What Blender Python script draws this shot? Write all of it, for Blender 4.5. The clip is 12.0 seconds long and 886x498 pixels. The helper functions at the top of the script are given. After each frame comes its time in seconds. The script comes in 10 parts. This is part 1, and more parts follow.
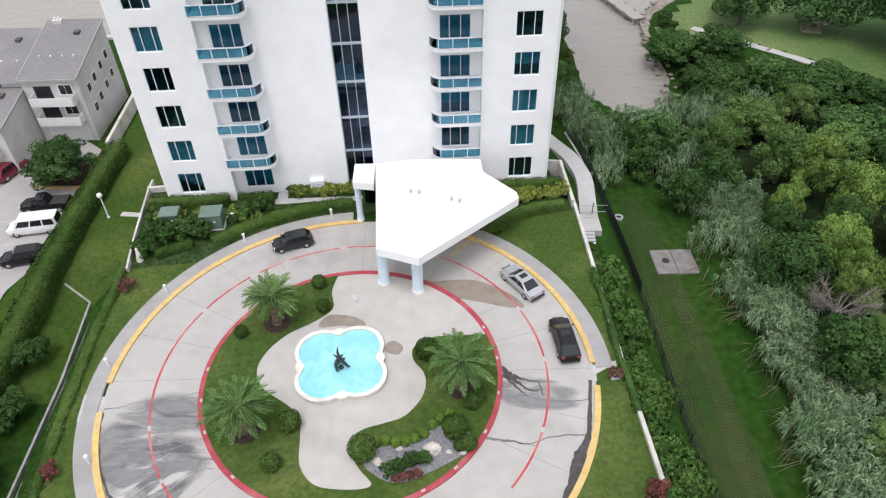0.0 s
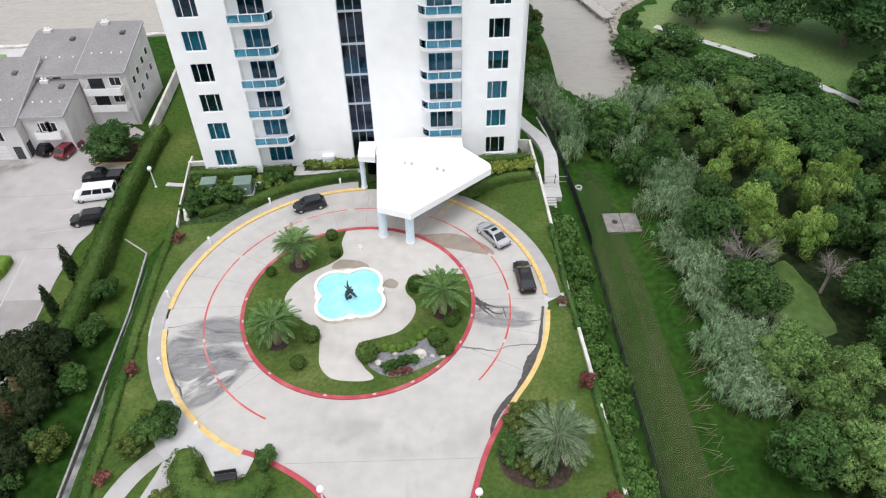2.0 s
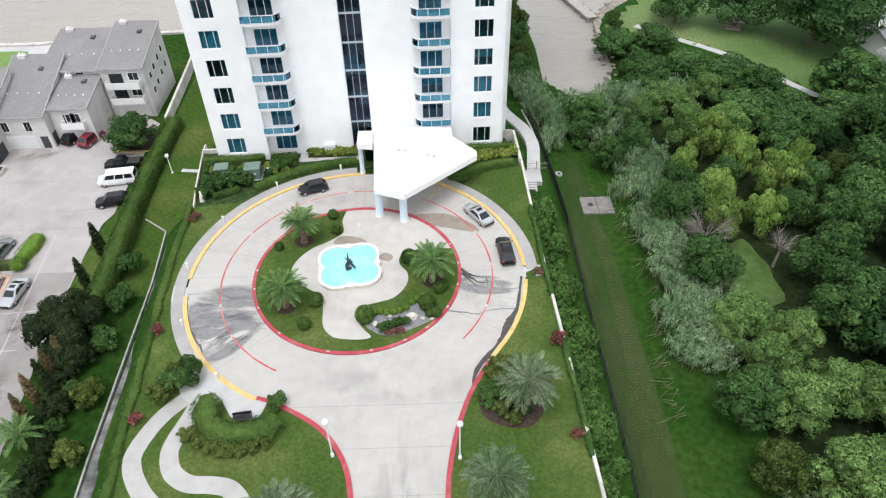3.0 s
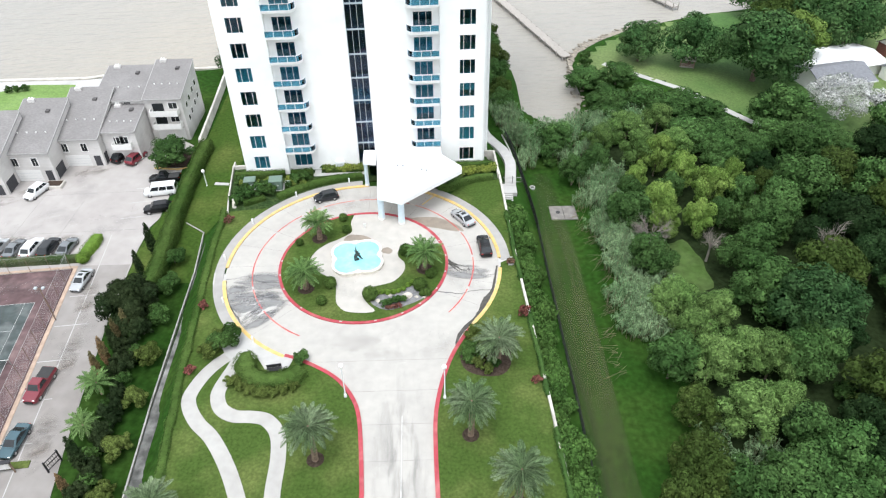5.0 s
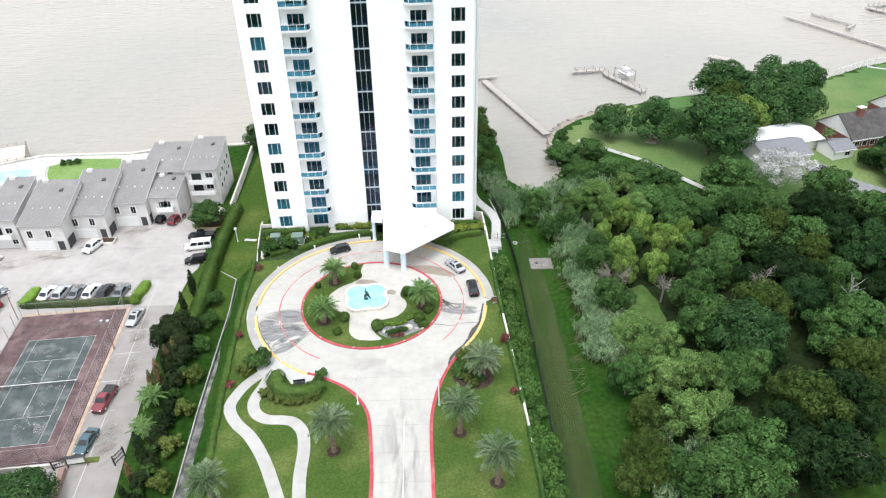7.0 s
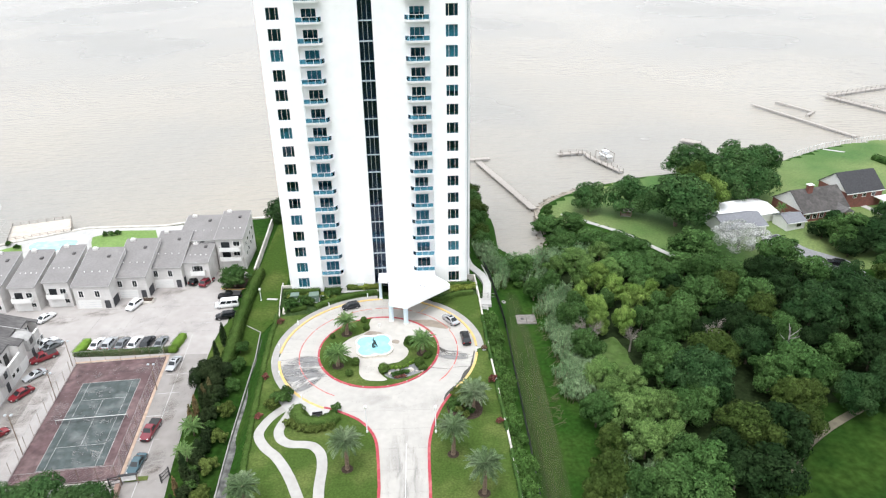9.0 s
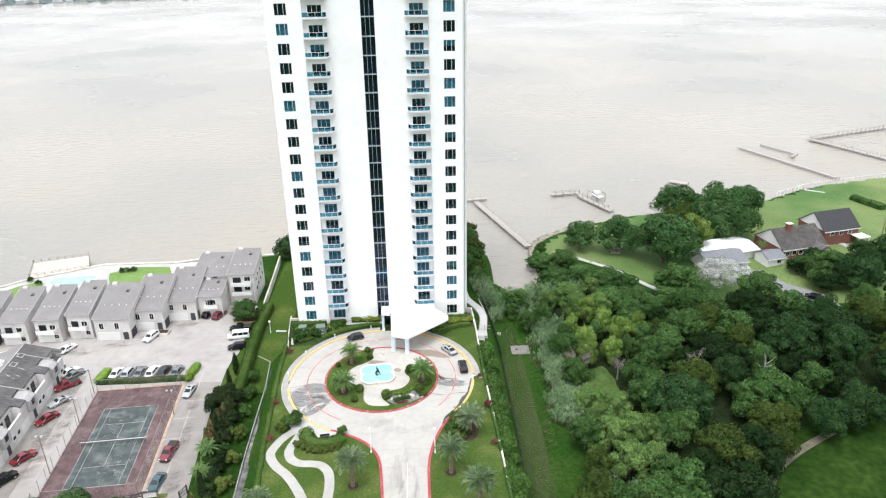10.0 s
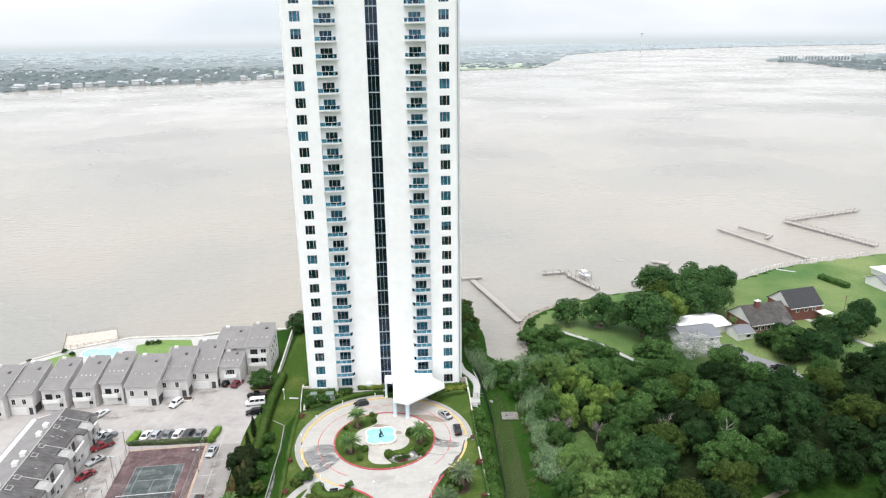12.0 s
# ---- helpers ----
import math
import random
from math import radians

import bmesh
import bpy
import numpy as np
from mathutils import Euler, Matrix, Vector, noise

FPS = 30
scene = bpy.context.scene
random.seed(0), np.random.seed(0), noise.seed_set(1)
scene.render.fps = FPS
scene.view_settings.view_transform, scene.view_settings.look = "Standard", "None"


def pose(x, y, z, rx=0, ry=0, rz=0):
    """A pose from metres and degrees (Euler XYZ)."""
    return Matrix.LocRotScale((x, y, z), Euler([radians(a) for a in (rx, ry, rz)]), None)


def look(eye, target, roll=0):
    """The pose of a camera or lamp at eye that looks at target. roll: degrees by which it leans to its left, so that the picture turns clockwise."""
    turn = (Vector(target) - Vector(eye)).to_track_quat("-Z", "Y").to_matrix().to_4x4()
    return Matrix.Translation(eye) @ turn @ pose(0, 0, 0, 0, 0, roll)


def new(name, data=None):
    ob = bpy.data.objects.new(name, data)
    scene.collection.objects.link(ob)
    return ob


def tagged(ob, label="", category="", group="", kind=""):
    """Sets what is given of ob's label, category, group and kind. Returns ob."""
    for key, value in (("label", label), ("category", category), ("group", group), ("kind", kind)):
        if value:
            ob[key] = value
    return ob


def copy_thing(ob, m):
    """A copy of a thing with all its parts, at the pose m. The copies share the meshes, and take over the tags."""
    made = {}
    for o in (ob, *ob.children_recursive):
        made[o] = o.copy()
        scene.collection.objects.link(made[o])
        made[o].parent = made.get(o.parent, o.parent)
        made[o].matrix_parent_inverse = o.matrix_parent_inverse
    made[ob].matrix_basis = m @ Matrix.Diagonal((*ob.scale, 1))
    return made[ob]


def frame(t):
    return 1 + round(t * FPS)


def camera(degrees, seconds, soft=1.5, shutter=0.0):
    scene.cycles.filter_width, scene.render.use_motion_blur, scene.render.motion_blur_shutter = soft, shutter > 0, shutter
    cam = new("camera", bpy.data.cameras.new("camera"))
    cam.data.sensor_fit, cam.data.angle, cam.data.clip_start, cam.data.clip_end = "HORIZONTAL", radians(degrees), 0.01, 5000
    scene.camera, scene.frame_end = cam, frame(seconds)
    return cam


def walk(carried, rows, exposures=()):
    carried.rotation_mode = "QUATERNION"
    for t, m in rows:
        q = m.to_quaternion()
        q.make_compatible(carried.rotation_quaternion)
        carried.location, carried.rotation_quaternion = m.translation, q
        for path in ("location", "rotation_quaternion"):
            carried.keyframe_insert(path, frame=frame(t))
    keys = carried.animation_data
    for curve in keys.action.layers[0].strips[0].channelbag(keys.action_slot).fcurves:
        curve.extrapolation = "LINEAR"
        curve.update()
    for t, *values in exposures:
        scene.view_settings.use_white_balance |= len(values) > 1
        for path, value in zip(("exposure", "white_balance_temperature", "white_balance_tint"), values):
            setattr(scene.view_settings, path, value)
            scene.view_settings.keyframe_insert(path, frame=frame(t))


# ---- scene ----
cam = camera(65.4, 12.0, soft=1.2)
# seconds, eye x y z in metres, yaw, pitch, roll in degrees
PATH = [
    (0.0, 0.01, 0.00, 44.98, -0.50, -41.52, -1.23),
    (0.5, 0.31, -3.53, 46.92, -0.36, -41.61, -1.34),
    (1.0, 0.56, -7.13, 49.02, -0.42, -41.89, -1.33),
    (1.5, 0.83, -10.82, 50.94, -0.42, -42.08, -1.31),
    (2.0, 1.28, -14.63, 52.90, -0.46, -42.20, -1.29),
    (2.5, 1.89, -18.80, 54.90, -0.52, -42.28, -1.24),
    (3.0, 2.24, -22.94, 57.06, -0.59, -42.42, -1.18),
    (5.0, 2.86, -40.52, 65.60, -1.03, -39.72, -0.84),
    (5.5, 3.03, -45.02, 67.68, -1.12, -38.15, -0.80),
    (6.0, 3.04, -49.78, 69.80, -1.18, -36.70, -0.76),
    (6.5, 3.04, -54.79, 71.80, -1.23, -35.07, -0.85),
    (7.0, 3.14, -59.88, 73.87, -1.22, -33.47, -0.85),
    (9.0, 3.50, -79.82, 81.52, -1.23, -27.05, -0.90),
    (9.5, 3.49, -84.89, 83.42, -1.26, -25.40, -0.90),
    (10.0, 3.45, -90.00, 85.50, -1.32, -23.82, -0.89),
    (10.5, 3.58, -94.96, 87.50, -1.32, -22.25, -0.88),
    (11.0, 3.74, -99.91, 89.73, -1.32, -20.71, -0.86),
    (11.5, 4.12, -104.91, 91.77, -1.28, -19.13, -0.89),
    (12.0, 4.31, -109.71, 94.03, -1.24, -17.60, -0.84),
]


def aimed(x, y, z, yaw, pitch, roll):
    a, p = radians(yaw), radians(pitch)
    ahead = Vector((-math.sin(a) * math.cos(p), math.cos(a) * math.cos(p), math.sin(p)))
    eye = Vector((x, y, z))
    return look(eye, eye + 10 * ahead, roll)


walk(cam, [(row[0], aimed(*row[1:])) for row in PATH], exposures=[(0.0, 0.44, 6300, 16), (2.0, 0.56, 6300, 14), (4.0, 0.8, 6250, 11), (5.5, 0.97, 6250, 10), (9.5, 0.95, 6350, 11), (12.0, 0.8, 6400, 11)])

# ---- light ----
world = bpy.data.worlds.new("overcast_sky")
scene.world = world
world.use_nodes = True
wn, wl = world.node_tree.nodes, world.node_tree.links
wn.clear()
sky = wn.new("ShaderNodeTexSky")
sky.sky_type = "NISHITA"
sky.sun_disc = False
sky.sun_elevation, sky.sun_rotation = radians(62), radians(200)
sky.air_density, sky.dust_density = 1.0, 4.0
grey = wn.new("ShaderNodeHueSaturation")
grey.inputs["Saturation"].default_value = 0.14
cover = wn.new("ShaderNodeMixRGB")
cover.inputs[0].default_value = 0.62
cloudmap = wn.new("ShaderNodeTexCoord")
stretch = wn.new("ShaderNodeMapping")
stretch.inputs["Scale"].default_value = (1.0, 1.0, 3.2)
cloud = wn.new("ShaderNodeTexNoise")
cloud.inputs["Scale"].default_value, cloud.inputs["Detail"].default_value = 2.2, 6.0
tone = wn.new("ShaderNodeValToRGB")
tone.color_ramp.elements[0].position, tone.color_ramp.elements[0].color = 0.3, (7.4, 8.1, 8.7, 1)
tone.color_ramp.elements[1].position, tone.color_ramp.elements[1].color = 0.62, (10.2, 10.5, 10.8, 1)
# an overcast sky is brighter overhead than at the horizon
height = wn.new("ShaderNodeSeparateXYZ")
lift = wn.new("ShaderNodeMapRange")
lift.inputs["From Min"].default_value, lift.inputs["From Max"].default_value = 0.0, 1.0
lift.inputs["To Min"].default_value, lift.inputs["To Max"].default_value = 0.9, 1.22
dome = wn.new("ShaderNodeVectorMath")
dome.operation = "SCALE"
back = wn.new("ShaderNodeBackground")
back.inputs["Strength"].default_value = 0.1
out = wn.new("ShaderNodeOutputWorld")
wl.new(sky.outputs[0], grey.inputs["Color"])
wl.new(cloudmap.outputs["Generated"], stretch.inputs[0])
wl.new(stretch.outputs[0], cloud.inputs["Vector"])
wl.new(cloud.outputs["Fac"], tone.inputs[0])
wl.new(grey.outputs[0], cover.inputs[1])
wl.new(tone.outputs[0], cover.inputs[2])
wl.new(cloudmap.outputs["Generated"], height.inputs[0])
wl.new(height.outputs["Z"], lift.inputs[0])
wl.new(cover.outputs[0], dome.inputs[0])
wl.new(lift.outputs[0], dome.inputs["Scale"])
wl.new(dome.outputs[0], back.inputs["Color"])
wl.new(back.outputs[0], out.inputs[0])

sun_data = bpy.data.lights.new("sun", "SUN")
sun_data.energy, sun_data.angle, sun_data.color = 1.2, radians(24), (1.0, 0.985, 0.96)
sun = new("sun", sun_data)
sun.matrix_basis = look((0, 0, 200), (22, 62, 0))


# ---- materials ----
def mat(name, colour, rough=0.8, var=0.15, scale=1.0, metal=0.0, bump=0.0, bump_scale=8.0, second=None, second_at=(0.45, 0.7), second_scale=0.15,
        per_object=0.0, per_island=0.0, spec=0.5, streak=None):
    """Principled surface with two scales of variation in object space, an optional second colour in patches and fine relief."""
    m = bpy.data.materials.new(name)
    m.use_nodes = True
    n, l = m.node_tree.nodes, m.node_tree.links
    b = n["Principled BSDF"]
    b.inputs["Roughness"].default_value, b.inputs["Metallic"].default_value = rough, metal
    b.inputs["Specular IOR Level"].default_value = spec
    geo = n.new("ShaderNodeNewGeometry")
    fine = n.new("ShaderNodeTexNoise")
    fine.inputs["Scale"].default_value, fine.inputs["Detail"].default_value = scale, 5.0
    space = geo.outputs["Position"]
    if streak:
        mp = n.new("ShaderNodeMapping")
        mp.inputs["Scale"].default_value = streak
        l.new(space, mp.inputs[0])
        l.new(mp.outputs[0], fine.inputs["Vector"])
    else:
        l.new(space, fine.inputs["Vector"])
    ramp = n.new("ShaderNodeMapRange")
    ramp.inputs["From Min"].default_value, ramp.inputs["From Max"].default_value = 0.3, 0.7
    ramp.inputs["To Min"].default_value, ramp.inputs["To Max"].default_value = 1 - var, 1 + var
    l.new(fine.outputs["Fac"], ramp.inputs[0])
    colour_socket = None
    rgb = n.new("ShaderNodeRGB")
    rgb.outputs[0].default_value = (*colour, 1)
    colour_socket = rgb.outputs[0]
    if second:
        wide = n.new("ShaderNodeTexNoise")
        wide.inputs["Scale"].default_value, wide.inputs["Detail"].default_value = second_scale, 4.0
        l.new(space, wide.inputs["Vector"])
        pick = n.new("ShaderNodeMapRange")
        pick.inputs["From Min"].default_value, pick.inputs["From Max"].default_value = second_at
        l.new(wide.outputs["Fac"], pick.inputs[0])
        mix = n.new("ShaderNodeMixRGB")
        l.new(pick.outputs[0], mix.inputs[0])
        l.new(colour_socket, mix.inputs[1])
        mix.inputs[2].default_value = (*second, 1)
        colour_socket = mix.outputs[0]
    factor = ramp.outputs[0]
    for amount, source in ((per_object, "ob"), (per_island, "isl")):
        if amount:
            if source == "ob":
                r = n.new("ShaderNodeObjectInfo").outputs["Random"]
            else:
                r = geo.outputs["Random Per Island"]
            mr = n.new("ShaderNodeMapRange")
            mr.inputs["To Min"].default_value, mr.inputs["To Max"].default_value = 1 - amount, 1 + amount
            l.new(r, mr.inputs[0])
            mul = n.new("ShaderNodeMath")
            mul.operation = "MULTIPLY"
            l.new(factor, mul.inputs[0])
            l.new(mr.outputs[0], mul.inputs[1])
            factor = mul.outputs[0]
    scaled = n.new("ShaderNodeVectorMath")
    scaled.operation = "SCALE"
    l.new(colour_socket, scaled.inputs[0])
    l.new(factor, scaled.inputs["Scale"])
    l.new(scaled.outputs[0], b.inputs["Base Color"])
    if bump:
        grain = n.new("ShaderNodeTexNoise")
        grain.inputs["Scale"].default_value, grain.inputs["Detail"].default_value = bump_scale, 4.0
        l.new(space, grain.inputs["Vector"])
        bp = n.new("ShaderNodeBump")
        bp.inputs["Strength"].default_value, bp.inputs["Distance"].default_value = bump, 0.05
        l.new(grain.outputs["Fac"], bp.inputs["Height"])
        l.new(bp.outputs[0], b.inputs["Normal"])
    return m


def leafy(name, colour, second, var=0.2, scale=1.1, translucent=0.06, per_object=0.2):
    """Leaves: diffuse with a little light through them, tint by clump, by leaf and by tree."""
    m = mat(name, colour, 0.75, var, scale, second=second, second_at=(0.38, 0.66), second_scale=0.22, per_object=per_object, per_island=0.52, spec=0.03)
    n, l = m.node_tree.nodes, m.node_tree.links
    b = n["Principled BSDF"]
    src = b.inputs["Base Color"].links[0].from_socket
    t = n.new("ShaderNodeBsdfTranslucent")
    l.new(src, t.inputs["Color"])
    mix = n.new("ShaderNodeMixShader")
    mix.inputs[0].default_value = translucent
    l.new(b.outputs[0], mix.inputs[1])
    l.new(t.outputs[0], mix.inputs[2])
    l.new(mix.outputs[0], n["Material Output"].inputs["Surface"])
    return m


def stain_mat(name, colour, most, scale, at=(0.42, 0.62), soft=(0.55, 1.0), rough=0.7):
    """A worn stain: noise lets the surface below show through, and it thins out towards its rim."""
    m = bpy.data.materials.new(name)
    m.use_nodes = True
    n, l = m.node_tree.nodes, m.node_tree.links
    b = n["Principled BSDF"]
    b.inputs["Base Color"].default_value, b.inputs["Roughness"].default_value = (*colour, 1), rough
    coord = n.new("ShaderNodeTexCoord")
    mp = n.new("ShaderNodeMapping")
    mp.inputs["Scale"].default_value = scale
    noise = n.new("ShaderNodeTexNoise")
    noise.inputs["Scale"].default_value, noise.inputs["Detail"].default_value, noise.inputs["Distortion"].default_value = 1.0, 7.0, 0.8
    pick = n.new("ShaderNodeMapRange")
    pick.inputs["From Min"].default_value, pick.inputs["From Max"].default_value = at
    pick.inputs["To Max"].default_value = most
    centre = n.new("ShaderNodeVectorMath")
    centre.operation = "SUBTRACT"
    centre.inputs[1].default_value = (0.5, 0.5, 0.5)
    flat = n.new("ShaderNodeVectorMath")
    flat.operation = "MULTIPLY"
    flat.inputs[1].default_value = (2, 2, 0)
    far = n.new("ShaderNodeVectorMath")
    far.operation = "LENGTH"
    rim = n.new("ShaderNodeMapRange")
    rim.inputs["From Min"].default_value, rim.inputs["From Max"].default_value = soft
    rim.inputs["To Min"].default_value, rim.inputs["To Max"].default_value = 1.0, 0.0
    mul = n.new("ShaderNodeMath")
    mul.operation = "MULTIPLY"
    clear = n.new("ShaderNodeBsdfTransparent")
    mix = n.new("ShaderNodeMixShader")
    l.new(coord.outputs["Object"], mp.inputs[0])
    l.new(mp.outputs[0], noise.inputs["Vector"])
    l.new(noise.outputs["Fac"], pick.inputs[0])
    l.new(coord.outputs["Generated"], centre.inputs[0])
    l.new(centre.outputs[0], flat.inputs[0])
    l.new(flat.outputs[0], far.inputs[0])
    l.new(far.outputs["Value"], rim.inputs[0])
    l.new(pick.outputs[0], mul.inputs[0])
    l.new(rim.outputs[0], mul.inputs[1])
    l.new(mul.outputs[0], mix.inputs[0])
    l.new(clear.outputs[0], mix.inputs[1])
    l.new(b.outputs[0], mix.inputs[2])
    l.new(mix.outputs[0], n["Material Output"].inputs["Surface"])
    return m


def glass(name, tint, rough=0.02):
    """Tinted window glass: light passes tinted, gloss by Fresnel."""
    m = bpy.data.materials.new(name)
    m.use_nodes = True
    n, l = m.node_tree.nodes, m.node_tree.links
    n.clear()
    o = n.new("ShaderNodeOutputMaterial")
    tr = n.new("ShaderNodeBsdfTransparent")
    tr.inputs["Color"].default_value = (*tint, 1)
    gl = n.new("ShaderNodeBsdfGlossy")
    gl.inputs["Color"].default_value, gl.inputs["Roughness"].default_value = (0.72, 0.86, 1.0, 1), rough
    fr = n.new("ShaderNodeFresnel")
    fr.inputs["IOR"].default_value = 1.6
    mx = n.new("ShaderNodeMixShader")
    l.new(fr.outputs[0], mx.inputs[0])
    l.new(tr.outputs[0], mx.inputs[1])
    l.new(gl.outputs[0], mx.inputs[2])
    l.new(mx.outputs[0], o.inputs[0])
    return m


stucco = mat("white_stucco", (0.86, 0.86, 0.85), 0.85, 0.03, 0.6, bump=0.15, bump_scale=14, second=(0.79, 0.785, 0.77), second_at=(0.52, 0.85), second_scale=0.12)
stucco_slab = mat("white_painted_slab", (0.78, 0.78, 0.77), 0.7, 0.05, 1.5)
roof_white = mat("white_roof_membrane", (0.82, 0.82, 0.82), 0.6, 0.03, 0.8, second=(0.74, 0.74, 0.73), second_scale=0.5, bump=0.1)
column_blue = mat("pale_blue_paint", (0.62, 0.72, 0.78), 0.6, 0.05, 2)
teal_glass = glass("teal_tinted_glass", (0.29, 0.62, 0.7))
dark_glass = glass("dark_tinted_glass", (0.28, 0.36, 0.5))
rail_glass = glass("blue_rail_glass", (0.3, 0.56, 0.66))
metal_white = mat("white_metal", (0.75, 0.77, 0.78), 0.4, 0.04, 3)
metal_grey = mat("grey_mullion", (0.42, 0.45, 0.47), 0.4, 0.06, 3)
# dimness behind the glass and bluish reflections are put into these colours
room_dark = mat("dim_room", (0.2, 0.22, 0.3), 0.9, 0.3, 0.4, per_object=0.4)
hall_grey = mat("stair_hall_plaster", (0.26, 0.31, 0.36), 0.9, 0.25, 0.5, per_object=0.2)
room_white = mat("room_plaster", (0.5, 0.48, 0.45), 0.9, 0.1, 0.4)
blind_white = mat("white_blind", (0.8, 0.8, 0.78), 0.8, 0.05, 3, streak=(1, 1, 12))

concrete = mat("pale_concrete", (0.418, 0.399, 0.368), 0.85, 0.06, 0.8, bump=0.2, bump_scale=6, second=(0.37, 0.352, 0.327), second_at=(0.4, 0.75), second_scale=0.16)
plaza_conc = mat("plaza_concrete", (0.455, 0.43, 0.393), 0.85, 0.07, 0.7, bump=0.2, second=(0.405, 0.38, 0.347), second_at=(0.45, 0.75), second_scale=0.2)
lot_conc = mat("parking_concrete", (0.365, 0.342, 0.325), 0.88, 0.07, 0.5, bump=0.2, second=(0.315, 0.29, 0.275), second_at=(0.4, 0.75), second_scale=0.09)
path_conc = mat("garden_path_concrete", (0.385, 0.372, 0.35), 0.85, 0.07, 0.9, bump=0.2, second=(0.33, 0.317, 0.297), second_scale=0.25)
lane_conc = mat("worn_lane_concrete", (0.27, 0.25, 0.235), 0.9, 0.08, 0.6, bump=0.2, second=(0.225, 0.205, 0.19), second_at=(0.4, 0.75), second_scale=0.12)
walk_conc = mat("footpath_concrete", (0.44, 0.43, 0.415), 0.85, 0.07, 0.9, bump=0.2, second=(0.38, 0.37, 0.355), second_scale=0.25)
yellow_paint = mat("yellow_kerb_paint", (0.6, 0.41, 0.14), 0.7, 0.14, 2.0, second=(0.52, 0.42, 0.25), second_at=(0.5, 0.8), second_scale=0.8)
red_paint = mat("red_kerb_paint", (0.36, 0.045, 0.06), 0.7, 0.15, 1.5, second=(0.45, 0.15, 0.145), second_at=(0.5, 0.8), second_scale=0.5)
red_line_paint = mat("faded_red_line", (0.4, 0.055, 0.055), 0.75, 0.2, 1.2, second=(0.5, 0.22, 0.18), second_at=(0.45, 0.7), second_scale=0.35)
white_paint = mat("white_marking", (0.75, 0.74, 0.72), 0.7, 0.1, 2)
grass = mat("lawn_grass", (0.052, 0.088, 0.019), 0.9, 0.25, 3.0, bump=0.6, bump_scale=12, second=(0.115, 0.14, 0.042), second_at=(0.45, 0.75), second_scale=0.14, spec=0.04)
rough_grass = mat("rough_grass", (0.0201, 0.0558, 0.00853), 0.95, 0.3, 1.2, bump=0.8, bump_scale=8, second=(0.0374, 0.071, 0.0138), second_at=(0.45, 0.72), second_scale=0.09, spec=0.04)
groundcover = mat("dark_groundcover", (0.03, 0.055, 0.018), 0.95, 0.45, 3, bump=0.9, bump_scale=5, second=(0.06, 0.085, 0.03), second_scale=0.6, spec=0.04)
# litter colour kept near black to paint the shade under the trees
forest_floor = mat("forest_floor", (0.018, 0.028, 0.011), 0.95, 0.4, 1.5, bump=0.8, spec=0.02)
mulch = mat("dark_mulch", (0.06, 0.044, 0.034), 0.95, 0.4, 4, bump=0.8, spec=0.05)
footway = mat("footway_concrete", (0.335, 0.322, 0.308), 0.88, 0.07, 0.9, bump=0.2, second=(0.285, 0.275, 0.262), second_scale=0.25)
old_line = mat("pale_old_line_paint", (0.46, 0.4, 0.36), 0.8, 0.12, 1.5)
gravel_grey = mat("grey_gravel", (0.2, 0.2, 0.205), 0.9, 0.3, 6, bump=0.6, per_island=0.3)
stone = mat("pale_boulder", (0.5, 0.46, 0.4), 0.9, 0.25, 1.5, bump=0.5)
bark = mat("bark", (0.13, 0.1, 0.075), 0.95, 0.35, 3, bump=0.7)
pale_bark = mat("bleached_wood", (0.22, 0.21, 0.195), 0.9, 0.25, 2, bump=0.3)
palm_bark = mat("palm_trunk_boots", (0.17, 0.12, 0.085), 0.95, 0.4, 4, bump=0.9)
steel = mat("galvanised_steel", (0.4, 0.4, 0.39), 0.5, 0.1, 4, metal=0.6)
black_metal = mat("black_metal", (0.02, 0.02, 0.022), 0.5, 0.1, 4)
rust_pole = mat("weathered_pole", (0.2, 0.14, 0.1), 0.8, 0.2, 3)
wood_grey = mat("weathered_timber", (0.34, 0.31, 0.28), 0.9, 0.25, 1.5, bump=0.4, streak=(1, 6, 1))
pebble_wall = mat("retaining_wall_plaster", (0.55, 0.52, 0.47), 0.9, 0.15, 1, bump=0.3, second=(0.38, 0.36, 0.32), second_scale=0.4)


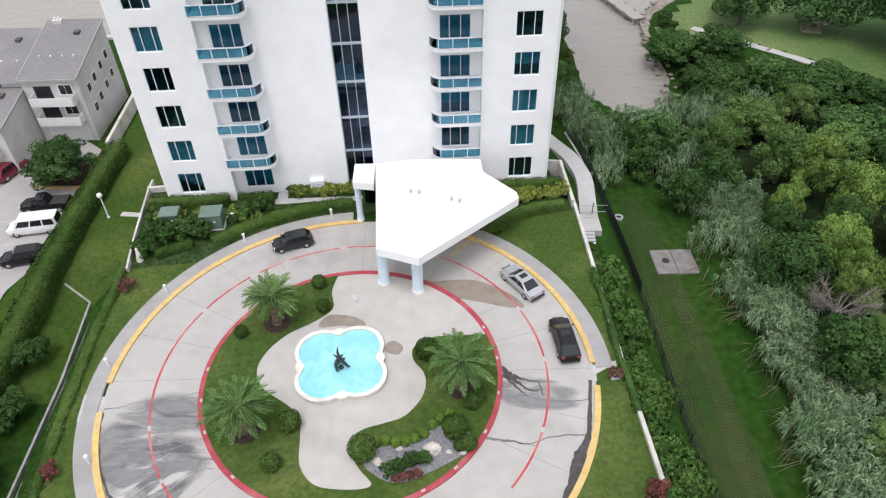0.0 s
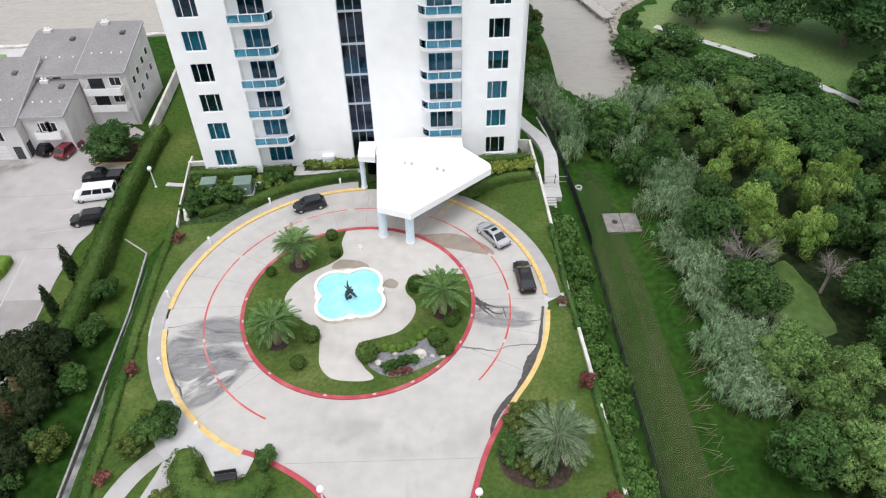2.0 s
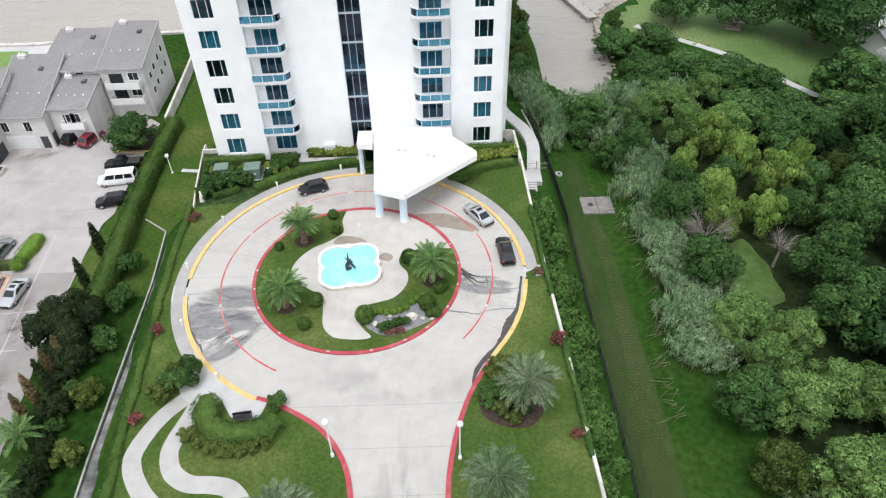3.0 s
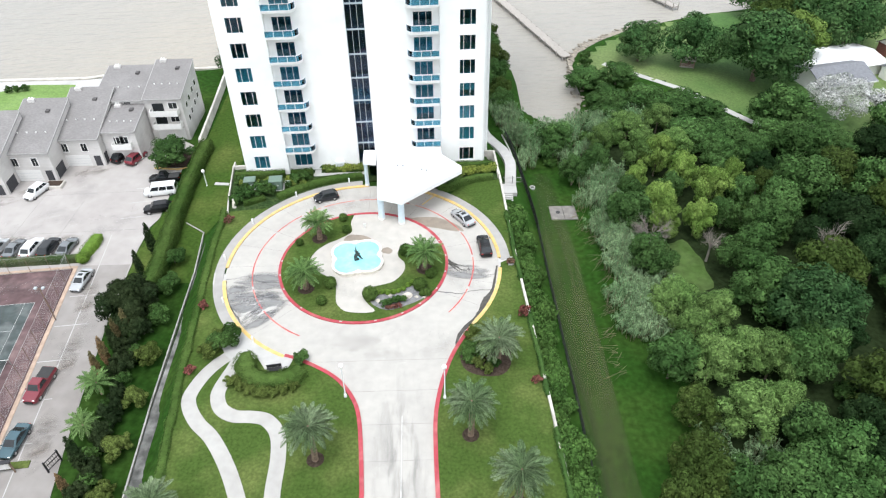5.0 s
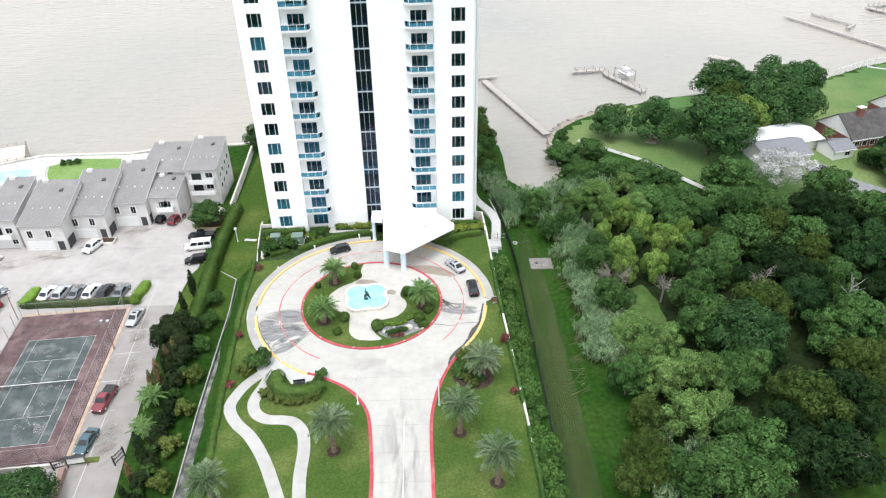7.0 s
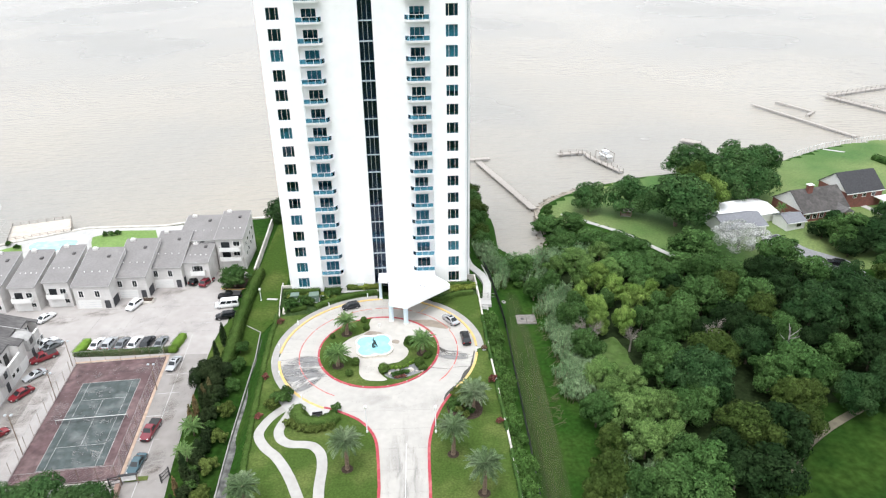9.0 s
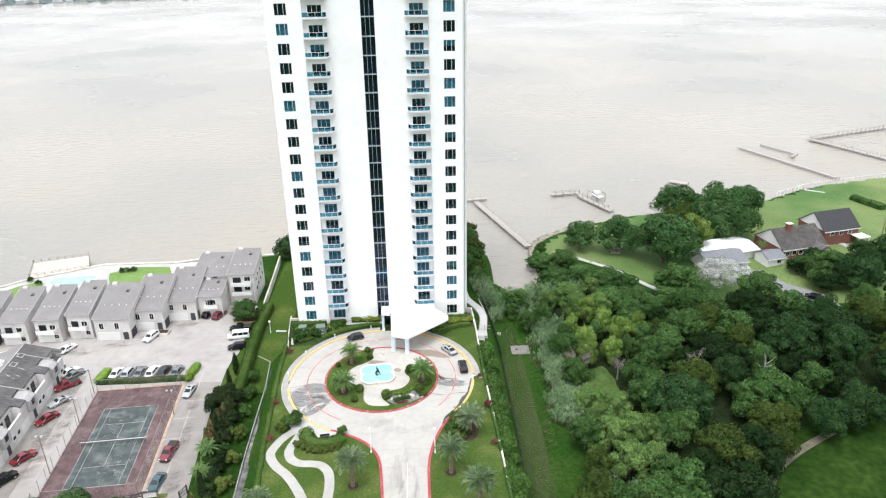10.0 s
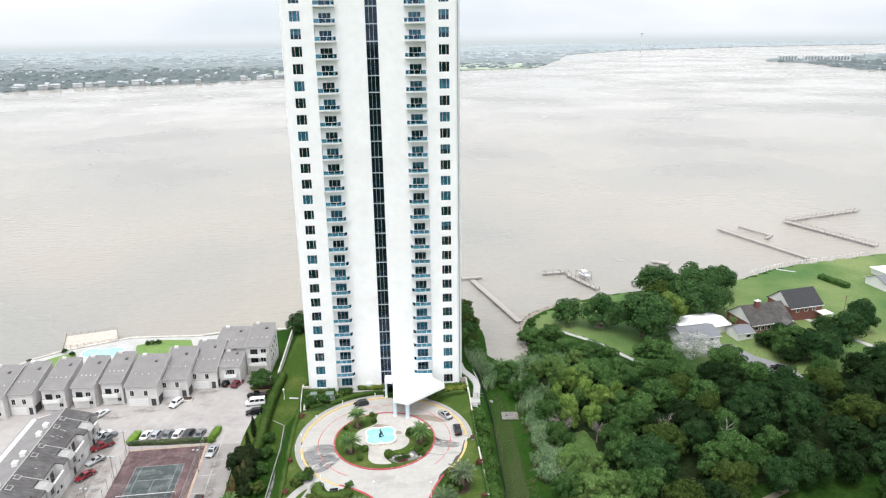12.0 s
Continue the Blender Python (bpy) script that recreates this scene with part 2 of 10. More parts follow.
# ---- building blocks ----
class Geo:
    """Vertices and faces gathered for one mesh."""

    def __init__(self):
        self.v, self.f = [], []

    def add(self, verts, faces):
        k = len(self.v)
        self.v.extend(tuple(p) for p in verts)
        self.f.extend(tuple(k + i for i in face) for face in faces)
        return self

    def quad(self, *pts):
        return self.add(pts, [tuple(range(len(pts)))])

    def box(self, x0, y0, z0, x1, y1, z1, m=None):
        p = [(x, y, z) for z in (z0, z1) for x, y in ((x0, y0), (x1, y0), (x1, y1), (x0, y1))]
        if m is not None:
            p = [m @ Vector(q) for q in p]
        return self.add(p, [(3, 2, 1, 0), (4, 5, 6, 7), (0, 1, 5, 4), (1, 2, 6, 5), (2, 3, 7, 6), (3, 0, 4, 7)])

    def soft_box(self, x0, y0, z0, x1, y1, z1, r=0.03, m=None):
        """A box with chamfered upright edges and a chamfered top rim."""
        def loop(i, z):
            return [(x0 + i + r, y0 + i, z), (x1 - i - r, y0 + i, z), (x1 - i, y0 + i + r, z), (x1 - i, y1 - i - r, z),
                    (x1 - i - r, y1 - i, z), (x0 + i + r, y1 - i, z), (x0 + i, y1 - i - r, z), (x0 + i, y0 + i + r, z)]
        rings = [loop(0, z0), loop(0, z1 - r), loop(r, z1)]
        pts = [q for ring in rings for q in ring]
        if m is not None:
            pts = [m @ Vector(q) for q in pts]
        faces = [tuple(range(7, -1, -1)), tuple(range(16, 24))]
        for k in (0, 8):
            faces += [(k + i, k + (i + 1) % 8, k + 8 + (i + 1) % 8, k + 8 + i) for i in range(8)]
        return self.add(pts, faces)

    def prism(self, poly, z0, z1):
        n = len(poly)
        p = [(x, y, z0) for x, y in poly] + [(x, y, z1) for x, y in poly]
        return self.add(p, [tuple(range(n - 1, -1, -1)), tuple(range(n, 2 * n))] + [(i, (i + 1) % n, n + (i + 1) % n, n + i) for i in range(n)])

    def ring(self, cx, cy, r0, r1, z0, z1, a0=0.0, a1=360.0, n=96):
        """A flat-topped arc of a ring, r0 inside, r1 outside."""
        full = abs(a1 - a0) >= 359.9
        m = n if full else n + 1
        ang = [radians(a0 + (a1 - a0) * i / n) for i in range(m)]
        pts = []
        for a in ang:
            ca, sa = math.cos(a), math.sin(a)
            pts += [(cx + r0 * ca, cy + r0 * sa, z0), (cx + r1 * ca, cy + r1 * sa, z0), (cx + r1 * ca, cy + r1 * sa, z1), (cx + r0 * ca, cy + r0 * sa, z1)]
        fs = []
        for i in range(n):
            a, b = 4 * i, 4 * ((i + 1) % m)
            fs += [(a + j, b + j, b + (j + 1) % 4, a + (j + 1) % 4)[::-1] for j in range(4)]
        if not full:
            fs += [(0, 1, 2, 3), tuple(4 * n + j for j in (3, 2, 1, 0))]
        return self.add(pts, fs)

    def tube(self, path, radii, n=8, cap=True):
        """A round tube along points, with a radius at each."""
        path = [Vector(p) for p in path]
        if not hasattr(radii, "__len__"):
            radii = [radii] * len(path)
        pts, last = [], None
        for i, p in enumerate(path):
            d = (path[min(i + 1, len(path) - 1)] - path[max(i - 1, 0)]).normalized()
            side = d.cross(Vector((0, 0, 1)) if abs(d.z) < 0.95 else Vector((0, 1, 0))).normalized()
            if last is not None and side.dot(last) < 0:
                side = -side
            last = side
            up = side.cross(d)
            pts += [p + radii[i] * (math.cos(a) * side + math.sin(a) * up) for a in (2 * math.pi * k / n for k in range(n))]
        fs = [(n * i + k, n * i + (k + 1) % n, n * (i + 1) + (k + 1) % n, n * (i + 1) + k) for i in range(len(path) - 1) for k in range(n)]
        if cap:
            fs += [tuple(range(n - 1, -1, -1)), tuple(range(n * (len(path) - 1), n * len(path)))]
        return self.add(pts, fs)

    def strip(self, line, half, z0, z1, closed=False):
        """A flat band of half width along a plan line (half may be a list)."""
        left, right = offset(line, half, closed), offset(line, -np.asarray(half), closed)
        n = len(line)
        pts = []
        for a, b in zip(left, right):
            pts += [(a[0], a[1], z0), (b[0], b[1], z0), (b[0], b[1], z1), (a[0], a[1], z1)]
        fs = []
        for i in range(n if closed else n - 1):
            a, b = 4 * i, 4 * ((i + 1) % n)
            fs += [(a + j, b + j, b + (j + 1) % 4, a + (j + 1) % 4) for j in range(4)]
        if not closed:
            fs += [(3, 2, 1, 0), tuple(4 * (n - 1) + j for j in range(4))]
        return self.add(pts, fs)

    def blob(self, c, r, seg=10, rings=6, jitter=0.12, seed=0, flat=-1.0):
        rnd = random.Random(seed)
        pts = [(c[0], c[1], c[2] + r[2])]
        for i in range(1, rings):
            th = math.pi * i / rings
            for k in range(seg):
                ph = 2 * math.pi * (k + 0.5 * (i % 2)) / seg
                s = 1 + rnd.uniform(-jitter, jitter)
                pts.append((c[0] + s * r[0] * math.sin(th) * math.cos(ph), c[1] + s * r[1] * math.sin(th) * math.sin(ph), c[2] + max(flat, s * math.cos(th)) * r[2]))
        pts.append((c[0], c[1], c[2] + max(flat, -1) * r[2]))
        fs = [(0, 1 + k, 1 + (k + 1) % seg) for k in range(seg)]
        for i in range(rings - 2):
            a = 1 + i * seg
            fs += [(a + k, a + seg + k, a + seg + (k + 1) % seg, a + (k + 1) % seg) for k in range(seg)]
        a = 1 + (rings - 2) * seg
        fs += [(a + (k + 1) % seg, a + k, len(pts) - 1) for k in range(seg)]
        return self.add(pts, fs)

    def mesh(self, name):
        me = bpy.data.meshes.new(name)
        me.from_pydata(self.v, [], self.f)
        me.update()
        return me


def offset(line, d, closed=False):
    """A plan line moved sideways by d (to its left)."""
    p = np.array(line, float)
    if closed:
        t = np.roll(p, -1, 0) - np.roll(p, 1, 0)
    else:
        t = np.gradient(p, axis=0)
    t /= np.linalg.norm(t, axis=1)[:, None]
    return p + np.stack([-t[:, 1], t[:, 0]], 1) * np.broadcast_to(np.asarray(d, float), (len(p),))[:, None]


def smooth_line(pts, steps=6, closed=False):
    """Catmull-Rom through plan points."""
    p = [np.array(q, float) for q in pts]
    n, res = len(p), []
    for i in range(n if closed else n - 1):
        if closed:
            a, b, c, d = p[i - 1], p[i], p[(i + 1) % n], p[(i + 2) % n]
        else:
            a, b, c, d = p[max(i - 1, 0)], p[i], p[i + 1], p[min(i + 2, n - 1)]
        for k in range(steps):
            t = k / steps
            res.append(0.5 * (2 * b + (c - a) * t + (2 * a - 5 * b + 4 * c - d) * t * t + (3 * b - a - 3 * c + d) * t ** 3))
    if not closed:
        res.append(p[-1])
    return [tuple(q) for q in res]


def part(name, geo, material, parent=None, label="", smooth=False):
    """Links geometry as one mesh object, under a thing or a part where one is given."""
    me = geo if isinstance(geo, bpy.types.Mesh) else geo.mesh(name)
    if material is not None and not me.materials:
        me.materials.append(material)
    if smooth:
        me.polygons.foreach_set("use_smooth", [True] * len(me.polygons))
    ob = new(name, me)
    ob.parent = parent
    if label:
        ob["label"] = label
    return ob


def thing(name, at, label, category, group="", kind=""):
    """An empty at a thing's base, to hold its parts."""
    ob = new(name)
    ob.matrix_basis = at if isinstance(at, Matrix) else pose(*at)
    return tagged(ob, label, category, group, kind)


def structure(name, geo, material, label, category="", smooth=False):
    return tagged(part(name, geo, material, smooth=smooth), label, category or name.split("_")[0], kind="structure")


# ---- ground, lake and paving ----
CX, CY = -7.3, 35.6                     # middle of the motor court
R_ISLE, R_LINE, R_KERB, R_WALK = 12.0, 15.9, 19.75, 21.3
LOT, STRIP, WATER, PARK = -3.25, -5.8, -6.5, -5.0
SHORE = [(-5000, 60), (-400, 78), (-150, 88), (-123, 93), (-117, 99), (-101, 111), (-66, 112), (-48, 115), (-30, 120), (10, 124), (21, 119), (23, 105),
         (22.5, 92), (27, 86), (34, 88), (36.5, 97), (36, 112), (39, 120), (46, 127), (56, 134), (75, 142), (100, 148), (131, 155), (155, 169), (200, 181),
         (260, 200), (420, 240), (5000, 900)]


def left_edge(y):
    return np.interp(y, [-60, -1, 15, 27, 39, 46, 52, 61, 64], [-26, -26.6, -28.2, -29.0, -29.9, -30.0, -30.3, -31.3, -31.3])


def right_edge(y):
    return np.interp(y, [-60, -2, 8, 26, 37, 57, 64], [16.6, 16.3, 16.0, 15.2, 14.7, 14.3, 14.0])


def inland(x, y):
    """Distance from the shore, positive on land."""
    p = np.stack([np.ravel(x), np.ravel(y)], 1).astype(float)
    best = np.full(len(p), 1e9)
    for a, b in zip(SHORE[:-1], SHORE[1:]):
        a, b = np.array(a, float), np.array(b, float)
        t = np.clip(((p - a) @ (b - a)) / ((b - a) @ (b - a)), 0, 1)
        best = np.minimum(best, np.linalg.norm(p - (a + t[:, None] * (b - a)), axis=1))
    poly = SHORE + [(5000, -6000), (-5000, -6000)]
    inside = np.zeros(len(p), bool)
    for (x0, y0), (x1, y1) in zip(poly, poly[1:] + poly[:1]):
        cross = (y0 > p[:, 1]) != (y1 > p[:, 1])
        with np.errstate(divide="ignore", invalid="ignore"):
            inside ^= cross & (p[:, 0] < (x1 - x0) * (p[:, 1] - y0) / (y1 - y0 + 1e-12) + x0)
    return np.where(inside, best, -best).reshape(np.shape(x))


def level(x, y):
    """Height of the natural ground."""
    x, y = np.broadcast_arrays(np.asarray(x, float), np.asarray(y, float))
    xl, xr = left_edge(y), right_edge(y)
    rise = np.clip((y - 42) / 16, 0, 1)
    west = LOT - 0.08 + rise * rise * (3 - 2 * rise) * np.interp(x, [-43, -40, -30], [0, 0.63, 1.03])
    bank = np.interp(x - (xl - 3.2), [0, 3.0], [0, 1])
    west = np.where((y < 48.5) & (x > xl - 3.2), LOT + (0.0 - LOT) * np.clip(bank, 0, 1), west)
    d = x - xr
    east = np.interp(d, [0, 0.4, 4.0, 6.4, 14], [-2.4, -2.8, -3.1, STRIP + 0.15, STRIP])
    north = np.clip((y - 75) / 25, 0, 1) * np.clip((x - 38) / 10, 0, 1)
    east = east * (1 - north) + PARK * north
    east = east + np.clip((x - 30) / 6, 0, 1) * 0.25 * np.sin(x * 0.21) * np.cos(y * 0.17)
    plateau = (x >= xl) & (x <= xr) & (y < 63)
    behind = (y >= 63) & (x > -31.3) & (x < xr + 1)
    h = np.where(x < xl, west, east)
    h = np.where(plateau, -0.06, h)
    h = np.where(behind, -2.4, h)
    s = inland(x, y)
    h = np.where(s > 0, np.minimum(h, WATER + 0.25 + 0.55 * s), np.maximum(WATER - 3, WATER - 0.2 + 0.35 * s))
    return h


def axis(*runs):
    """Grid coordinates from (start, stop, step) runs, then growing outward to the horizon."""
    v = [np.arange(a, b, s) for a, b, s in runs]
    v = list(np.concatenate(v))
    lo, hi, step = v[0], v[-1], 4.0
    left, right = [], []
    while lo > -4800:
        step *= 1.35
        lo -= step
        left.append(max(lo, -4900))
    step = 4.0
    while hi < 4800:
        step *= 1.35
        hi += step
        right.append(min(hi, 4900))
    return np.array(left[::-1] + v + right)


gx = axis((-140, -50, 2.5), (-50, 40, 1.0), (40, 175, 2.5))
gy = axis((-60, -8, 4), (-8, 70, 1.3), (70, 150, 1.6), (150, 200, 4))
GX, GY = np.meshgrid(gx, gy)
GZ = level(GX, GY)
nx, ny = len(gx), len(gy)
g = Geo()
g.v = [(float(a), float(b), float(c)) for a, b, c in zip(GX.ravel(), GY.ravel(), GZ.ravel())]
g.f = [(j * nx + i, j * nx + i + 1, (j + 1) * nx + i + 1, (j + 1) * nx + i) for j in range(ny - 1) for i in range(nx - 1)]
structure("ground", g, rough_grass, "rough mown grass over uneven ground by the lake", "ground", smooth=True)


def lake_material():
    """Murky brown lake water with wind ripples, cloud reflections painted as broad colour bands."""
    m = bpy.data.materials.new("lake_water")
    m.use_nodes = True
    n, l = m.node_tree.nodes, m.node_tree.links
    b = n["Principled BSDF"]
    b.inputs["Base Color"].default_value = (0.3, 0.272, 0.238, 1)
    b.inputs["Roughness"].default_value, b.inputs["IOR"].default_value = 0.12, 1.33
    geo = n.new("ShaderNodeNewGeometry")
    mp = n.new("ShaderNodeMapping")
    mp.inputs["Scale"].default_value = (0.35, 1.1, 1)
    mp.inputs["Rotation"].default_value = (0, 0, 0.25)
    w = n.new("ShaderNodeTexNoise")
    w.inputs["Scale"].default_value, w.inputs["Detail"].default_value = 0.55, 6.0
    wide = n.new("ShaderNodeTexNoise")
    wide.inputs["Scale"].default_value, wide.inputs["Detail"].default_value = 0.006, 4.0
    bp = n.new("ShaderNodeBump")
    bp.inputs["Distance"].default_value = 0.75
    mr = n.new("ShaderNodeMapRange")
    mr.inputs["From Min"].default_value, mr.inputs["From Max"].default_value = 0.35, 0.65
    mr.inputs["To Min"].default_value, mr.inputs["To Max"].default_value = 0.06, 0.34
    # second, greyer tone paints broad cloud reflections into the brown
    murk_sheen = n.new("ShaderNodeMixRGB")
    murk_sheen.inputs[1].default_value, murk_sheen.inputs[2].default_value = (0.325, 0.296, 0.248, 1), (0.275, 0.264, 0.24, 1)
    band = n.new("ShaderNodeMapRange")
    band.inputs["From Min"].default_value, band.inputs["From Max"].default_value = 0.42, 0.6
    l.new(wide.outputs["Fac"], band.inputs[0])
    l.new(band.outputs[0], murk_sheen.inputs[0])
    l.new(murk_sheen.outputs[0], b.inputs["Base Color"])
    l.new(geo.outputs["Position"], mp.inputs[0])
    l.new(mp.outputs[0], w.inputs["Vector"])
    l.new(geo.outputs["Position"], wide.inputs["Vector"])
    l.new(w.outputs["Fac"], bp.inputs["Height"])
    l.new(wide.outputs["Fac"], mr.inputs[0])
    l.new(mr.outputs[0], b.inputs["Roughness"])
    reach = n.new("ShaderNodeSeparateXYZ")
    l.new(geo.outputs["Position"], reach.inputs[0])
    calm = n.new("ShaderNodeMapRange")
    calm.inputs["From Min"].default_value, calm.inputs["From Max"].default_value = 110.0, 800.0
    calm.inputs["To Min"].default_value, calm.inputs["To Max"].default_value = 0.95, 0.1
    l.new(reach.outputs["Y"], calm.inputs[0])
    l.new(calm.outputs[0], bp.inputs["Strength"])
    l.new(bp.outputs[0], b.inputs["Normal"])
    return m


water_mat = lake_material()
g = Geo().quad((-4900, 40, WATER), (4900, 40, WATER), (4900, 4900, WATER), (-4900, 4900, WATER))
structure("water", g, water_mat, "wide brown lake with a rippled glossy surface", "lake")


def arc(cx, cy, r, a0, a1, n=60):
    return [(cx + r * math.cos(radians(a0 + (a1 - a0) * i / n)), cy + r * math.sin(radians(a0 + (a1 - a0) * i / n))) for i in range(n + 1)]


# the court and its drive as one sheet of paving
LEFT_KERB = smooth_line([(-16.2, 18.2), (-14.6, 17.6), (-12.0, 16.2), (-9.5, 14.4), (-7.6, 12.0), (-6.4, 9.2), (-5.8, 5.0), (-5.3, -1.0)], 5) + [(-5.0, -20), (-5.0, -60)]
RIGHT_KERB = smooth_line([(8.3, 23.5), (6.6, 20.8), (5.1, 18.0), (4.0, 15.0), (3.2, 12.0), (2.6, 8.0), (2.55, 3.0), (2.65, -1.2)], 5) + [(2.8, -20), (2.8, -60)]
A_RIGHT, A_LEFT = -37.8, 243.0
court_line = RIGHT_KERB[::-1] + arc(CX, CY, R_KERB, A_RIGHT, A_LEFT, 120)[1:-1] + LEFT_KERB
structure("road", Geo().prism(court_line, -0.4, 0.0), concrete, "pale worn concrete paving of a circular motor court and its drive", "road")

# kerbs: yellow round the court, red along the drive and round the island
YEL_L = arc(CX, CY, R_KERB, 91, A_LEFT, 90)
YEL_R = arc(CX, CY, R_KERB, A_RIGHT, 84, 90)
for name, line, paint in (("kerb", [p for i, p in enumerate(YEL_L) if i < 54], yellow_paint), ("kerb", [p for i, p in enumerate(YEL_L) if i > 57], yellow_paint),
                          ("kerb", [p for i, p in enumerate(YEL_R) if i < 25], yellow_paint), ("kerb", [p for i, p in enumerate(YEL_R) if i > 28], yellow_paint),
                          ("kerb", LEFT_KERB, red_paint), ("kerb", RIGHT_KERB[3:], red_paint)):
    tagged(part(name, Geo().strip(line, 0.24, -0.2, 0.15), paint), "worn painted concrete kerb beside the court paving", "kerb", kind="structure")
tagged(part("kerb", Geo().strip(RIGHT_KERB[:4], 0.24, -0.2, 0.15), yellow_paint), "worn yellow painted concrete kerb", "kerb", kind="structure")
tagged(part("kerb", Geo().ring(CX, CY, R_ISLE - 0.22, R_ISLE + 0.25, -0.1, 0.17), red_paint), "red painted kerb round the palm island", "kerb", kind="structure")

# pavement outside the yellow kerb
structure("pavement_west", Geo().ring(CX, CY, R_KERB + 0.2, R_WALK, -0.3, 0.13, 94, 236, 90), footway, "grey concrete footway round the court", "pavement")
structure("pavement_east", Geo().ring(CX, CY, R_KERB + 0.2, R_WALK, -0.3, 0.13, 0, 82, 60), footway, "grey concrete footway round the court", "pavement")
structure("pavement_ramp", Geo().add([(CX + r * math.cos(radians(a)), CY + r * math.sin(radians(a)), z) for a, r, z in
          ((184.5, R_KERB - 0.2, 0.012), (189.5, R_KERB - 0.2, 0.012), (190.5, R_WALK + 0.05, 0.145), (183.5, R_WALK + 0.05, 0.145))], [(0, 1, 2, 3)]), walk_conc,
          "pale kerb ramp between yellow kerbs", "pavement")
structure("pavement_ramp", Geo().add([(CX + r * math.cos(radians(a)), CY + r * math.sin(radians(a)), z) for a, r, z in
          ((-4, R_KERB - 0.2, 0.012), (0.8, R_KERB - 0.2, 0.012), (1.5, R_WALK + 0.4, 0.145), (-3.6, R_WALK + 0.4, 0.145))], [(0, 3, 2, 1)]), walk_conc,
          "pale kerb ramp between yellow kerbs", "pavement")

# lawns either side of the drive
ys = np.arange(52, -61, -6.0)
west_line = arc(CX, CY, R_WALK - 0.3, 138, 236, 60) + arc(CX, CY, R_KERB + 0.1, 237, A_LEFT, 6) + offset(LEFT_KERB, -0.1).tolist() + [(float(left_edge(y)) - 0.1, float(y)) for y in ys[::-1]]
structure("lawn_west", Geo().prism([tuple(p) for p in west_line], -0.3, 0.1), grass, "mown green lawn beside the drive", "lawn")
east_line = [tuple(p) for p in offset(RIGHT_KERB, 0.1).tolist()][::-1] + arc(CX, CY, R_KERB + 0.1, A_RIGHT, -2, 30) + arc(CX, CY, R_WALK - 0.3, 0, 52, 46) + [(6.9, 53.6), (8.2, 54.6), (9.8, 55.4), (12.1, 56.0), (14.2, 56.4)] + \
    [(float(right_edge(y)), float(y)) for y in np.arange(52, -61, -6.0)]
structure("lawn_east", Geo().prism([tuple(p) for p in east_line], -0.3, 0.1), grass, "mown green lawn beside the drive", "lawn")

# looping garden path on the west lawn
PATH_A = smooth_line([(-21.0, 20.2), (-23.4, 18.2), (-25.3, 15.8), (-26.5, 12.6), (-26.2, 10.6), (-24.7, 8.3), (-22.6, 6.2), (-20.3, 2.8), (-18.3, -1.2), (-15.5, -8), (-13, -16)], 7)
PATH_B = smooth_line([(-21.6, 19.2), (-22.3, 16.2), (-23.1, 13.6), (-23.2, 12.0), (-22.4, 10.2), (-20.7, 9.1), (-18.6, 8.9), (-16.8, 8.4), (-15.3, 6.5), (-14.7, 3.4), (-14.6, -1.3), (-13.8, -8), (-12.6, -17)], 7)
structure("pavement_path", Geo().strip(PATH_A, 0.85, -0.1, 0.13), path_conc, "winding pale concrete garden path across the lawn", "pavement")
structure("pavement_path", Geo().strip(PATH_B, 0.85, -0.1, 0.135), path_conc, "winding pale concrete garden path across the lawn", "pavement")
structure("pavement_corner", Geo().prism([(-25.4, 21.6), (-23.6, 18.4), (-21.3, 16.4), (-19.6, 18.0), (-18.3, 16.0), (-15.6, 15.6), (-15.0, 17.7), (-17.0, 18.4), (-20.0, 20.6), (-22.0, 22.5), (-23.6, 24.5)], -0.1, 0.14), walk_conc,
          "pale concrete footway beside the clipped hedge", "pavement")

# the island: plaza slab with lawn on it
structure("plaza", Geo().prism(arc(CX, CY, R_ISLE - 0.1, 0, 360, 96)[:-1], -0.2, 0.13), plaza_conc, "smooth pale concrete plaza round the fountain", "plaza")
inner = smooth_line([(-9.5, 47.3), (-9.9, 45.2), (-9.6, 43.0), (-11.2, 41.4), (-13.2, 40.1), (-14.7, 38.2), (-15.2, 36.2), (-14.3, 34.3), (-12.2, 32.7), (-11.1, 31.5), (-10.8, 29.8), (-10.6, 27.6), (-9.8, 26.2),
                     (-8.6, 25.5), (-6.2, 25.3), (-5.2, 25.7), (-6.2, 27.0), (-7.0, 28.7), (-6.3, 30.1), (-4.6, 30.7), (-3.0, 31.3), (-1.8, 32.7), (-1.3, 34.2), (-1.5, 35.6), (-2.3, 36.8), (-2.3, 38.2),
                     (-0.8, 39.2), (1.5, 39.4), (4.0, 39.4)], 4)
a_end = math.degrees(math.atan2(39.4 - CY, 4.0 - CX))
a_start = math.degrees(math.atan2(47.3 - CY, -9.5 - CX))
isle_lawn = inner + arc(CX, CY, R_ISLE - 0.15, a_end, a_start - 360, 100)
structure("lawn_island", Geo().prism(isle_lawn, 0.0, 0.19), grass, "mown green lawn curving round the plaza", "lawn")

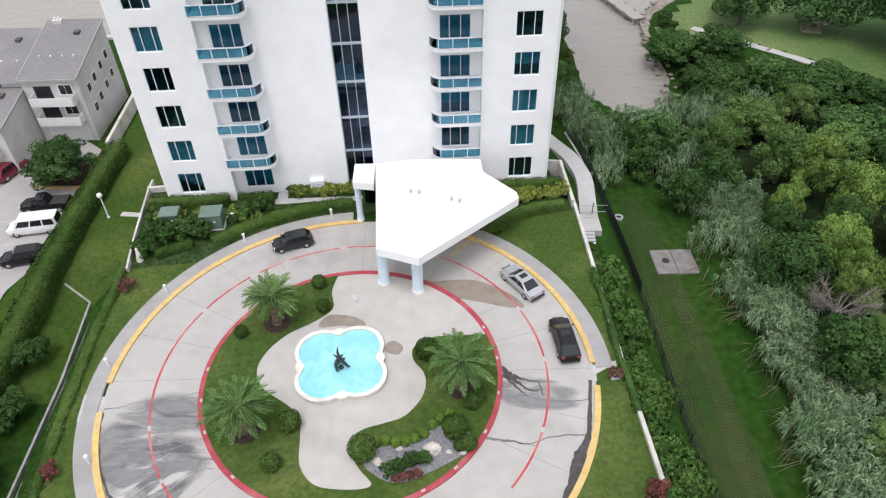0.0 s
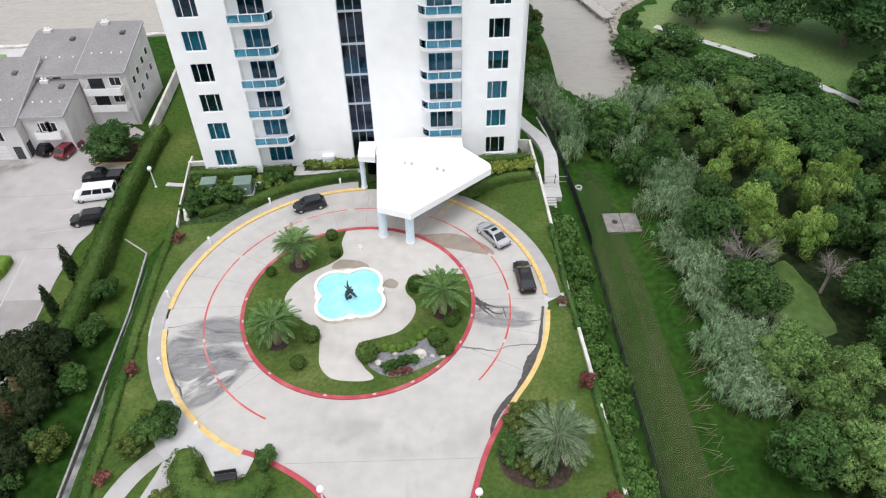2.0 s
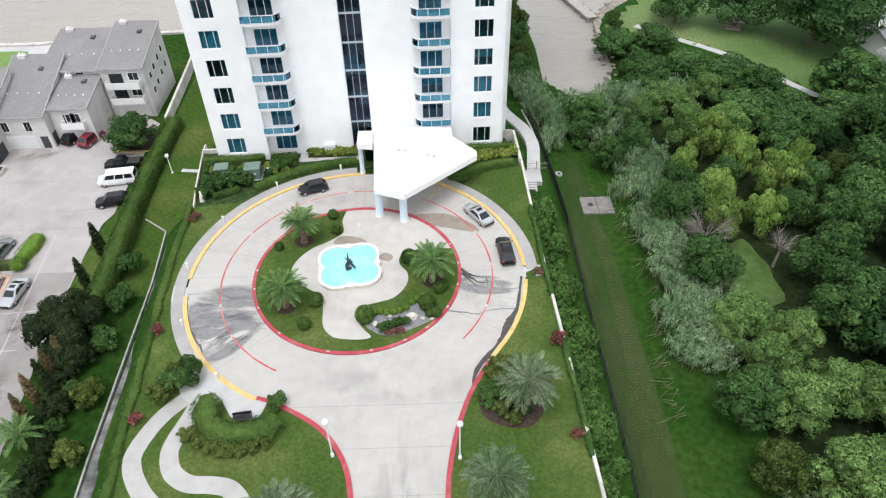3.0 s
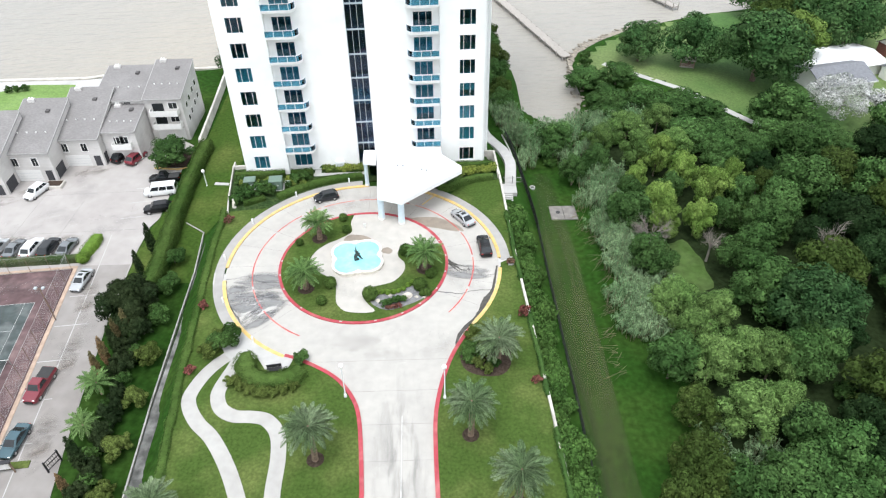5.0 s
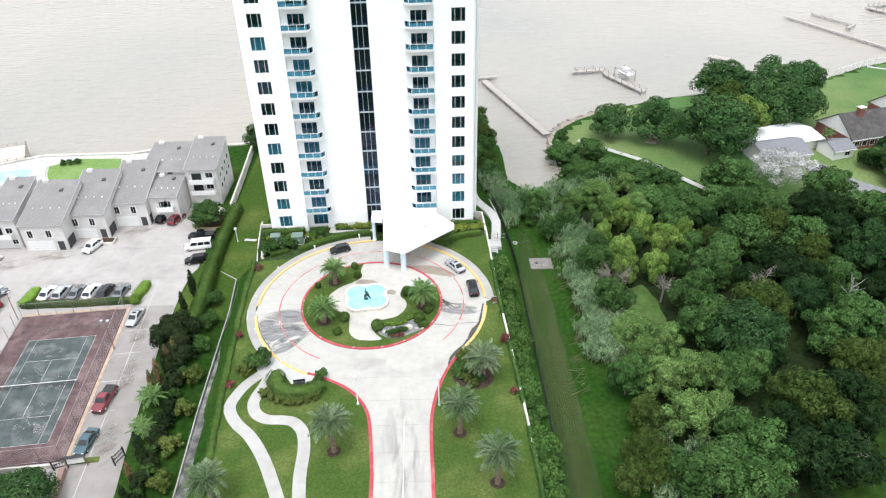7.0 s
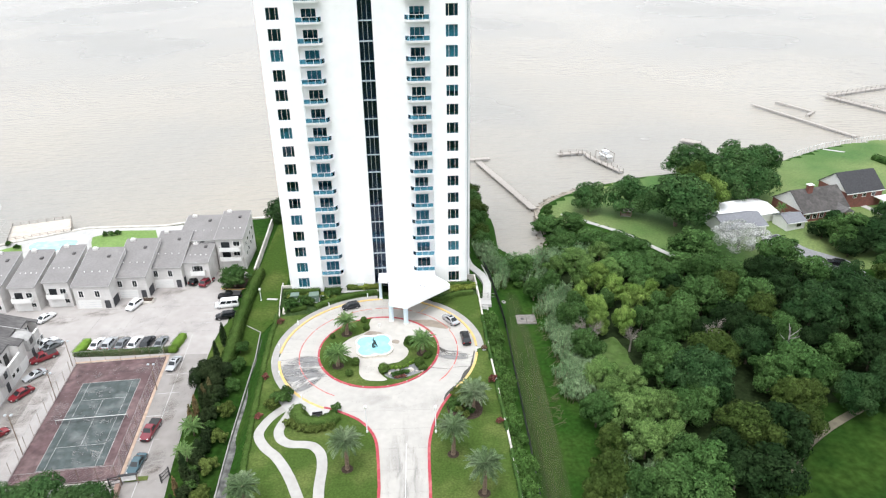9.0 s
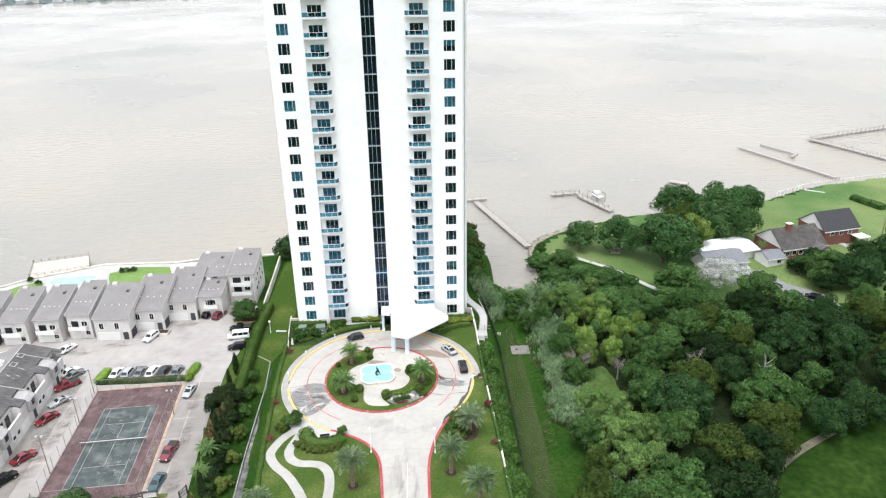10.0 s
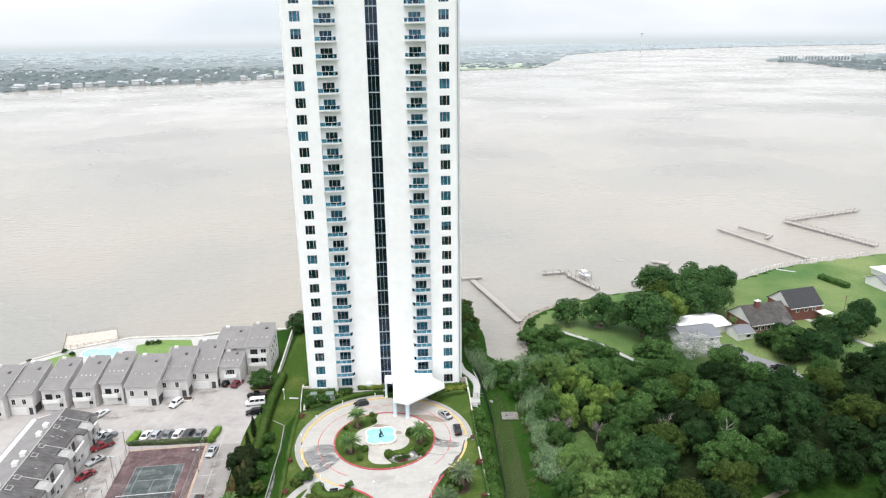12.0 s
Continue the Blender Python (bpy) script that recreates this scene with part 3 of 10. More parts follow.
# painted lines on the court
structure("road_line", Geo().ring(CX, CY, R_LINE - 0.17, R_LINE + 0.17, -0.01, 0.005, -41, 242, 160), old_line, "pale older coat under the red line", "marking")
for a0, a1 in ((-41, 62), (66, 96), (99, 117), (119, 129.5), (131.5, 242)):
    structure("road_line", Geo().ring(CX, CY, R_LINE - 0.09, R_LINE + 0.09, -0.01, 0.009, a0, a1, int(a1 - a0)), red_line_paint, "faded red painted line round the court", "marking")
for i, a in enumerate((-22, 3, 25, 128, 150, 196, 214)):
    structure("road_line_patch", Geo().ring(CX, CY, R_LINE - 0.11, R_LINE + 0.11, -0.01, 0.013, a, a + 1.7, 3), walk_conc, "white blocks of worn lettering on the red line", "marking")
for a in (-62, -48, -30, -12, 5, 22, 175, 190, 205, 228, 258, 280):
    structure("kerb_lettering", Geo().ring(CX, CY, R_ISLE - 0.1, R_ISLE + 0.08, 0.1, 0.176, a, a + 1.6, 3), walk_conc, "white bars of worn lettering on the red kerb", "marking")
structure("road_line", Geo().strip([(-1.25, 8.5), (-1.2, -1), (-1.1, -30)], 0.06, -0.01, 0.006), white_paint, "faded white centre line on the drive", "marking")
structure("road_line", Geo().strip([(1.2, 49.7), (3.6, 52.5)], 0.11, -0.01, 0.006), yellow_paint, "yellow painted line under the canopy", "marking")

# parking area and its marks
lot_line = [(-41.0, 74.0), (-41.6, 60.0), (-42.2, 53.0), (-43.4, 50.0), (-43.6, 44.0), (-43.0, 30.0), (-42.0, 19.0), (-40.8, 8.0), (-39.7, 0.0), (-38.6, -60), (-140, -60), (-140, 66), (-60, 90)]
structure("pavement_lot", Geo().prism(lot_line[::-1], LOT - 0.5, LOT), lot_conc, "pale patched concrete of a parking area", "pavement")
for y in (66.3, 61.9, 57.6, 53.2):
    structure("road_line", Geo().strip([(-49.0, y - 0.8), (-43.6, y)], 0.06, LOT - 0.01, LOT + 0.01), walk_conc, "thin faded parking bay line", "marking")
for y in (34, 28, 21.5, 15, 8.5):
    structure("road_line", Geo().strip([(-50.2 + 0.1 * (34 - y) / 2.7, y - 0.3), (-45.9 + 0.1 * (34 - y) / 2.7, y + 0.1)], 0.06, LOT - 0.01, LOT + 0.01), walk_conc, "thin faded parking bay line", "marking")
structure("pavement_lane", Geo().prism([(-38.75, -55), (-39.75, 0.0), (-40.85, 8.0), (-42.05, 19.0), (-43.05, 30.0), (-43.65, 40.6), (-51.5, 40.6), (-48.2, 5.7), (-45.4, -24), (-43.5, -55)][::-1], LOT - 0.3, LOT + 0.005), lane_conc, "greyer worn concrete lane beside the tennis court", "pavement")
structure("pavement_bays", Geo().prism([(-79.8, 44.8), (-74.9, 44.5), (-70.6, -14.6), (-75.1, -14.2)], LOT - 0.3, LOT + 0.005), lane_conc, "grey worn parking bays beside the balcony house", "pavement")
structure("road_line", Geo().strip([(-49.0, 48.0), (-46.6, 20), (-44.2, -10)], 0.06, LOT - 0.01, LOT + 0.01), walk_conc, "long thin pale joint line in the paving", "marking")

# retaining walls of the court
g = Geo()
line = [(float(right_edge(y)) + 0.1, float(y)) for y in np.arange(-60, 65, 3.0)]
structure("wall_east", g.strip(line, 0.16, -7.0, 0.45), pebble_wall, "low pale rendered retaining wall along the lawn", "wall")
line = [(-31.4, 63.0), (-31.4, 61.4), (-30.4, 53.0), (-29.7, 48.6)]
structure("wall_planter", Geo().strip(line, 0.1, -4, 0.62), pebble_wall, "pale rendered planter wall beside the tower", "wall")
structure("wall_planter", Geo().strip([(-31.5, 61.4), (-28.2, 61.6)], 0.16, -4, 0.75), pebble_wall, "pale rendered planter wall beside the tower", "wall")
structure("wall_planter", Geo().strip([(14.2, 57.0), (14.0, 64.4), (12.0, 64.6)], 0.16, -6, 0.8), pebble_wall, "pale rendered planter wall beside the tower", "wall")

# ditch with its wall and handrail-like coping
g = Geo()
ditch_wall = [(-37.5, 50.3), (-34.0, 47.6), (-33.1, 38), (-32.8, 27), (-32.4, 14), (-31.6, 0), (-30.6, -20), (-29.5, -60)]
structure("wall_ditch", Geo().strip(ditch_wall, 0.1, LOT - 1.0, LOT + 0.45), mat("weathered_concrete", (0.3, 0.29, 0.27), 0.9, 0.25, 1.2, bump=0.3), "low pale concrete wall along the ditch", "wall")
bed = [(-32.8, 47.4), (-32.2, 38), (-31.6, 27), (-31.2, 14), (-30.4, 0), (-29.4, -20), (-28.4, -60)]
structure("ditch", Geo().strip(bed, [0.6, 0.75, 0.85, 1.0, 1.1, 1.15, 1.2], LOT - 0.5, LOT + 0.15), mat("ditch_concrete", (0.19, 0.187, 0.178), 0.7, 0.4, 0.8, second=(0.06, 0.06, 0.055), second_at=(0.4, 0.6), second_scale=0.5), "wet grey concrete drainage channel", "ditch")

# planting beds by the tower front
north_bed = arc(CX, CY, R_WALK - 0.1, 57, 138, 50) + [(-29.6, 49.0), (-30.3, 53.0), (-31.2, 61.2), (-28.0, 62.0), (12.6, 63.5), (14.1, 56.5), (12.0, 56.1), (9.6, 55.5), (7.8, 54.6), (6.4, 53.6)]
structure("planting_bed", Geo().prism([tuple(p) for p in north_bed], -0.3, 0.11), groundcover, "dark green groundcover bed before the tower", "bed")
structure("pavement_walk", Geo().strip([(-17.4, 59.0), (-14.4, 59.15), (-8.0, 59.3)], 0.42, -0.1, 0.15), walk_conc, "narrow concrete walk before the tower", "pavement")
structure("pavement_walk", Geo().strip([(-16.6, 61.3), (-16.6, 58.6)], 0.55, -0.1, 0.145), walk_conc, "narrow concrete walk before the tower", "pavement")

# path round the tower's lake side and steps to the strip
PATH_C = smooth_line([(12.9, 79.0), (13.4, 75.5), (14.5, 72.9), (16.2, 69.6), (17.1, 65.4), (16.8, 61.3), (16.4, 57.8)], 6)
g = Geo().strip(PATH_C, 0.95, -6.5, -2.22)
structure("pavement_shore_path", g, walk_conc, "pale concrete path curving round the tower", "pavement")

# worn olive track down the mown strip
track = Geo()
for i in range(60):
    y = 66.0 - 1.7 * i
    for x in (20.3, 22.2, 24.0, 25.8):
        at = x - 0.004 * (40 - y)
        track.v.append((at, y, float(level(np.array([at]), np.array([y]))[0]) + 0.14))
for i in range(59):
    for k in range(3):
        track.f.append((4 * i + k, 4 * i + k + 1, 4 * i + k + 5, 4 * i + k + 4))
structure("ground_track", track, stain_mat("worn_mown_grass", (0.065, 0.082, 0.026), 0.6, (0.8, 0.05, 1), (0.28, 0.6), (0.8, 1.15), 0.95), "olive worn track down the mown strip", "grass track")

# manhole pad in the strip
pad = thing("manhole_pad", (25.3, 54.1, STRIP - 0.1, 0, 0, 0.5), "square grey concrete manhole pad in mown grass", "manhole pad")
part("slab", Geo().soft_box(-2.25, -1.9, -0.4, -0.02, 1.9, 0.35, 0.06), mat("grey_pad_concrete", (0.2, 0.185, 0.17), 0.9, 0.2, 1.2, bump=0.3), pad)
part("slab", Geo().soft_box(0.02, -1.9, -0.4, 2.25, 1.9, 0.35, 0.06), bpy.data.materials["grey_pad_concrete"], pad)
part("cover", Geo().tube([(-0.9, 0.1, 0.34), (-0.9, 0.1, 0.38)], 0.4, 16), black_metal, pad, "dark round iron cover")
part("step", Geo().soft_box(-1.0, -2.3, -0.4, 1.6, -1.9, 0.1, 0.04), bpy.data.materials["grey_pad_concrete"], pad)


# ---- the apartment tower ----
TOWER = pose(-8.35, 60.0, 0, 0, 0, 2.3)      # local x along the front, -y towards the court
FLOOR, FLOORS, Z0 = 3.954, 30, 2.65          # storey height, storeys, middle of the lowest window
TOP = Z0 + FLOOR * (FLOORS - 1) + 4.0
tower = thing("apartment_tower", TOWER, "tall white stucco apartment tower with teal glass balconies", "apartment tower")
HALF, WING, BAY, DEPTH = 20.45, 13.0, 8.0, 24.0
EDGE, SHOULDER = 19.3, 21.55                 # where the front begins to round off, and the half width of the rear
BACK = 1.1                                   # how far the balcony bays lie back
BASE = -3.5


def pierced(x0, x1, y0, y1, openings, zlo, zhi):
    """A wall slab between x0 and x1 with a column of openings (ox0, ox1, z0, z1)."""
    w = Geo()
    ox0, ox1 = openings[0][0], openings[0][1]
    w.box(x0, y0, zlo, ox0, y1, zhi)
    w.box(ox1, y0, zlo, x1, y1, zhi)
    z = zlo
    for _, _, a, b in openings:
        w.box(ox0, y0, z, ox1, y1, a)
        z = b
    w.box(ox0, y0, z, ox1, y1, zhi)
    return w


centres = [Z0 + FLOOR * k for k in range(FLOORS)]
WW, WH, DW, DH = 1.24, 1.2, 1.46, 1.16       # half sizes of windows and balcony doors
win_open = [(-WW, WW, z - WH, z + WH) for z in centres]
door_open = [(-DW, DW, z - 1.62, z - 1.62 + 2 * DH) for z in centres]
for s in (-1, 1):
    cx = s * 17.3
    part("wall", pierced(min(s * WING, s * EDGE), max(s * WING, s * EDGE), 0.0, 0.35, [(cx + a, cx + b, c, d) for a, b, c, d in win_open], BASE, TOP), stucco, tower)
    cx = s * 10.5
    part("wall", pierced(min(s * BAY, s * WING), max(s * BAY, s * WING), BACK, BACK + 0.3, [(cx + a, cx + b, c, d) for a, b, c, d in door_open], BASE, TOP), stucco, tower)
    # return of the wing, flank and bull-nosed corner
    part("wall", Geo().box(min(s * (WING + 0.02), s * (WING + 0.35)), 0.35, BASE, max(s * (WING + 0.02), s * (WING + 0.35)), BACK + 0.3, TOP), stucco, tower)
    # gap wall takes the hall grey, its shadow painted as colour
    part("wall", Geo().box(min(s * (HALF - 0.7), s * (HALF - 0.4)), 5.2, BASE, max(s * (HALF - 0.7), s * (HALF - 0.4)), 5.6, TOP), hall_grey, tower, "dim shadow gap")
    # rounded corner, then a shadow gap and the wider rear half
    nose = [(s * EDGE, 0.0), (s * (HALF - 0.45), 0.05), (s * (HALF - 0.15), 0.28), (s * HALF, 0.75), (s * HALF, 5.2), (s * EDGE, 5.2)]
    part("corner", Geo().prism(nose if s > 0 else nose[::-1], BASE, TOP), stucco, tower)
    part("rear_wall", Geo().box(min(s * (HALF - 0.4), s * SHOULDER), 5.6, BASE, max(s * (HALF - 0.4), s * SHOULDER), DEPTH, TOP), stucco, tower)
part("downpipe", Geo().tube([(HALF + 0.55, 5.5, BASE), (HALF + 0.55, 5.5, TOP)], 0.08, 6), metal_grey, tower, "thin grey downpipe")
# middle panels, barely bowed, either side of the glass strip
G0, G1 = -1.1, 1.75
for a, b in ((-BAY, G0), (G1, BAY)):
    line = [(x, BACK - 0.03 - 0.12 * math.cos(x / BAY * math.pi / 2)) for x in np.linspace(a, b, 14)]
    part("middle_panel", Geo().prism(line + [(b, 1.75), (a, 1.75)], BASE, TOP), stucco, tower)
part("wall", Geo().box(-HALF, DEPTH - 0.3, BASE, HALF, DEPTH, TOP), stucco, tower)
part("roof", Geo().box(-HALF, 0.3, TOP, HALF, DEPTH, TOP + 0.4), stucco_slab, tower)
part("parapet", Geo().box(-HALF, 0.3, TOP + 0.4, HALF, 0.6, TOP + 1.5), stucco, tower)
# rooms behind the glass, dimness in the wall colour: one slab a storey and a wall at the back
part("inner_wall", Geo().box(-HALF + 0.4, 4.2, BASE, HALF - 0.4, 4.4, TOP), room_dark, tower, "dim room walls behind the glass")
slab_mesh = Geo().box(-HALF + 0.31, 1.78, -0.3, HALF - 0.31, 4.2, 0.0).mesh("floor_slab")
slab_mesh.materials.append(room_white)
for k in range(FLOORS + 1):
    ob = new("floor_slab", slab_mesh)
    ob.parent, ob.location = tower, (0, 0, Z0 - 1.72 + FLOOR * k)

# one window, one balcony and one pane of the strip, then a copy a storey


def window_meshes(w, h, bars):
    """A mitred frame, an upright bar and the panes between the bars."""
    t = 0.06
    o, q = [(-w, -h), (w, -h), (w, h), (-w, h)], [(-w + t, -h + t), (w - t, -h + t), (w - t, h - t), (-w + t, h - t)]
    v = [(x, y, z) for y in (-0.04, 0.06) for x, z in o + q]
    f = []
    for i in range(4):
        j = (i + 1) % 4
        f += [(i, j, 4 + j, 4 + i), (8 + j, 8 + i, 12 + i, 12 + j), (j, i, 8 + i, 8 + j), (4 + i, 4 + j, 12 + j, 12 + i)]
    edges = [-w + t] + list(bars) + [w - t]
    panes = [(edges[i] + 0.035 * (i > 0), edges[i + 1] - 0.035 * (i < len(bars))) for i in range(len(edges) - 1)]
    frame_mesh = Geo().add(v, f).mesh("window")
    bar = Geo().box(-0.035, -0.04, -h + t, 0.035, 0.06, h - t).mesh("mullion")
    for me in (frame_mesh, bar):
        me.materials.append(metal_white)
    return frame_mesh, bar, bars, panes


win_kind = window_meshes(WW, WH, (-0.47, 0.61))
win_kind_r = window_meshes(WW, WH, (-0.61, 0.47))
door_kind = window_meshes(DW, DH, (-0.53, 0.53))
pane_cache = {}


def pane_mesh(a, b, h, m):
    key = (round(a, 3), round(b, 3), round(h, 3), m.name)
    if key not in pane_cache:
        me = Geo().box(a, 0.0, -h + 0.06, b, 0.02, h - 0.06).mesh("pane")
        me.materials.append(m)
        pane_cache[key] = me
    return pane_cache[key]


blind_cache = {}


def blind_mesh(w, h, drop):
    key = (w, h, drop)
    if key not in blind_cache:
        me = Geo().box(-w + 0.05, 0.0, h - 2 * h * drop, w - 0.05, 0.03, h).mesh("blind")
        me.materials.append(blind_white)
        blind_cache[key] = me
    return blind_cache[key]


def hang(mesh, name, parent, m, shadow=True):
    ob = new(name, mesh)
    ob.parent = parent
    ob.matrix_basis = m
    ob.visible_shadow = shadow
    return ob


# which storeys show drawn pale blinds, from the ground up (0 none, 1 half, 2 full)
BLINDS_LW = "220020000200020002002001200020"
BLINDS_LB = "220020022000220010020000010200"
BLINDS_RB = "001222000000002120202002200210"
BLINDS_RW = "022100000001022010202001100200"


def shade(pattern, k):
    return (0.0, 0.55, 1.0)[int(pattern[k % len(pattern)])]


def window_unit(cx, y, z, kind, h, w, drop):
    frame_mesh, bar, bars, panes = kind
    win = hang(frame_mesh, "window", tower, pose(cx, y, z))
    for x in bars:
        hang(bar, "mullion", win, pose(x, 0, 0))
    for a, b in panes:
        hang(pane_mesh(a, b, h, teal_glass), "pane", win, pose(0, 0, 0), False)
    if drop:
        hang(blind_mesh(w, h, drop), "blind", win, pose(0, 0.14, 0))


for k, z in enumerate(centres):
    window_unit(-17.3, 0.12, z, win_kind, WH, WW, shade(BLINDS_LW, k))
    window_unit(17.3, 0.12, z, win_kind_r, WH, WW, shade(BLINDS_RW, k))
    window_unit(-10.5, BACK + 0.1, z - 1.62 + DH, door_kind, DH, DW, shade(BLINDS_LB, k))
    window_unit(10.5, BACK + 0.1, z - 1.62 + DH, door_kind, DH, DW, shade(BLINDS_RB, k))


def balcony_line(s):
    """Plan of a balcony front: square at the wing, rounded at the middle panel."""
    r, out_y = 1.15, -1.15
    x_in, x_out = s * (BAY + 0.05), s * (WING - 0.12)
    pts = [(x_out, BACK), (x_out, out_y)]
    for i in range(9):
        a = math.pi / 2 * i / 8
        pts.append((x_in + s * r - s * r * math.sin(a), out_y + r - r * math.cos(a)))
    pts.append((x_in, BACK))
    return pts


balcony_bits = {}
for s in (-1, 1):
    line = balcony_line(s)
    slab = Geo().prism(line if s < 0 else line[::-1], -0.28, 0.0)
    lip = Geo().strip(line[1:], 0.05, -0.34, 0.02)
    rail = line[1:-1]
    posts = [0, 0.24, 0.5, 0.74, 1.0]
    lengths = np.concatenate([[0], np.cumsum(np.linalg.norm(np.diff(np.array(rail), axis=0), axis=1))])

    def at(f):
        d = f * lengths[-1]
        return (float(np.interp(d, lengths, [p[0] for p in rail])), float(np.interp(d, lengths, [p[1] for p in rail])))
    top = Geo().strip([at(f) for f in np.linspace(0, 1, 24)], 0.04, 1.03, 1.1)
    foot = Geo().strip([at(f) for f in np.linspace(0, 1, 24)], 0.03, 0.08, 0.13)
    panel = Geo().strip([at(f) for f in np.linspace(0.01, 0.99, 24)], 0.008, 0.13, 1.03)
    post = Geo().box(-0.035, -0.035, 0, 0.035, 0.035, 1.1)
    side = Geo().box(line[0][0] - 0.02, -1.1, 0.1, line[0][0] + 0.02, 0.0, 1.05)
    balcony_bits[s] = (slab.mesh("balcony"), top.mesh("rail"), foot.mesh("rail"), panel.mesh("glass_panel"), post.mesh("post"), [at(f) for f in posts], lip.mesh("edge"))
    for me, mt in zip(balcony_bits[s][:5], (stucco_slab, metal_white, metal_white, rail_glass, metal_white)):
        me.materials.append(mt)
    balcony_bits[s][6].materials.append(stucco_slab)
for k, z in enumerate(centres):
    if k == 0:
        continue
    for s in (-1, 1):
        slab, top, foot, panel, post, spots, lip = balcony_bits[s]
        bal = hang(slab, "balcony", tower, pose(0, 0, z - 1.66))
        hang(top, "rail", bal, pose(0, 0, 0))
        hang(foot, "rail", bal, pose(0, 0, 0))
        hang(panel, "glass_panel", bal, pose(0, 0, 0))
        for x, y in spots:
            hang(post, "post", bal, pose(x, y, 0))

# dark curtain wall strip, one unit a storey
strip_frame = Geo()
w0, w1 = G0 - 0.02, G1 + 0.02
strip_frame.box(w0, 1.52, -1.98, w1, 1.72, -1.72)
for x in (w0 + 0.04, w0 + 0.92, w0 + 1.85, w1 - 0.04):
    strip_frame.box(x - 0.03, 1.54, -1.72, x + 0.03, 1.7, 1.98)
strip_frame = strip_frame.mesh("curtain_wall")
strip_frame.materials.append(mat("grey_blue_mullion", (0.4, 0.46, 0.51), 0.5, 0.1, 2.0))
for k, z in enumerate(centres):
    unit = hang(strip_frame, "curtain_wall", tower, pose(0, 0, z))
    for a, b in ((w0 + 0.085, w0 + 0.875), (w0 + 0.965, w0 + 1.805), (w0 + 1.895, w1 - 0.085)):
        key = ("strip", round(a, 3))
        if key not in pane_cache:
            me = Geo().box(a, 1.6, -1.72, b, 1.62, 1.98).mesh("pane")
            me.materials.append(dark_glass)
            pane_cache[key] = me
        hang(pane_cache[key], "pane", unit, pose(0, 0, 0), False)
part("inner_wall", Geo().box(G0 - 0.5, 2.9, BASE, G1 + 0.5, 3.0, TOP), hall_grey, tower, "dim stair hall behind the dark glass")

# ---- entrance canopy ----
canopy = thing("entrance_canopy", (0, 0, 0), "white flat-roofed entrance canopy on pale blue round columns", "canopy")
EAVE = 5.45
outline = [(-5.4, 45.1), (-1.7, 43.6), (7.7, 51.7), (7.6, 52.6), (4.6, 56.2), (4.5, 58.3), (0.0, 58.6), (-3.2, 58.5), (-6.1, 57.9)]
part("roof", Geo().prism([tuple(p) for p in offset(outline, 0.18, True)], EAVE - 0.08, EAVE), roof_white, canopy)
part("fascia", Geo().prism(outline, EAVE - 0.95, EAVE - 0.08), stucco, canopy)
part("soffit", Geo().prism([tuple(p) for p in offset(outline, 0.5, True)], EAVE - 1.0, EAVE - 0.95), stucco_slab, canopy)
part("rear_roof", Geo().prism([(-8.2, 54.9), (-6.12, 54.5), (-6.12, 58.0), (-8.2, 58.0)], EAVE - 0.85, EAVE - 0.05), roof_white, canopy)
part("link", Geo().prism([(-7.6, 58.4), (4.4, 58.5), (4.4, 61.2), (-7.6, 60.8)], 0.0, 3.1), dark_glass, canopy, "dark glazed lobby front")
part("lobby_roof", Geo().prism([(-7.7, 58.3), (4.5, 58.4), (4.5, 61.3), (-7.7, 60.85)], 3.1, 3.35), roof_white, canopy)
for x, y, r in ((-5.1, 46.2, 0.5), (-1.95, 45.0, 0.5), (-7.9, 55.6, 0.32)):
    col = part("column", Geo().tube([(x, y, 0.0), (x, y, EAVE - 1.0)], r, 24), column_blue, canopy, smooth=False)
    part("base_ring", Geo().tube([(x, y, 0.13), (x, y, 0.42)], r + 0.06, 24), stucco_slab, col, "pale column base")
for x, y in ((-2.5, 52.95), (-1.65, 52.8), (1.35, 51.6), (2.1, 51.25)):
    part("vent", Geo().tube([(x, y, EAVE), (x, y, EAVE + 0.28)], [0.17, 0.17], 12), metal_grey, canopy, "small grey roof vent")
part("hatch", Geo().soft_box(-2.7, 51.9, EAVE, -1.5, 52.15, EAVE + 0.06, 0.02), roof_white, canopy)


# ---- plants ----
oak_leaf = leafy("oak_leaf", (0.0194, 0.0475, 0.0157), (0.0345, 0.0685, 0.0238))
wood_leaf = leafy("woodland_leaf", (0.0383, 0.0841, 0.0229), (0.0649, 0.123, 0.0362))
olive_leaf = leafy("olive_green_leaf", (0.0373, 0.0626, 0.0146), (0.0556, 0.0832, 0.0204))
park_leaf = leafy("park_oak_leaf", (0.034, 0.08, 0.025), (0.058, 0.108, 0.036))
golden_leaf = leafy("yellow_green_shrub_leaf", (0.0663, 0.0935, 0.0221), (0.0978, 0.128, 0.034), scale=1.5)
dark_hedge_leaf = leafy("dark_hedge_leaf", (0.03, 0.05, 0.018), (0.06, 0.07, 0.032), scale=1.5)
deep_leaf = leafy("deep_green_leaf", (0.0116, 0.0274, 0.00867), (0.02, 0.0389, 0.0137))
lime_leaf = leafy("yellow_green_leaf", (0.108, 0.182, 0.0379), (0.161, 0.236, 0.0575))
willow_leaf = leafy("pale_olive_leaf", (0.0838, 0.151, 0.0409), (0.121, 0.193, 0.058))
dark_leaf = leafy("dark_conifer_leaf", (0.017, 0.0306, 0.0119), (0.0289, 0.0425, 0.017))
reed_leaf = leafy("grey_green_reed", (0.121, 0.207, 0.0937), (0.206, 0.292, 0.156), translucent=0.15)
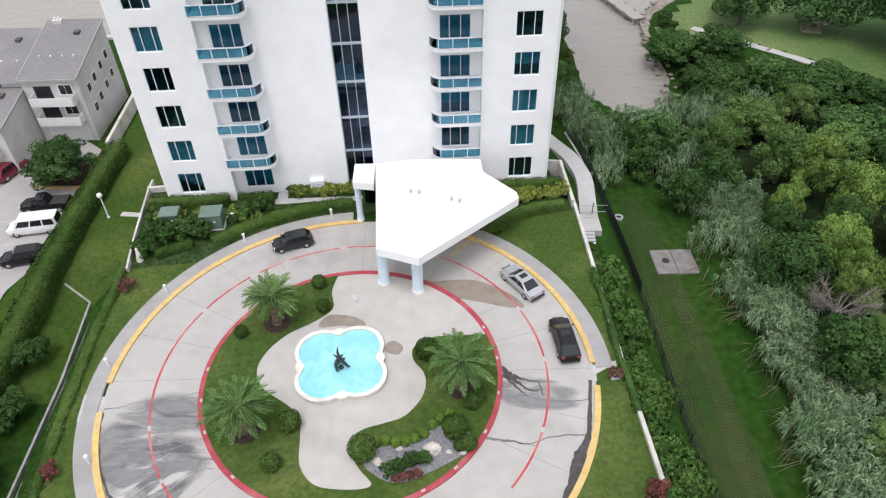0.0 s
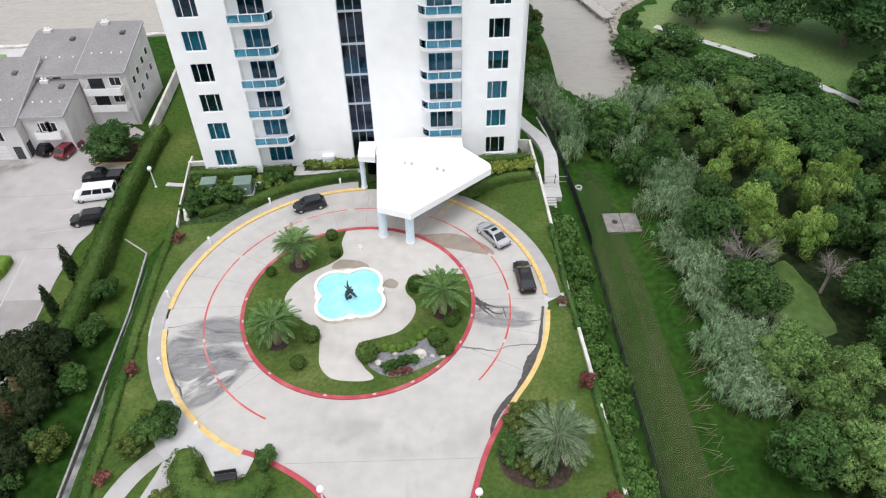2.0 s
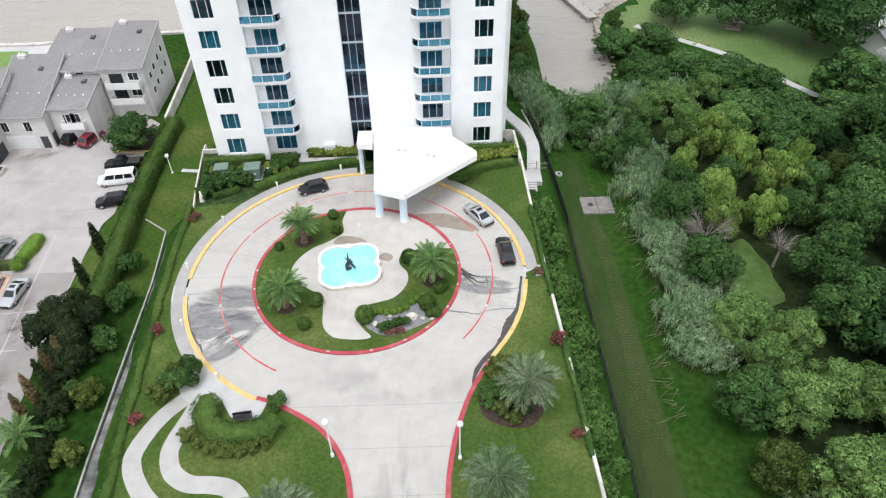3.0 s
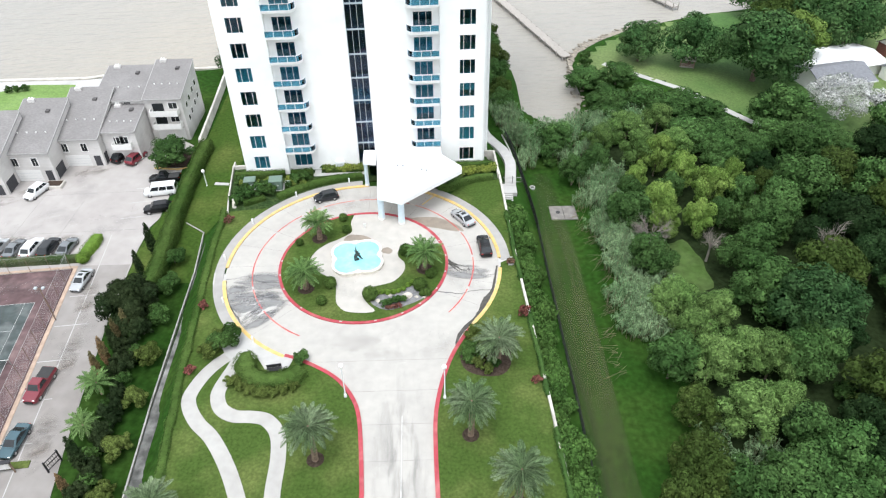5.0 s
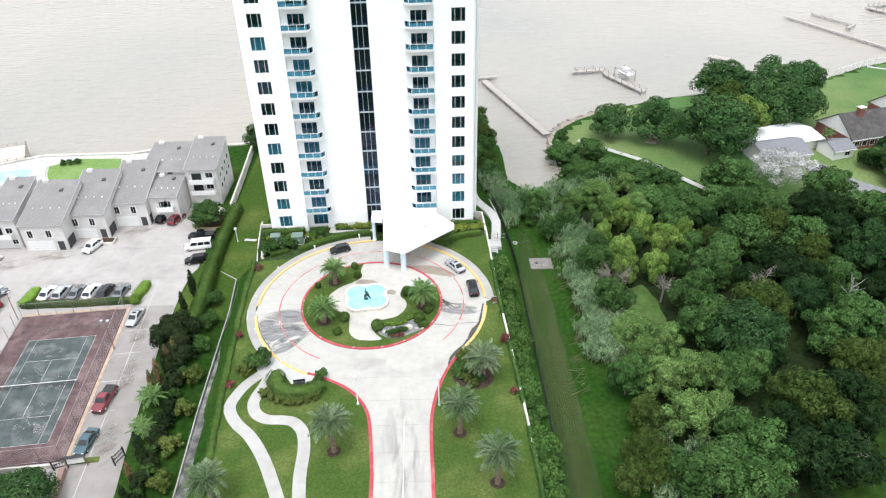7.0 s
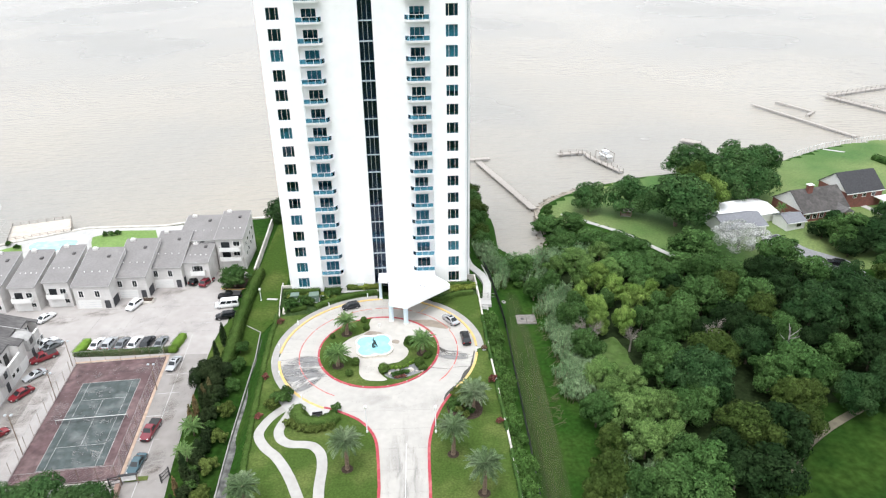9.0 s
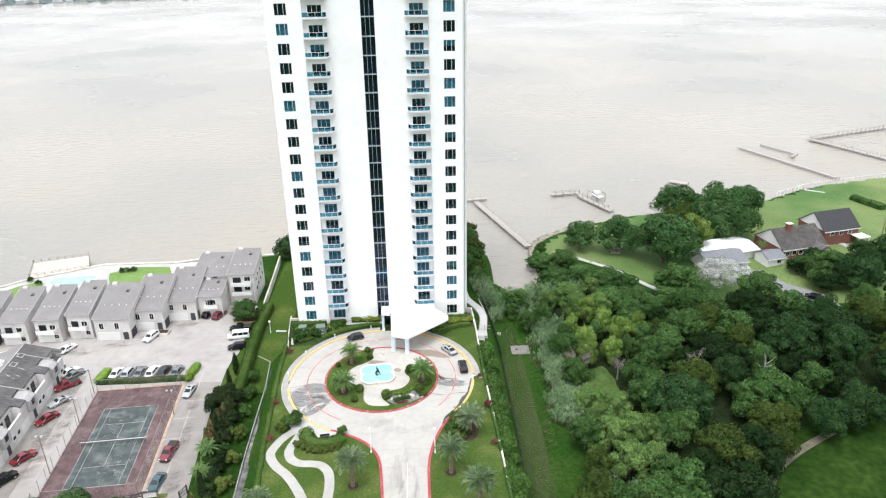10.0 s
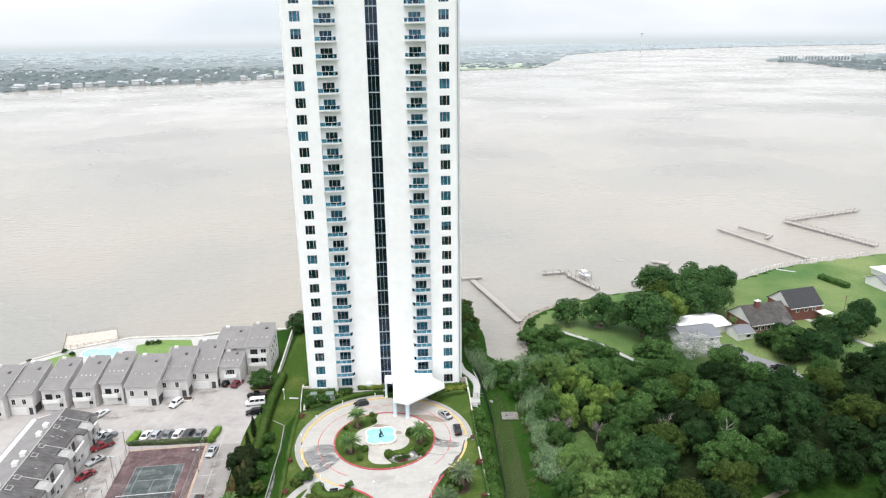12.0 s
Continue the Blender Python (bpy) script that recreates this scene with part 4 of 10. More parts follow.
dry_reed = leafy("dry_straw_reed", (0.23, 0.195, 0.125), (0.17, 0.15, 0.095), translucent=0.1)
hedge_leaf = leafy("clipped_hedge_leaf", (0.0377, 0.0722, 0.0156), (0.0615, 0.1, 0.0246), scale=1.5)
vine_leaf = leafy("glossy_shrub_leaf", (0.0491, 0.106, 0.024), (0.0781, 0.144, 0.036), scale=1.0)
lime_hedge = leafy("bright_hedge_leaf", (0.13, 0.22, 0.035), (0.1, 0.17, 0.03), scale=1.5)
canna_leaf = leafy("yellow_green_canna", (0.2, 0.24, 0.05), (0.12, 0.17, 0.04), scale=2)
shrub_leaf = leafy("shrub_leaf", (0.0335, 0.0736, 0.0192), (0.058, 0.108, 0.0288), scale=1.5)
palm_leaf = leafy("palm_frond", (0.082, 0.15, 0.046), (0.13, 0.205, 0.072), scale=0.8)
silver_palm_leaf = leafy("silvery_palm_frond", (0.08, 0.125, 0.056), (0.145, 0.185, 0.108), scale=0.8)
red_leaf = leafy("red_flowering_leaf", (0.17, 0.062, 0.052), (0.1, 0.075, 0.045), scale=2)
brown_leaf = leafy("browned_conifer", (0.2, 0.11, 0.06), (0.1, 0.09, 0.04), scale=1)
bloom_leaf = leafy("white_blossom_leaf", (0.42, 0.42, 0.41), (0.17, 0.19, 0.15), scale=2)
twig_grey = mat("grey_twigs", (0.215, 0.19, 0.165), 0.9, 0.2, 2, per_island=0.25)


def leaves(geo, centres, radii, n, size, seed, shell=(0.72, 1.05), up=0.25, floor_z=None):
    """n leaf sprays over the skins of ellipsoid lobes."""
    r = np.random.RandomState(seed)
    centres, radii = np.array(centres, float), np.array(radii, float)
    w = (radii[:, 0] * radii[:, 2])
    k = r.choice(len(centres), n, p=w / w.sum())
    d = r.normal(size=(n, 3))
    d[:, 2] += up
    d /= np.linalg.norm(d, axis=1)[:, None]
    p = centres[k] + radii[k] * d * r.uniform(shell[0], shell[1], (n, 1))
    if floor_z is not None:
        p[:, 2] = np.maximum(p[:, 2], floor_z + 0.05)
    nrm = d + r.normal(size=(n, 3)) * 0.55
    nrm[:, 2] += 0.35
    nrm /= np.linalg.norm(nrm, axis=1)[:, None]
    a = np.cross(nrm, r.normal(size=(n, 3)))
    a /= np.linalg.norm(a, axis=1)[:, None]
    b = np.cross(nrm, a)
    s = r.uniform(0.65, 1.35, (n, 1))
    ln, wd = a * s * size[0], b * s * size[1]
    bend = nrm * s * size[0] * 0.25
    v = np.stack([p - ln - bend, p + 0.7 * ln + wd, p + 0.7 * ln - wd], 1).reshape(-1, 3)
    base = len(geo.v)
    geo.v.extend(map(tuple, v.tolist()))
    geo.f.extend((base + 3 * i, base + 3 * i + 1, base + 3 * i + 2) for i in range(n))
    return geo


def foliage(geo, lobes, n, size, seed, knobs=13, heart=0.5, bump=0.5, droop=0.0, floor_z=None):
    """Leaf sprays over the outer skin of joined lobes. Knobs swell each lobe into small tufts, and a solid heart closes it inside."""
    r = np.random.RandomState(seed)
    c, q = np.array([a for a, _ in lobes], float), np.array([b for _, b in lobes], float)
    w = q[:, 0] * q[:, 2]
    m = int(n * 3.6)
    k = r.choice(len(c), m, p=w / w.sum())
    d = r.normal(size=(m, 3))
    d[:, 2] += 0.3
    d /= np.linalg.norm(d, axis=1)[:, None]
    tuft = r.normal(size=(len(c), knobs, 3))
    tuft[:, :, 2] += 0.3
    tuft /= np.linalg.norm(tuft, axis=2)[:, :, None]
    dots = np.einsum("ij,ikj->ik", d, tuft[k])
    near = dots.argmax(1)
    edge = 0.72 if knobs > 9 else 0.5
    swell = np.sqrt(np.clip((dots.max(1) - edge) / (1 - edge), 0, 1))
    rad = (1 - bump + 1.3 * bump * swell) * r.uniform(0.9, 1.07, m) * np.where(r.uniform(size=m) < 0.07, 1.13, 1.0)
    p = c[k] + q[k] * d * rad[:, None]
    other = np.linalg.norm((p[:, None, :] - c[None]) / q[None], axis=2)
    other[np.arange(m), k] = 9
    keep = np.flatnonzero((other.min(1) > 0.74) & (r.uniform(size=m) < 0.08 + swell) & (p[:, 2] > (floor_z if floor_z is not None else -1e9)))[:n]
    p, d, k, near, rad = p[keep], d[keep], k[keep], near[keep], rad[keep]
    n = len(p)
    nrm = d * rad[:, None] - 0.7 * tuft[k, near]
    nrm /= np.linalg.norm(nrm, axis=1)[:, None]
    nrm = nrm + 0.5 * d + r.normal(size=(n, 3)) * 0.32
    nrm[:, 2] += 0.2
    nrm /= np.linalg.norm(nrm, axis=1)[:, None]
    way = r.normal(size=(n, 3))
    way[:, 2] -= droop
    a = way - nrm * (way * nrm).sum(1)[:, None]
    a /= np.linalg.norm(a, axis=1)[:, None]
    b = np.cross(nrm, a)
    s = r.uniform(0.65, 1.35, (n, 1))
    ln, wd = a * s * size[0], b * s * size[1]
    bend = nrm * s * size[0] * 0.2
    v = np.stack([p + ln - bend, p - 0.7 * ln + wd, p - 0.7 * ln - wd], 1).reshape(-1, 3)
    base = len(geo.v)
    geo.v.extend(map(tuple, v.tolist()))
    geo.f.extend((base + 3 * i, base + 3 * i + 1, base + 3 * i + 2) for i in range(n))
    if heart:
        for i, (a, b) in enumerate(lobes):
            geo.blob(a, [heart * t for t in b], 8, 5, 0.1, seed + i)
    return geo


def dome_lobes(rnd, R, H, z0, count, fat=1.0):
    """Lobes over a full, uneven dome that reaches down to z0."""
    mid, up = z0 + 0.44 * (H - z0), 0.5 * (H - z0)
    lobes = [((0, 0, mid + 0.1 * up), (0.58 * R, 0.58 * R, 0.68 * up))]
    for i in range(count):
        u = 0.98 - 1.5 * (i + 0.5) / count
        w = math.sqrt(max(0.05, 1 - u * u))
        a = i * 2.4 + rnd.uniform(-0.45, 0.45)
        far = R * 0.74 * w * rnd.uniform(0.72, 1.18)
        s = R * rnd.uniform(0.2, 0.44) * fat
        lobes.append(((far * math.cos(a), far * math.sin(a), mid + up * 0.66 * u * rnd.uniform(0.85, 1.15)), (s, s, s * rnd.uniform(0.72, 0.95))))
    return lobes


def trunk_geo(rnd, height, r, limbs=5, spread=2.0, lean=0.3):
    t = Geo()
    bx, by = rnd.uniform(-lean, lean), rnd.uniform(-lean, lean)
    t.tube([(0, 0, -0.3), (bx * 0.3, by * 0.3, height * 0.4), (bx, by, height)], [r * 1.25, r * 0.85, r * 0.45], 7)
    for i in range(limbs):
        a = 2 * math.pi * i / limbs + rnd.uniform(-0.5, 0.5)
        z = height * rnd.uniform(0.4, 0.8)
        ex, ey = spread * math.cos(a), spread * math.sin(a)
        t.tube([(bx * 0.5, by * 0.5, z), (ex * 0.5, ey * 0.5, z + height * 0.22), (ex, ey, z + height * rnd.uniform(0.35, 0.55))], [r * 0.5, r * 0.3, r * 0.08], 5)
    return t


def tree_kind(name, seed, R, H, z0, material, n, size, label, category="tree", count=16, bark_mat=bark, trunk_r=0.22, fat=1.0, knobs=7, heart=0.5, droop=0.0):
    """A tree standing at the origin, R wide from its stem and H high, to be copied."""
    rnd = random.Random(seed)
    t = thing(name, (0, 0, 0), label, category)
    part("trunk", trunk_geo(rnd, H * 0.5, trunk_r, 5, R * 0.45), bark_mat, t)
    lobes = dome_lobes(rnd, R, H, z0, count, fat)
    part("crown", foliage(Geo(), lobes, n, size, seed, knobs, heart, droop=droop), material, t)
    return t


def ground_at(x, y):
    return float(level(np.array([x]), np.array([y]))[0])


class Kinds:
    """Patterns of a plant, the first of which is used up as a plant of its own."""

    def __init__(self, made):
        self.made, self.fresh = made, list(made)

    def put(self, i, x, y, z, scale=1.0, turn=0.0, tall=1.0, label="", any_kind=False):
        k = self.made[i % len(self.made)]
        if any_kind and self.fresh:
            k = self.fresh[0]
        m = pose(x, y, z, 0, 0, turn) @ Matrix.Diagonal((scale, scale, scale * tall, 1))
        if k in self.fresh:
            self.fresh.remove(k)
            pending.append((k, m))
            return k
        ob = copy_thing(k, m)
        if label:
            ob["label"] = label
        return ob


pending = []      # patterns take their own place after all copies are made

# crowns 4.5 m wide from the stem and 10 m high, 6 by 12 for the oaks
TREE_R, TREE_H, OAK_R, OAK_H = 4.5, 10.0, 6.0, 12.0
woods = Kinds([tree_kind("tree", 10 + i, TREE_R, TREE_H, 0.3, wood_leaf, 4600, (0.25, 0.14), "leafy mid-green tree in a dense wood", count=17 + i) for i in range(3)])
deeps = Kinds([tree_kind("tree", 20 + i, TREE_R, TREE_H, 0.3, deep_leaf, 4600, (0.25, 0.14), "deep green tree in a dense wood", count=18) for i in range(2)])
olives = Kinds([tree_kind("tree", 24 + i, TREE_R, TREE_H, 0.3, olive_leaf, 4800, (0.24, 0.13), "olive-green tree in a dense wood", count=18, fat=0.92) for i in range(2)])
oaks = Kinds([tree_kind("oak_tree", 30 + i, OAK_R, OAK_H, 0.5, oak_leaf, 7400, (0.26, 0.145), "broad dark green oak with a full crown", count=24, trunk_r=0.35, fat=0.92) for i in range(3)])
park_oaks = Kinds([tree_kind("oak_tree", 36 + i, OAK_R, OAK_H, 0.5, park_leaf, 7400, (0.26, 0.145), "broad mid-green oak on the park lawn", count=24, trunk_r=0.35, fat=1.05) for i in range(2)])
limes = Kinds([tree_kind("tree", 50 + i, TREE_R, TREE_H, 0.3, lime_leaf, 6200, (0.22, 0.1), "yellow-green feathery tree at the edge of a wood", count=15, fat=0.95, droop=0.7) for i in range(2)])
willows = Kinds([tree_kind("tree", 54 + i, TREE_R, TREE_H, 0.3, willow_leaf, 6200, (0.22, 0.09), "pale olive feathery tree at the edge of a wood", count=15, fat=0.95, droop=0.9) for i in range(2)])
shrubs = Kinds([tree_kind("shrub", 60 + i, 1.5, 2.3, 0.0, shrub_leaf, 900, (0.17, 0.1), "dense dark green shrub", "shrub", count=9, trunk_r=0.06) for i in range(3)])


def reed_kind(seed):
    """Canes that lean apart, each with a drooping head of narrow blades."""
    rnd = random.Random(seed)
    t = thing("reed_clump", (0, 0, 0), "tall grey-green cane clump with drooping blade heads", "reed clump", "reeds along the wood")
    stalks, blades = Geo(), Geo()
    for i in range(40):
        a, q = rnd.uniform(0, 6.283), 2.1 * math.sqrt(rnd.random())
        x, y = q * math.cos(a), q * math.sin(a)
        h = rnd.uniform(1.9, 4.3) * (1 - 0.06 * q * q)
        lx, ly = x * rnd.uniform(0.05, 0.4) + rnd.uniform(-0.35, 0.35), y * rnd.uniform(0.05, 0.4) + rnd.uniform(-0.35, 0.35)
        stalks.tube([(x, y, -0.2), (x + lx * 0.4, y + ly * 0.4, h * 0.6), (x + lx, y + ly, h)], [0.03, 0.025, 0.01], 3, False)
        wind = rnd.uniform(-1.2, 1.2)
        for k in range(15):
            f = 1.0 - 0.42 * rnd.random() ** 1.5
            bx, by, bz = x + lx * f, y + ly * f, h * f
            b = wind + rnd.gauss(0, 1.1)
            ln, w = rnd.uniform(0.45, 1.05), rnd.uniform(0.03, 0.065)
            dx, dy = math.cos(b), math.sin(b)
            p1 = (bx + dx * ln * 0.45, by + dy * ln * 0.45, bz + rnd.uniform(0.05, 0.2))
            p2 = (bx + dx * ln * 0.85, by + dy * ln * 0.85, bz - rnd.uniform(0.1, 0.75))
            blades.add([(bx, by, bz), (p1[0] - dy * w, p1[1] + dx * w, p1[2]), p2, (p1[0] + dy * w, p1[1] - dx * w, p1[2])], [(0, 1, 2, 3)])
    part("stem", stalks, dry_reed, t)
    part("foliage", blades, reed_leaf, t)
    return t


vines = Kinds([tree_kind("shrub", 64 + i, 1.5, 2.3, 0.0, vine_leaf, 900, (0.17, 0.1), "bright green sprawling shrub beside the wall", "shrub", count=9, trunk_r=0.06) for i in range(2)])
dark_shrubs = Kinds([tree_kind("shrub", 66 + i, 1.5, 2.5, 0.0, dark_leaf, 1300, (0.15, 0.085), "dense dark evergreen shrub on the grass strip", "shrub", count=9, trunk_r=0.06) for i in range(2)])
reeds = Kinds([reed_kind(s) for s in (70, 71)])


def cypress_kind(seed, material, label):
    t = thing("cypress", (0, 0, 0), label, "cypress")
    part("trunk", Geo().tube([(0, 0, -0.3), (0, 0, 1.4)], [0.1, 0.07], 6), bark, t)
    c = [(0.05 * math.sin(i * 2), 0.05 * math.cos(i * 2), 0.5 + 0.42 * i) for i in range(12)]
    s = [(0.62 * math.sin(math.pi * (0.25 + 0.72 * i / 11.5)) + 0.05,) * 2 + (0.5,) for i in range(12)]
    part("crown", leaves(Geo(), c, s, 1300, (0.16, 0.07), seed, (0.7, 1.05), 0.4), material, t)
    return t


cypresses = Kinds([cypress_kind(80, dark_leaf, "narrow dark green cypress beside the parking area"), cypress_kind(81, brown_leaf, "narrow cypress with browned dry foliage")])
junipers = Kinds([tree_kind("juniper_tree", 90, 3.6, 6.4, 0.1, dark_leaf, 11000, (0.16, 0.09), "large dense dark juniper tree beside the parking area", count=18)])
round_shrubs = Kinds([tree_kind("round_shrub", 95, 1.7, 2.7, 0.0, golden_leaf, 2400, (0.13, 0.08), "rounded yellow-green shrub on the grass strip", "shrub", count=10, trunk_r=0.07),
                      tree_kind("round_shrub", 96, 1.7, 2.7, 0.0, shrub_leaf, 2400, (0.13, 0.08), "rounded dark green shrub on the grass strip", "shrub", count=10, trunk_r=0.07)])
red_shrubs = Kinds([tree_kind("red_shrub", 97, 0.75, 1.3, 0.0, red_leaf, 420, (0.13, 0.07), "small red-leaved flowering shrub by the hedge", "shrub", count=7, trunk_r=0.04)])


def clipped_ball(seed, material, label):
    t = Geo().blob((0, 0, 0.42), (0.44, 0.44, 0.42), 12, 7, 0.04, seed, -0.98)
    leaves(t, [(0, 0, 0.42)], [(0.5, 0.5, 0.46)], 900, (0.055, 0.035), seed, (0.93, 1.06), 0.3, 0.0)
    return tagged(part("clipped_shrub", t, material), label, "clipped shrub")


balls = Kinds([clipped_ball(100, hedge_leaf, "clipped dark green ball shrub on the lawn")])
lime_balls = Kinds([clipped_ball(101, lime_hedge, "small bright green clipped ball in the gravel bed")])


def hedge(name, line, half, z0, z1, material, label, seed=1, density=60, size=(0.075, 0.045), uneven=0.05):
    """A clipped hedge along a plan line: a solid rounded heart under a skin of leaves, its sides gently wavy."""
    r = np.random.RandomState(seed)
    p = np.array(line, float)
    cum = np.concatenate([[0], np.cumsum(np.linalg.norm(np.diff(p, axis=0), axis=1))])
    ph = r.uniform(0, 6.28, 6)

    def section(d, th, out):
        """Points at way d along the line and angle th over the section."""
        x, y = np.interp(d, cum, p[:, 0]), np.interp(d, cum, p[:, 1])
        e = 0.3
        tx, ty = np.interp(d + e, cum, p[:, 0]) - np.interp(d - e, cum, p[:, 0]), np.interp(d + e, cum, p[:, 1]) - np.interp(d - e, cum, p[:, 1])
        q = np.hypot(tx, ty)
        nx_, ny_ = -ty / q, tx / q
        wave = 1 + uneven * (np.sin(1.7 * d + ph[0]) + np.sin(0.73 * d + ph[1] + 2 * th) + 0.7 * np.sin(3.9 * d + ph[2] - 3 * th))
        end = np.minimum(1, np.minimum(d, cum[-1] - d) / (0.6 * half) + 0.55) ** 0.5
        c, t = np.cos(th), np.sin(th)
        o = half * np.sign(c) * np.abs(c) ** 0.45 * wave * out * end
        z = z0 + (z1 - z0) * np.abs(t) ** 0.45 * (1 + 0.5 * (wave - 1)) * out
        return np.stack([x + nx_ * o, y + ny_ * o, z], -1), np.stack([nx_ * c, ny_ * c, t], -1)

    rows = np.linspace(0, cum[-1], max(3, int(cum[-1] / 1.2)))
    angles = np.linspace(0, math.pi, 9)
    h = Geo()
    for d in rows:
        v, _ = section(np.full(9, d), angles, 0.9)
        v[[0, 8], 2] = z0 - 0.3
        h.v.extend(map(tuple, v.tolist()))
    h.f = [(9 * i + k, 9 * i + k + 1, 9 * i + 10 + k, 9 * i + 9 + k) for i in range(len(rows) - 1) for k in range(8)]
    h.f += [tuple(range(8, -1, -1)), tuple(range(9 * (len(rows) - 1), 9 * len(rows)))]
    n = int(min(cum[-1] * (2 * half + 2 * (z1 - z0)) * density, 17000))
    d = r.uniform(0, cum[-1], n)
    side_share = (z1 - z0) / (2 * half + 2 * (z1 - z0))
    u = r.uniform(0, 1, n)
    th = np.where(u < side_share, r.uniform(0.0, 0.7, n), np.where(u > 1 - side_share, math.pi - r.uniform(0.0, 0.7, n), r.uniform(0.7, math.pi - 0.7, n)))
    q, nrm = section(d, th, 1.0)
    q = q + r.normal(0, 0.03 + 0.4 * uneven, (n, 3))
    nrm = nrm + r.normal(0, 0.45, (n, 3))
    nrm /= np.linalg.norm(nrm, axis=1)[:, None]
    a = np.cross(nrm, r.normal(size=(n, 3)))
    a /= np.linalg.norm(a, axis=1)[:, None]
    b = np.cross(nrm, a)
    s = r.uniform(0.7, 1.4, (n, 1))
    v = np.stack([q - a * s * size[0], q + b * s * size[1], q + a * s * size[0], q - b * s * size[1]], 1).reshape(-1, 3)
    base = len(h.v)
    h.v.extend(map(tuple, v.tolist()))
    h.f.extend((base + 4 * k, base + 4 * k + 1, base + 4 * k + 2, base + 4 * k + 3) for k in range(n))
    return tagged(part(name, h, material), label, "hedge")


# palms: three frond patterns shared by all
def frond_mesh(seed, length, material, droop):
    rnd = random.Random(seed)
    f = Geo()
    n = 26
    pts = []
    for i in range(n + 1):
        t = i / n
        pts.append((length * (t - 0.18 * droop * t * t), 0.0, length * (0.36 * t - (0.36 + 0.3 * droop) * t * t)))
    f.tube(pts[::4] + [pts[-1]], [0.045 * (1 - 0.8 * k / 7) for k in range(len(pts[::4]) + 1)], 4)
    for i in range(3, n):
        t = i / n
        w = length * 0.17 * math.sin(math.pi * min(1, 0.12 + 0.86 * t)) ** 0.7
        for s in (-1, 1):
            x, y, z = pts[i]
            ln = w * rnd.uniform(0.85, 1.15)
            tip = (x + ln * 0.72, s * ln * 0.72, z - ln * rnd.uniform(0.05, 0.4) + 0.12 * ln)
            mid = (x + ln * 0.3, s * ln * 0.45, z + ln * 0.12)
            f.add([(x, 0, z), (mid[0] + 0.011, mid[1] - s * 0.008, mid[2]), tip, (mid[0] - 0.012, mid[1] + s * 0.008, mid[2])], [(0, 1, 2, 3)])
    me = f.mesh("frond")
    me.materials.append(material)
    return me


def palm(x, y, z, height, reach, fronds, meshes, label, seed, trunk_r=0.34, silver=False):
    rnd = random.Random(seed)
    p = thing("palm_tree", (x, y, z), label, "palm tree", "palms round the court")
    t = Geo()
    rings = 14
    path, radii = [], []
    for i in range(rings + 1):
        f = i / rings
        path += [(0.06 * math.sin(3 * f), 0.05 * f, height * f - 0.2)]
        radii += [trunk_r * (1.2 - 0.35 * f + 0.09 * (i % 2))]
    t.tube(path, radii, 12)
    part("trunk", t, palm_bark, p)
    part("crown_shaft", Geo().blob((0.06 * math.sin(3), 0.05, height - 0.15), (trunk_r * 1.2, trunk_r * 1.2, 0.5), 10, 6, 0.15, seed), palm_bark, p)
    for i in range(fronds):
        lift = 1 - i / fronds
        a = i * 137.5 + rnd.uniform(-12, 12)
        pitch = (72 if silver else 66) * lift ** (0.8 if silver else 1.1) - (24 if silver else 16) + rnd.uniform(-7, 7)
        s = reach * rnd.uniform(0.85, 1.08) * (0.82 + 0.18 * (1 - lift))
        ob = new("frond", meshes[i % len(meshes)])
        ob.parent = p
        ob.matrix_basis = pose(0.06 * math.sin(3), 0.05, height, 0, 0, a) @ pose(0.12, 0, 0.1, 0, -pitch, 0) @ Matrix.Diagonal((s, s, s, 1))
    return p


green_fronds = [frond_mesh(s, 1.0, palm_leaf, d) for s, d in ((1, 0.2), (2, 0.6), (3, 1.0))]
silver_fronds = [frond_mesh(s, 1.0, silver_palm_leaf, d) for s, d in ((4, 0.2), (5, 0.6), (6, 1.0))]


# ---- planting out ----
for i, (x, y, h, r) in enumerate(((-14.3, 41.4, 3.1, 3.0), (-15.0, 30.4, 2.8, 3.2), (1.5, 33.9, 3.0, 3.1))):
    palm(x, y, 0.19, h, r, 44, green_fronds, "stout date palm with a full green crown on the island lawn", 200 + i)
    structure("mulch_ring", Geo().tube([(x, y, 0.1), (x, y, 0.215)], [1.25, 1.15], 18), mulch, "round dark mulch patch under a palm", "mulch")
for i, (x, y, h, r) in enumerate(((10.5, 16.3, 3.9, 3.7), (6.5, 5.6, 5.7, 3.4), (10.9, -2.9, 5.8, 3.6), (-10.6, 3.0, 5.7, 3.5), (-25.0, -4.6, 4.4, 3.2))):
    palm(x, y, 0.1, h, r, 56, silver_fronds, "silvery date palm on the drive lawn", 210 + i, 0.3, True)
    structure("mulch_ring", Geo().tube([(x, y, 0.0), (x, y, 0.125)], [1.05, 0.95], 18), mulch, "round dark mulch patch under a palm", "mulch")

rnd = random.Random(11)
